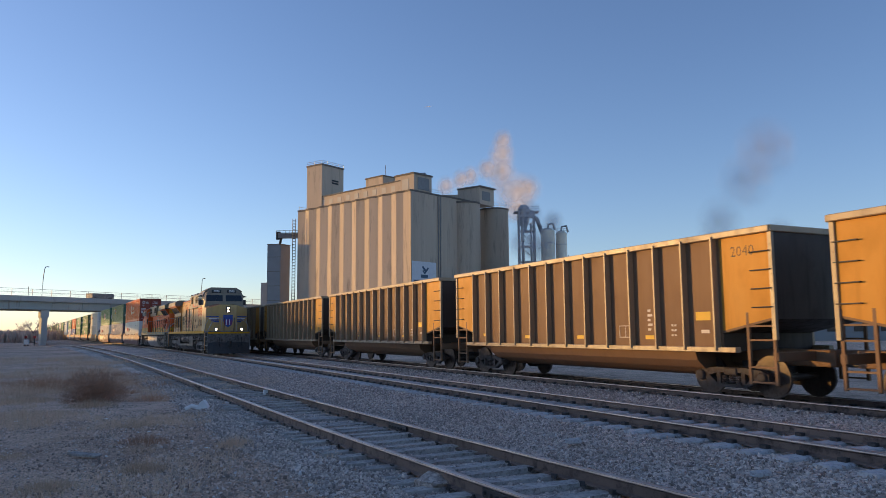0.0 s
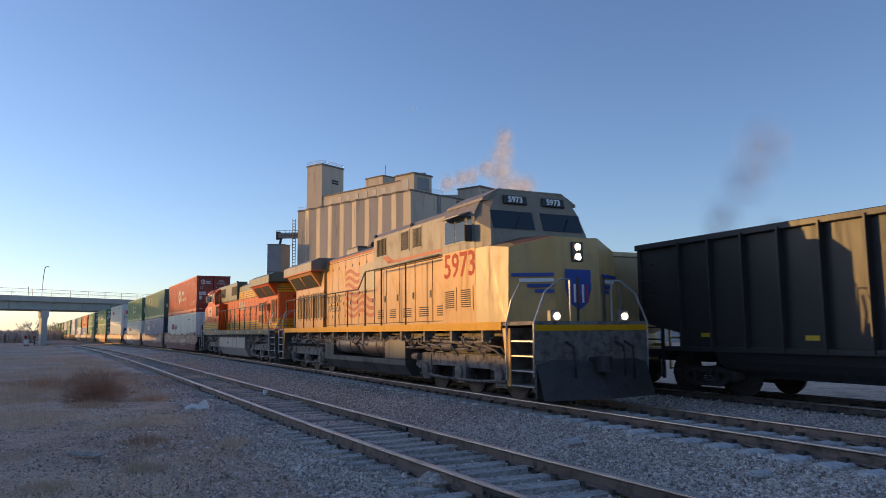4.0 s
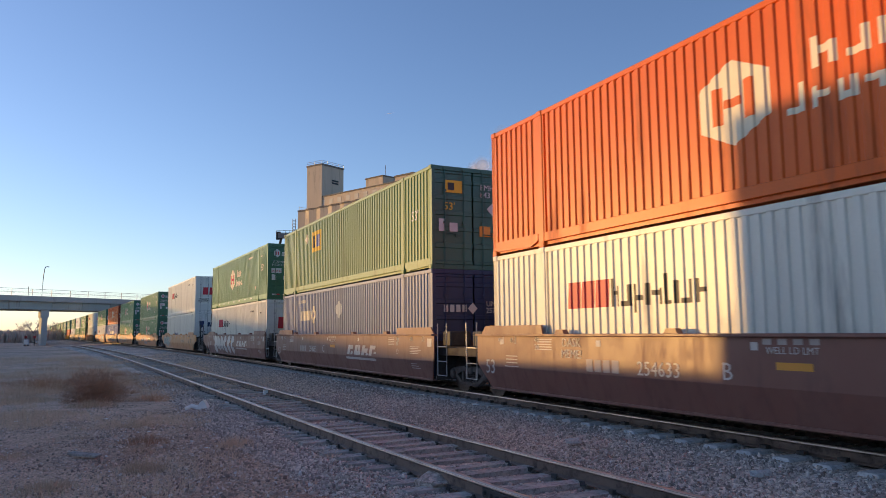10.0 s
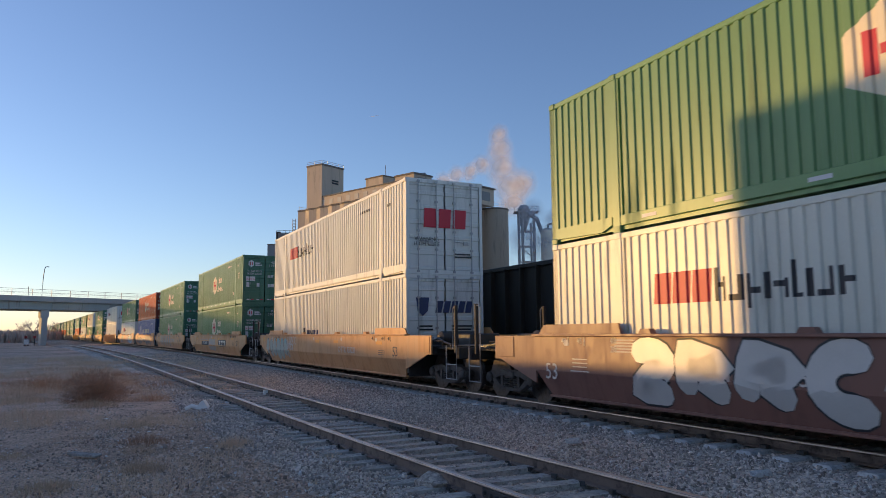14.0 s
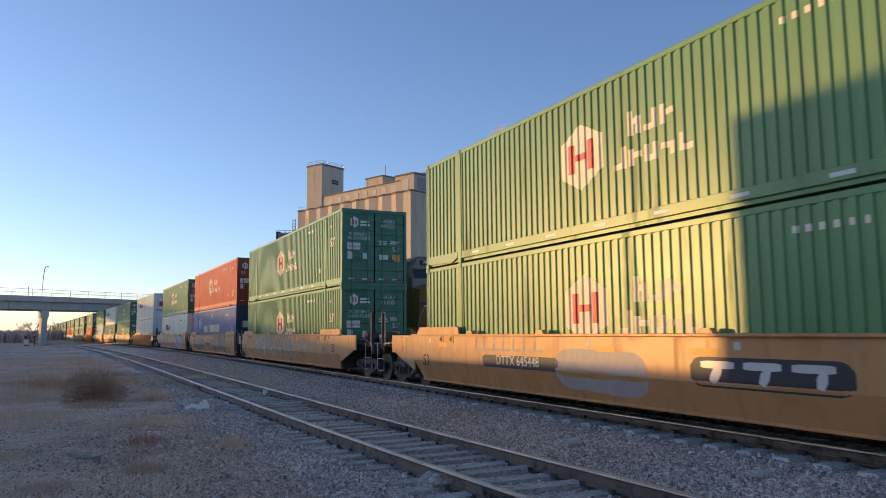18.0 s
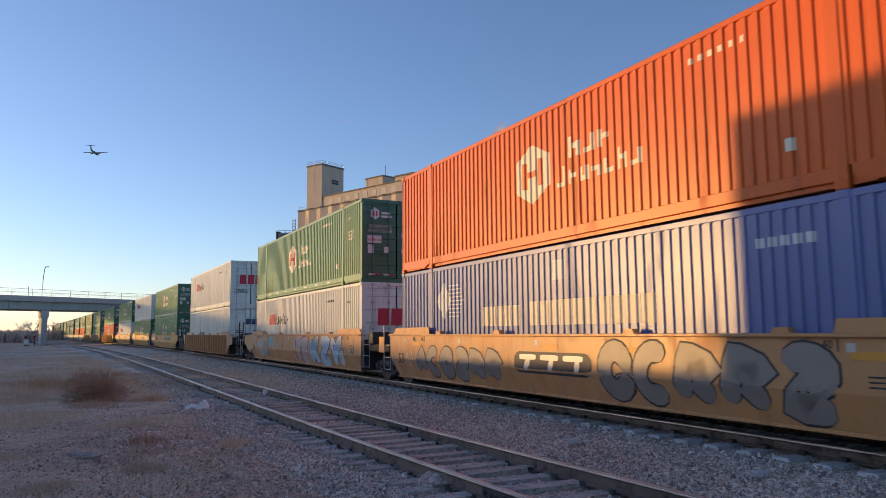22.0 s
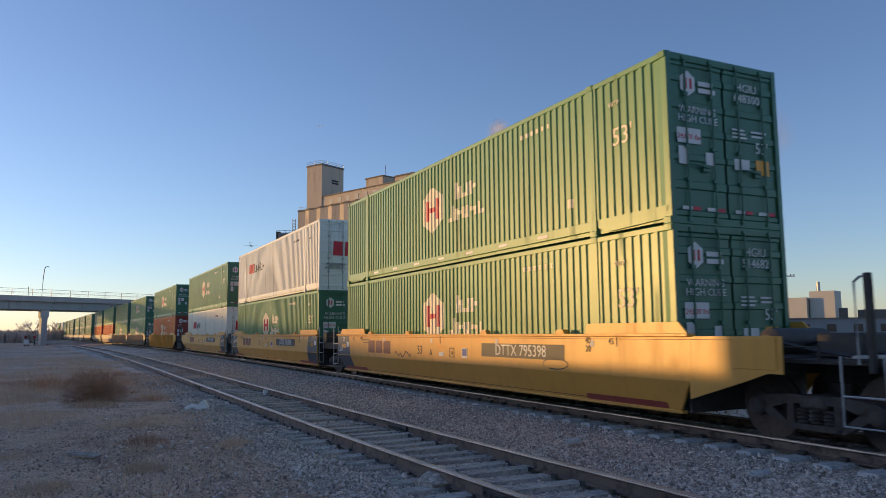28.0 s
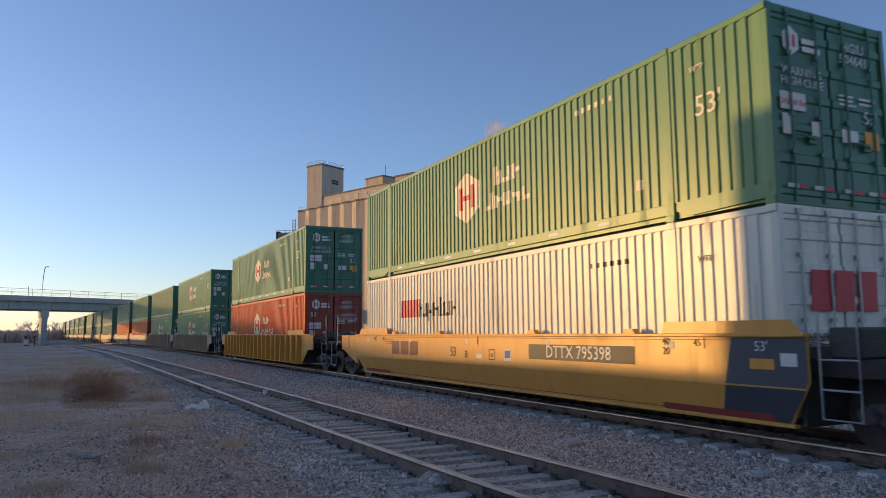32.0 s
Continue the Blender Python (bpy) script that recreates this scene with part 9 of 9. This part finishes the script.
# ---- loose stones, grass and litter ----
def chip_material(name, lo, hi):
    m = bpy.data.materials.new(name)
    m.use_nodes = True
    n, l = m.node_tree.nodes, m.node_tree.links
    b = n["Principled BSDF"]
    b.inputs["Roughness"].default_value = 0.9
    b.inputs["Specular IOR Level"].default_value = 0.25
    g = n.new("ShaderNodeNewGeometry")
    rp = n.new("ShaderNodeValToRGB")
    e = rp.color_ramp.elements
    e[0].color, e[1].color = (*lo, 1), (*hi, 1)
    k = e.new(0.55)
    k.color = (*[(a + c) / 2 * 0.95 for a, c in zip(lo, hi)], 1)
    k = e.new(0.93)
    k.color = (*[c * 0.95 for c in hi], 1)
    e[-1].color = (min(hi[0] * 1.5, 0.7), min(hi[1] * 1.45, 0.68), min(hi[2] * 1.4, 0.66), 1)
    l.new(g.outputs["Random Per Island"], rp.inputs[0])
    co = n.new("ShaderNodeTexCoord")
    ns = n.new("ShaderNodeTexNoise")
    ns.inputs["Scale"].default_value = 60
    l.new(co.outputs["Object"], ns.inputs["Vector"])
    hs = n.new("ShaderNodeHueSaturation")
    mr = n.new("ShaderNodeMapRange")
    mr.inputs[3].default_value, mr.inputs[4].default_value = 0.75, 1.25
    l.new(ns.outputs["Fac"], mr.inputs[0])
    l.new(mr.outputs[0], hs.inputs["Value"])
    l.new(rp.outputs[0], hs.inputs["Color"])
    l.new(hs.outputs[0], b.inputs["Base Color"])
    return m


CHIPS = chip_material("crushed_stone", (0.25, 0.205, 0.18), (0.94, 0.79, 0.68))
PEBBLES = chip_material("field_pebbles", (0.24, 0.175, 0.14), (0.92, 0.72, 0.58))


def scatter(name, label, xyz, size, material):
    """Many small angular stones in one mesh."""
    n = len(xyz)
    base = np.array([(1, 0, 0), (-1, 0, 0), (0, 1, 0), (0, -1, 0), (0, 0, 1), (0, 0, -1)], float)
    faces = np.array([(0, 2, 4), (2, 1, 4), (1, 3, 4), (3, 0, 4), (2, 0, 5), (1, 2, 5), (3, 1, 5), (0, 3, 5)])
    rng = np.random.default_rng(3)
    v = base[None] * rng.uniform(0.6, 1.25, (n, 6, 1)) + rng.normal(0, 0.16, (n, 6, 3))
    v[:, :, 2] *= 0.72
    q = rng.normal(0, 1, (n, 4))
    q /= np.linalg.norm(q, axis=1)[:, None]
    w, x, y, z = q.T
    R = np.stack([np.stack([1 - 2 * (y * y + z * z), 2 * (x * y - z * w), 2 * (x * z + y * w)], 1),
                  np.stack([2 * (x * y + z * w), 1 - 2 * (x * x + z * z), 2 * (y * z - x * w)], 1),
                  np.stack([2 * (x * z - y * w), 2 * (y * z + x * w), 1 - 2 * (x * x + y * y)], 1)], 1)
    v = np.einsum("nij,nkj->nki", R, v) * np.asarray(size)[:, None, None] + np.asarray(xyz)[:, None, :]
    f = (faces[None] + 6 * np.arange(n)[:, None, None]).reshape(-1, 3)
    me = bpy.data.meshes.new(name)
    me.vertices.add(6 * n)
    me.vertices.foreach_set("co", v.reshape(-1))
    me.loops.add(3 * len(f))
    me.loops.foreach_set("vertex_index", f.reshape(-1).astype(np.int32))
    me.polygons.add(len(f))
    me.polygons.foreach_set("loop_start", (3 * np.arange(len(f))).astype(np.int32))
    me.polygons.foreach_set("loop_total", np.full(len(f), 3, np.int32))
    me.update(calc_edges=True)
    me.materials.append(material)
    return tagged(new(name, me), label, "stones", kind="stuff")


def stones():
    rng = np.random.default_rng(7)
    pts, sz = [], []

    def strip(s0, s1, o0, o1, density, size, height):
        at = lambda o: o(s0) if callable(o) else o
        n = int(abs(s1 - s0) * abs(at(o1) - at(o0)) * density)
        for s, u, k, j in zip(rng.uniform(s0, s1, n), rng.uniform(0, 1, n), rng.gamma(6.0, 1 / 6.0, n), rng.uniform(-0.012, 0.02, n)):
            a, b = (o0(s) if callable(o0) else o0), (o1(s) if callable(o1) else o1)
            o = a + (b - a) * u
            x, y, _ = track(s, o)
            pts.append((x, y, height(s, o) + j))
            sz.append(size * min(max(k, 0.45), 2.2))

    def shoulder(s, o):
        # the slope from the main line down to the spur
        row = ballast_cross(s)
        for (a, za), (b, zb) in zip(row, row[1:]):
            if a <= o <= b:
                return za + (zb - za) * (o - a) / max(b - a, 1e-6)
        return row[0][1]
    strip(-7, 12, -1.42, -0.85, 130, 0.024, shoulder)
    strip(-7, 12, lambda s: spur(s) + 0.85, -1.36, 720, 0.0195, shoulder)
    strip(12, 32, lambda s: spur(s) + 0.85, -1.34, 330, 0.023, shoulder)
    strip(32, 60, lambda s: spur(s) + 0.85, -0.85, 60, 0.038, shoulder)
    strip(-7, 12, lambda s: spur(s) - 2.4, lambda s: spur(s) - 0.85, 640, 0.021, shoulder)
    strip(12, 30, lambda s: spur(s) - 2.2, lambda s: spur(s) - 0.85, 250, 0.024, shoulder)
    strip(-7, 25, lambda s: spur(s) - 0.68, lambda s: spur(s) + 0.68, 130, 0.024, lambda s, o: shoulder(s, o) - 0.005)
    strip(-7, 30, -0.66, 0.66, 90, 0.025, lambda s, o: -0.225)
    strip(-7, 30, 0.85, COAL_OFF - 0.85, 110, 0.030, shoulder)
    scatter("ballast_stones", "angular grey ballast stones round the ties", pts, sz, CHIPS)
    # thinner spread over the field, thicker towards the spur
    P, S = [], []
    n = 62000
    a = rng.uniform(radians(-14), radians(36), n)
    d = 4.6 + 30 * rng.beta(1.05, 2.6, n)
    for ang, dist, k, u in zip(a, d, rng.gamma(4.0, 0.25, n), rng.uniform(0, 1, n)):
        x, y = -dist * math.sin(ang), dist * math.cos(ang)
        side = (x - X0) * math.cos(H0 + 0.01) + (y - 12.0) * math.sin(H0 + 0.01)
        bare = noise.noise((x * 0.45, y * 0.4, 9.0)) + 0.5 * noise.noise((x * 1.6, y * 1.5, 2.0))
        if side > -7.0 or u > 0.85 - 0.9 * bare - 0.05 * max(0.0, -8.5 - side):
            continue
        P.append((x, y, ground_height(x, y) + 0.003))
        S.append((0.016 + 0.004 * (side > -9.5)) * min(max(k, 0.4), 2.6))
    scatter("field_pebbles", "scattered pebbles and clods on the dusty field", P, S, PEBBLES)


stones()

STRAW = mat("dry_straw_grass", (0.68, 0.49, 0.34), 0.9, 0, 0.25, 6, 40)
STRAW_RED = mat("russet_dry_weed", (0.52, 0.28, 0.165), 0.9, 0, 0.25, 6, 40)


def tuft(x, y, h, spread, n, seed, material=None, z=None, label="tuft of pale dry grass on the bare ground"):
    rnd = random.Random(seed)
    sh = Shape()
    for k in range(n):
        a = rnd.uniform(0, 6.283)
        r = spread * rnd.random() ** 0.6 * 0.85
        bx, by = r * math.cos(a), r * math.sin(a)
        lean = rnd.uniform(0.1, 1.25)
        L = h * rnd.uniform(0.3, 1.15) * (1 - 0.75 * min(r / max(spread * 0.85, 1e-3), 1))
        tx, ty = bx + math.cos(a) * lean * L * 0.6, by + math.sin(a) * lean * L * 0.6
        w = 0.002 + 0.0022 * rnd.random()
        mx, my, mz = bx + (tx - bx) * 0.35, by + (ty - by) * 0.35, L * 0.6
        q = rnd.uniform(0, 3.14)
        cx, cy = w * math.cos(q), w * math.sin(q)
        sh.add([(bx - cx, by - cy, 0), (bx + cx, by + cy, 0), (mx + cx * 0.8, my + cy * 0.8, mz), (mx - cx * 0.8, my - cy * 0.8, mz), (tx, ty, L * (1 - 0.3 * lean))], [(0, 1, 2, 3), (3, 2, 4)])
    ob = part("grass_tuft", sh, material or STRAW, at=pose(x, y, ground_height(x, y) - 0.01 if z is None else z))
    return tagged(ob, label, "grass", "dry grass tufts", "stuff")


TUFTS = [(-4.32, 10.75, 0.30, 0.40, 130), (-3.67, 13.1, 0.34, 0.42, 150), (-3.83, 16.4, 0.22, 0.7, 150), (-6.56, 15.9, 0.26, 0.45, 130), (-5.05, 9.5, 0.26, 0.45, 150), (-3.6, 14.3, 0.26, 0.5, 150), (-5.4, 13.4, 0.30, 0.6, 110),
         (-5.1, 12.5, 0.2, 0.5, 90), (-14.0, 24.4, 0.6, 1.3, 320), (-14.2, 26.7, 0.6, 1.6, 320), (-12.5, 35.0, 0.5, 1.6, 260), (-1.66, 9.7, 0.12, 0.3, 60), (-12.6, 22.0, 0.5, 1.1, 260), (-8.6, 22.0, 0.32, 0.9, 200), (-16.5, 30.0, 0.6, 2.0, 320),
         (-9.6, 20.2, 0.36, 0.8, 220), (-17.5, 27.0, 0.5, 1.5, 260), (-15.0, 34.0, 0.5, 2.2, 320), (-19.0, 42.0, 0.6, 3.0, 300), (-13.0, 29.0, 0.5, 1.5, 280), (-7.0, 12.0, 0.22, 0.4, 80), (-22, 50, 0.6, 3.5, 300), (-11.8, 31.0, 0.4, 1.8, 260),
         (-15.5, 28.5, 0.5, 1.6, 280), (-13.6, 32.0, 0.5, 2.0, 280), (-10.2, 27.5, 0.4, 1.6, 240), (-8.3, 24.5, 0.3, 1.2, 200), (-16.8, 37.0, 0.5, 2.4, 260), (-11.0, 24.6, 0.4, 1.0, 240)]
for i, (x, y, h, sp, n) in enumerate(TUFTS):
    tuft(x, y, h, sp, n * 4, 40 + i, STRAW_RED if i in (2, 5, 6, 9, 10, 13, 14, 17, 19, 22, 23, 25, 28) else None)
for i, (s, o) in enumerate(((-3.0, 0.9), (-2.2, -0.5), (0.4, 0.7), (-3.6, -1.0), (2.5, -1.2), (6.0, -1.1), (10.0, -1.3), (14.5, -0.4), (16.0, 0.5), (20.0, -1.3))):
    x, y, _ = track(s, spur(s) + o)
    tuft(x, y, 0.16, 0.3, 90, 90 + i, None, -0.37, "wisps of dry grass between the spur's ties")


def tumbleweed():
    """A ball of dry brown stems."""
    rnd = random.Random(2)
    b = thing("dry_bush", "rounded brown dry weed bush on the field", "bush", pose(-10.28, 21.7, ground_height(-10.28, 21.7) - 0.03))
    for k in range(6):
        sh = Shape()
        for j in range(1100):
            a, e = rnd.uniform(0, 6.283), math.asin(rnd.uniform(0.0, 1.0))
            d = Vector((math.cos(a) * math.cos(e), math.sin(a) * math.cos(e), math.sin(e)))
            lump = 0.80 + 0.32 * noise.noise((d.x * 1.9, d.y * 1.9, d.z * 2.2 + 4.0))
            p = d * lump * 1.12 * rnd.random() ** 0.62
            L = rnd.uniform(0.08, 0.26)
            sd = Vector((rnd.uniform(-1, 1), rnd.uniform(-1, 1), rnd.uniform(-0.7, 0.7)))
            m1 = p + (d * 0.6 + sd).normalized() * L * 0.5
            m2 = m1 + (d * 0.8 - sd * 0.5).normalized() * L * 0.5
            w = Vector((0.0030, 0.0022, 0))
            sh.add([(q.x * 1.12, q.y * 1.05, max(q.z, 0)) for q in (p - w, p + w, m1 + w, m1 - w, m2)], [(0, 1, 2, 3), (3, 2, 4)])
        part("foliage", sh, STRAW_RED if k < 4 else mat("dark_dry_stems", (0.34, 0.24, 0.18), 0.9, 0, 0.2, 6, 40), b)


tumbleweed()


def field_grass():
    """Sparse dry blades in drifts over the field."""
    rnd = random.Random(31)
    v, f = [], []
    while len(f) < 64000:
        d = 8 + 62 * rnd.random() ** 1.5
        a = radians(rnd.uniform(8, 37))
        x, y = -d * math.sin(a), d * math.cos(a)
        n = noise.noise((x * 0.35, y * 0.28, 1.0)) + 0.6 * noise.noise((x * 1.3, y * 1.1, 4.0))
        if n < 0.12 or (d < 17 and rnd.random() < 0.88):
            continue
        z = ground_height(x, y) - 0.01
        h = rnd.uniform(0.05, 0.26) * (0.5 + min(n, 0.9)) * (0.7 + d / 60)
        q = rnd.uniform(0, 6.283)
        w = 0.0025 + d * 0.00012
        lx, ly = math.cos(q) * h * rnd.uniform(0.2, 1.1), math.sin(q) * h * rnd.uniform(0.2, 1.1)
        k = len(v)
        v += [(x - w, y, z), (x + w, y, z), (x + lx * 0.4 + w * 0.7, y + ly * 0.4, z + h * 0.6), (x + lx * 0.4 - w * 0.7, y + ly * 0.4, z + h * 0.6), (x + lx, y + ly, z + h * 0.9)]
        f += [(k, k + 1, k + 2, k + 3), (k + 3, k + 2, k + 4)]
    me = bpy.data.meshes.new("field_grass")
    me.from_pydata(v, [], f)
    me.materials.append(STRAW)
    tagged(new("field_grass", me), "sparse dry brown grass in drifts over the field", "grass", kind="stuff")


field_grass()


def litter():
    def lump(name, label, cat, x, y, size, material, seed, flat=0.5, z=None):
        bm = bmesh.new()
        bmesh.ops.create_icosphere(bm, subdivisions=2, radius=1)
        for v in bm.verts:
            v.co *= 1 + 0.5 * noise.noise(v.co * 1.8 + Vector((seed, 0, 0)))
            v.co = Vector((v.co.x * size[0], v.co.y * size[1], max(v.co.z, -0.2) * size[2]))
        me = bpy.data.meshes.new(name)
        bm.to_mesh(me)
        bm.free()
        me.materials.append(material)
        ob = new(name, me)
        ob.matrix_basis = pose(x, y, (ground_height(x, y) if z is None else z) + size[2] * 0.1, 0, 0, seed * 40)
        return tagged(ob, label, cat)
    white = mat("dirty_white_plastic", (0.9, 0.9, 0.88), 0.7, 0, 0.1, 8, 60)
    rag = thing("plastic_bag", "crumpled dirty white plastic bag on the ground", "bag", pose(-6.2, 18.9, ground_height(-6.2, 18.9)))
    part("sack", Shape().prism([(-0.14, 0.0), (0.16, 0.0), (0.19, 0.1), (0.08, 0.27), (0.0, 0.22), (-0.07, 0.1)], -0.1, 0.1), white, rag)
    part("corner", Shape().tube([(-0.08, 0, 0.08), (-0.25, 0.02, 0.12), (-0.40, 0.0, 0.05)], 0.055, 6), white, rag)
    for nm, lab, x, y, L, W, rz, mm in (("weathered_board", "pale weathered board lying on the ground", -5.75, 20.3, 0.5, 0.12, 12, white), ("weathered_board", "grey weathered board lying on the ground", -5.74, 11.9, 0.5, 0.16, -8, TIE_WOOD), ("weathered_board", "pale scrap of board beside the field", -6.6, 9.3, 0.42, 0.14, 20, white)):
        z = ground_height(x, y) + 0.06
        ob = part(nm, Shape().box(-L / 2, L / 2, -W / 2, W / 2, -0.015, 0.02, 0.004), mm, at=pose(x, y, z, 2, 4, rz))
        tagged(ob, lab, "board")
    for i, (x, y, k) in enumerate(((-4.1, 12.9, 0.035), (-7.9, 17.3, 0.04), (-3.2, 13.6, 0.03), (-6.0, 15.1, 0.03), (-8.8, 14.5, 0.035), (-4.4, 8.4, 0.03), (-9.8, 17.0, 0.05))):
        lump("paper_scrap", "small pale scrap of litter on the dusty ground", "litter", x, y, (k * 1.6, k, k * 0.5), white, i)
    x, y, _ = track(14.2, spur(14.2) + G)
    ob = part("rail_marker", Shape().box(-0.09, 0.09, -0.02, 0.02, 0, 0.15), white, at=pose(x - 0.03, y - 0.09, -0.33, 0, 0, 30))
    tagged(ob, "small white marker plate against the spur rail", "marker")
    for s, o in ((4.3, G), (-1.7, -G), (17.5, -G)):
        j = thing("rail_joint", "bolted rusty joint bar on the spur rail", "rail joint", on_track(s, spur(s) + o, SPUR_Z))
        part("joint_bar", Shape().box(-0.42, 0.42, -0.045, -0.012, -0.155, -0.045, 0.006), STEEL_DARK, j)
        for k in range(6):
            part("bolt", Shape().lathe([(-0.075, 0.018), (-0.045, 0.022)], (-0.35 + 0.14 * k, 0, -0.1), "y", 6), STEEL_DARK, j)
    lump("pale_rock", "low pale lump of rock between the rails", "rock", -0.1, 9.3, (0.34, 0.26, 0.14), STONE, 3, z=-0.36)
    for s, o in ((-2.1, -2.2), (1.2, -2.6)):
        x, y, _ = track(s, o)
        lump("pale_rock", "pale rock lying on the ballast", "rock", x, y, (0.14, 0.11, 0.07), TIE_CONCRETE, 5, z=-0.24)


litter()


def fasteners():
    """Clips and spikes that hold the rails to the ties."""
    sh = Shape()
    for off in (0.0, COAL_OFF):
        s = -12.0
        while s < 40:
            for g in (-G, G):
                m = on_track(s, off + g)
                for e in (-0.115, 0.115):
                    sh.add([m @ Vector((a, b + e, z)) for a in (-0.06, 0.06) for b in (-0.045, 0.045) for z in (-0.17, -0.11)],
                           [(0, 1, 3, 2), (4, 6, 7, 5), (0, 4, 5, 1), (2, 3, 7, 6), (0, 2, 6, 4), (1, 5, 7, 3)])
            s += 0.61
    s = -12.0
    while s < 30:
        for g in (-G, G):
            m = on_track(s, spur(s) + g, SPUR_Z)
            for e in (-0.1, 0.1):
                sh.add([m @ Vector((a + random.uniform(-0.05, 0.05), b + e, z)) for a in (-0.02, 0.02) for b in (-0.02, 0.02) for z in (-0.19, -0.135)],
                       [(0, 1, 3, 2), (4, 6, 7, 5), (0, 4, 5, 1), (2, 3, 7, 6), (0, 2, 6, 4), (1, 5, 7, 3)])
        s += 0.54
    tagged(part("rail_fasteners", sh, STEEL_DARK), "dark rail clips and spikes on the ties", "fasteners", kind="stuff")


fasteners()


# ---- motion ----
def motions():
    """Every vehicle runs along its track at a steady speed; its wheels roll while it passes."""
    at = {}
    for ob, s0, v, off, z, turned in MOVERS:
        at[ob] = (s0, v, turned)
        rows = []
        for i in range(9):
            t = CLIP * i / 8
            rows.append((t, on_track(s0 + v * t, off, z, turned)))
        walk(ob, rows)
    for w, r, car, x in SPINS:
        s0, v, turned = at[car]
        s = s0 - x if not turned else s0 + x
        near, away = sorted(((26 - s) / v, (-5 - s) / v))
        t0, t1 = max(0.0, near), min(CLIP, away)
        base = w.matrix_basis.translation.copy()
        sense = (1 if v < 0 else -1) * (-1 if turned else 1)
        if t1 - t0 < 0.3:
            continue
        rate = math.degrees(abs(v) / r)
        rows = [(0.0, pose(*base))] if t0 > 0.1 else []
        n = int((t1 - t0) / 0.0667)
        for i in range(n + 1):
            rows.append((t0 + i * 0.0667, pose(base.x, base.y, base.z, 0, sense * rate * i * 0.0667, 0)))
        if t1 < CLIP - 0.2:
            rows.append((CLIP, rows[-1][1]))
        walk(w, rows)
    rows = [(t, pose(-245.41 - 1.529 * (t - 21), 429.94 + 76.42 * (t - 21), 132.19 - 2.084 * (t - 21), 0, 2, 93)) for t in (0.0, 8.0, 16.0, 24.0, CLIP)]
    walk(PLANE, rows)
    walk(TRAIL, [(t, pose(-54.3 - 15.6 * t, 2860.0 - 0.4 * t, 905.6 - 2.83 * t, 0, 8, 176)) for t in (0.0, 16.0, CLIP)])
    for ob, m, zt in LORRY:
        walk(ob, [(t, m @ pose(22.4 - 18.4 * min(t, 7.0), 2.2, zt)) for t in (0.0, 2.0, 4.0, 6.0, 7.0, CLIP)])
    for ob, at, vel, phase in DRIFTS:
        rows = []
        for i in range(9):
            t = CLIP * i / 8
            sway = Vector((math.sin(0.35 * t + phase), 0.0, 0.4 * math.sin(0.5 * t + 2 * phase)))
            rows.append((t, Matrix.Translation(at + vel * (t - 8.0) * 0.25 + sway * 0.6) @ pose(0, 0, 0, 0, 1.2 * t, 0)))
        walk(ob, rows)


motions()
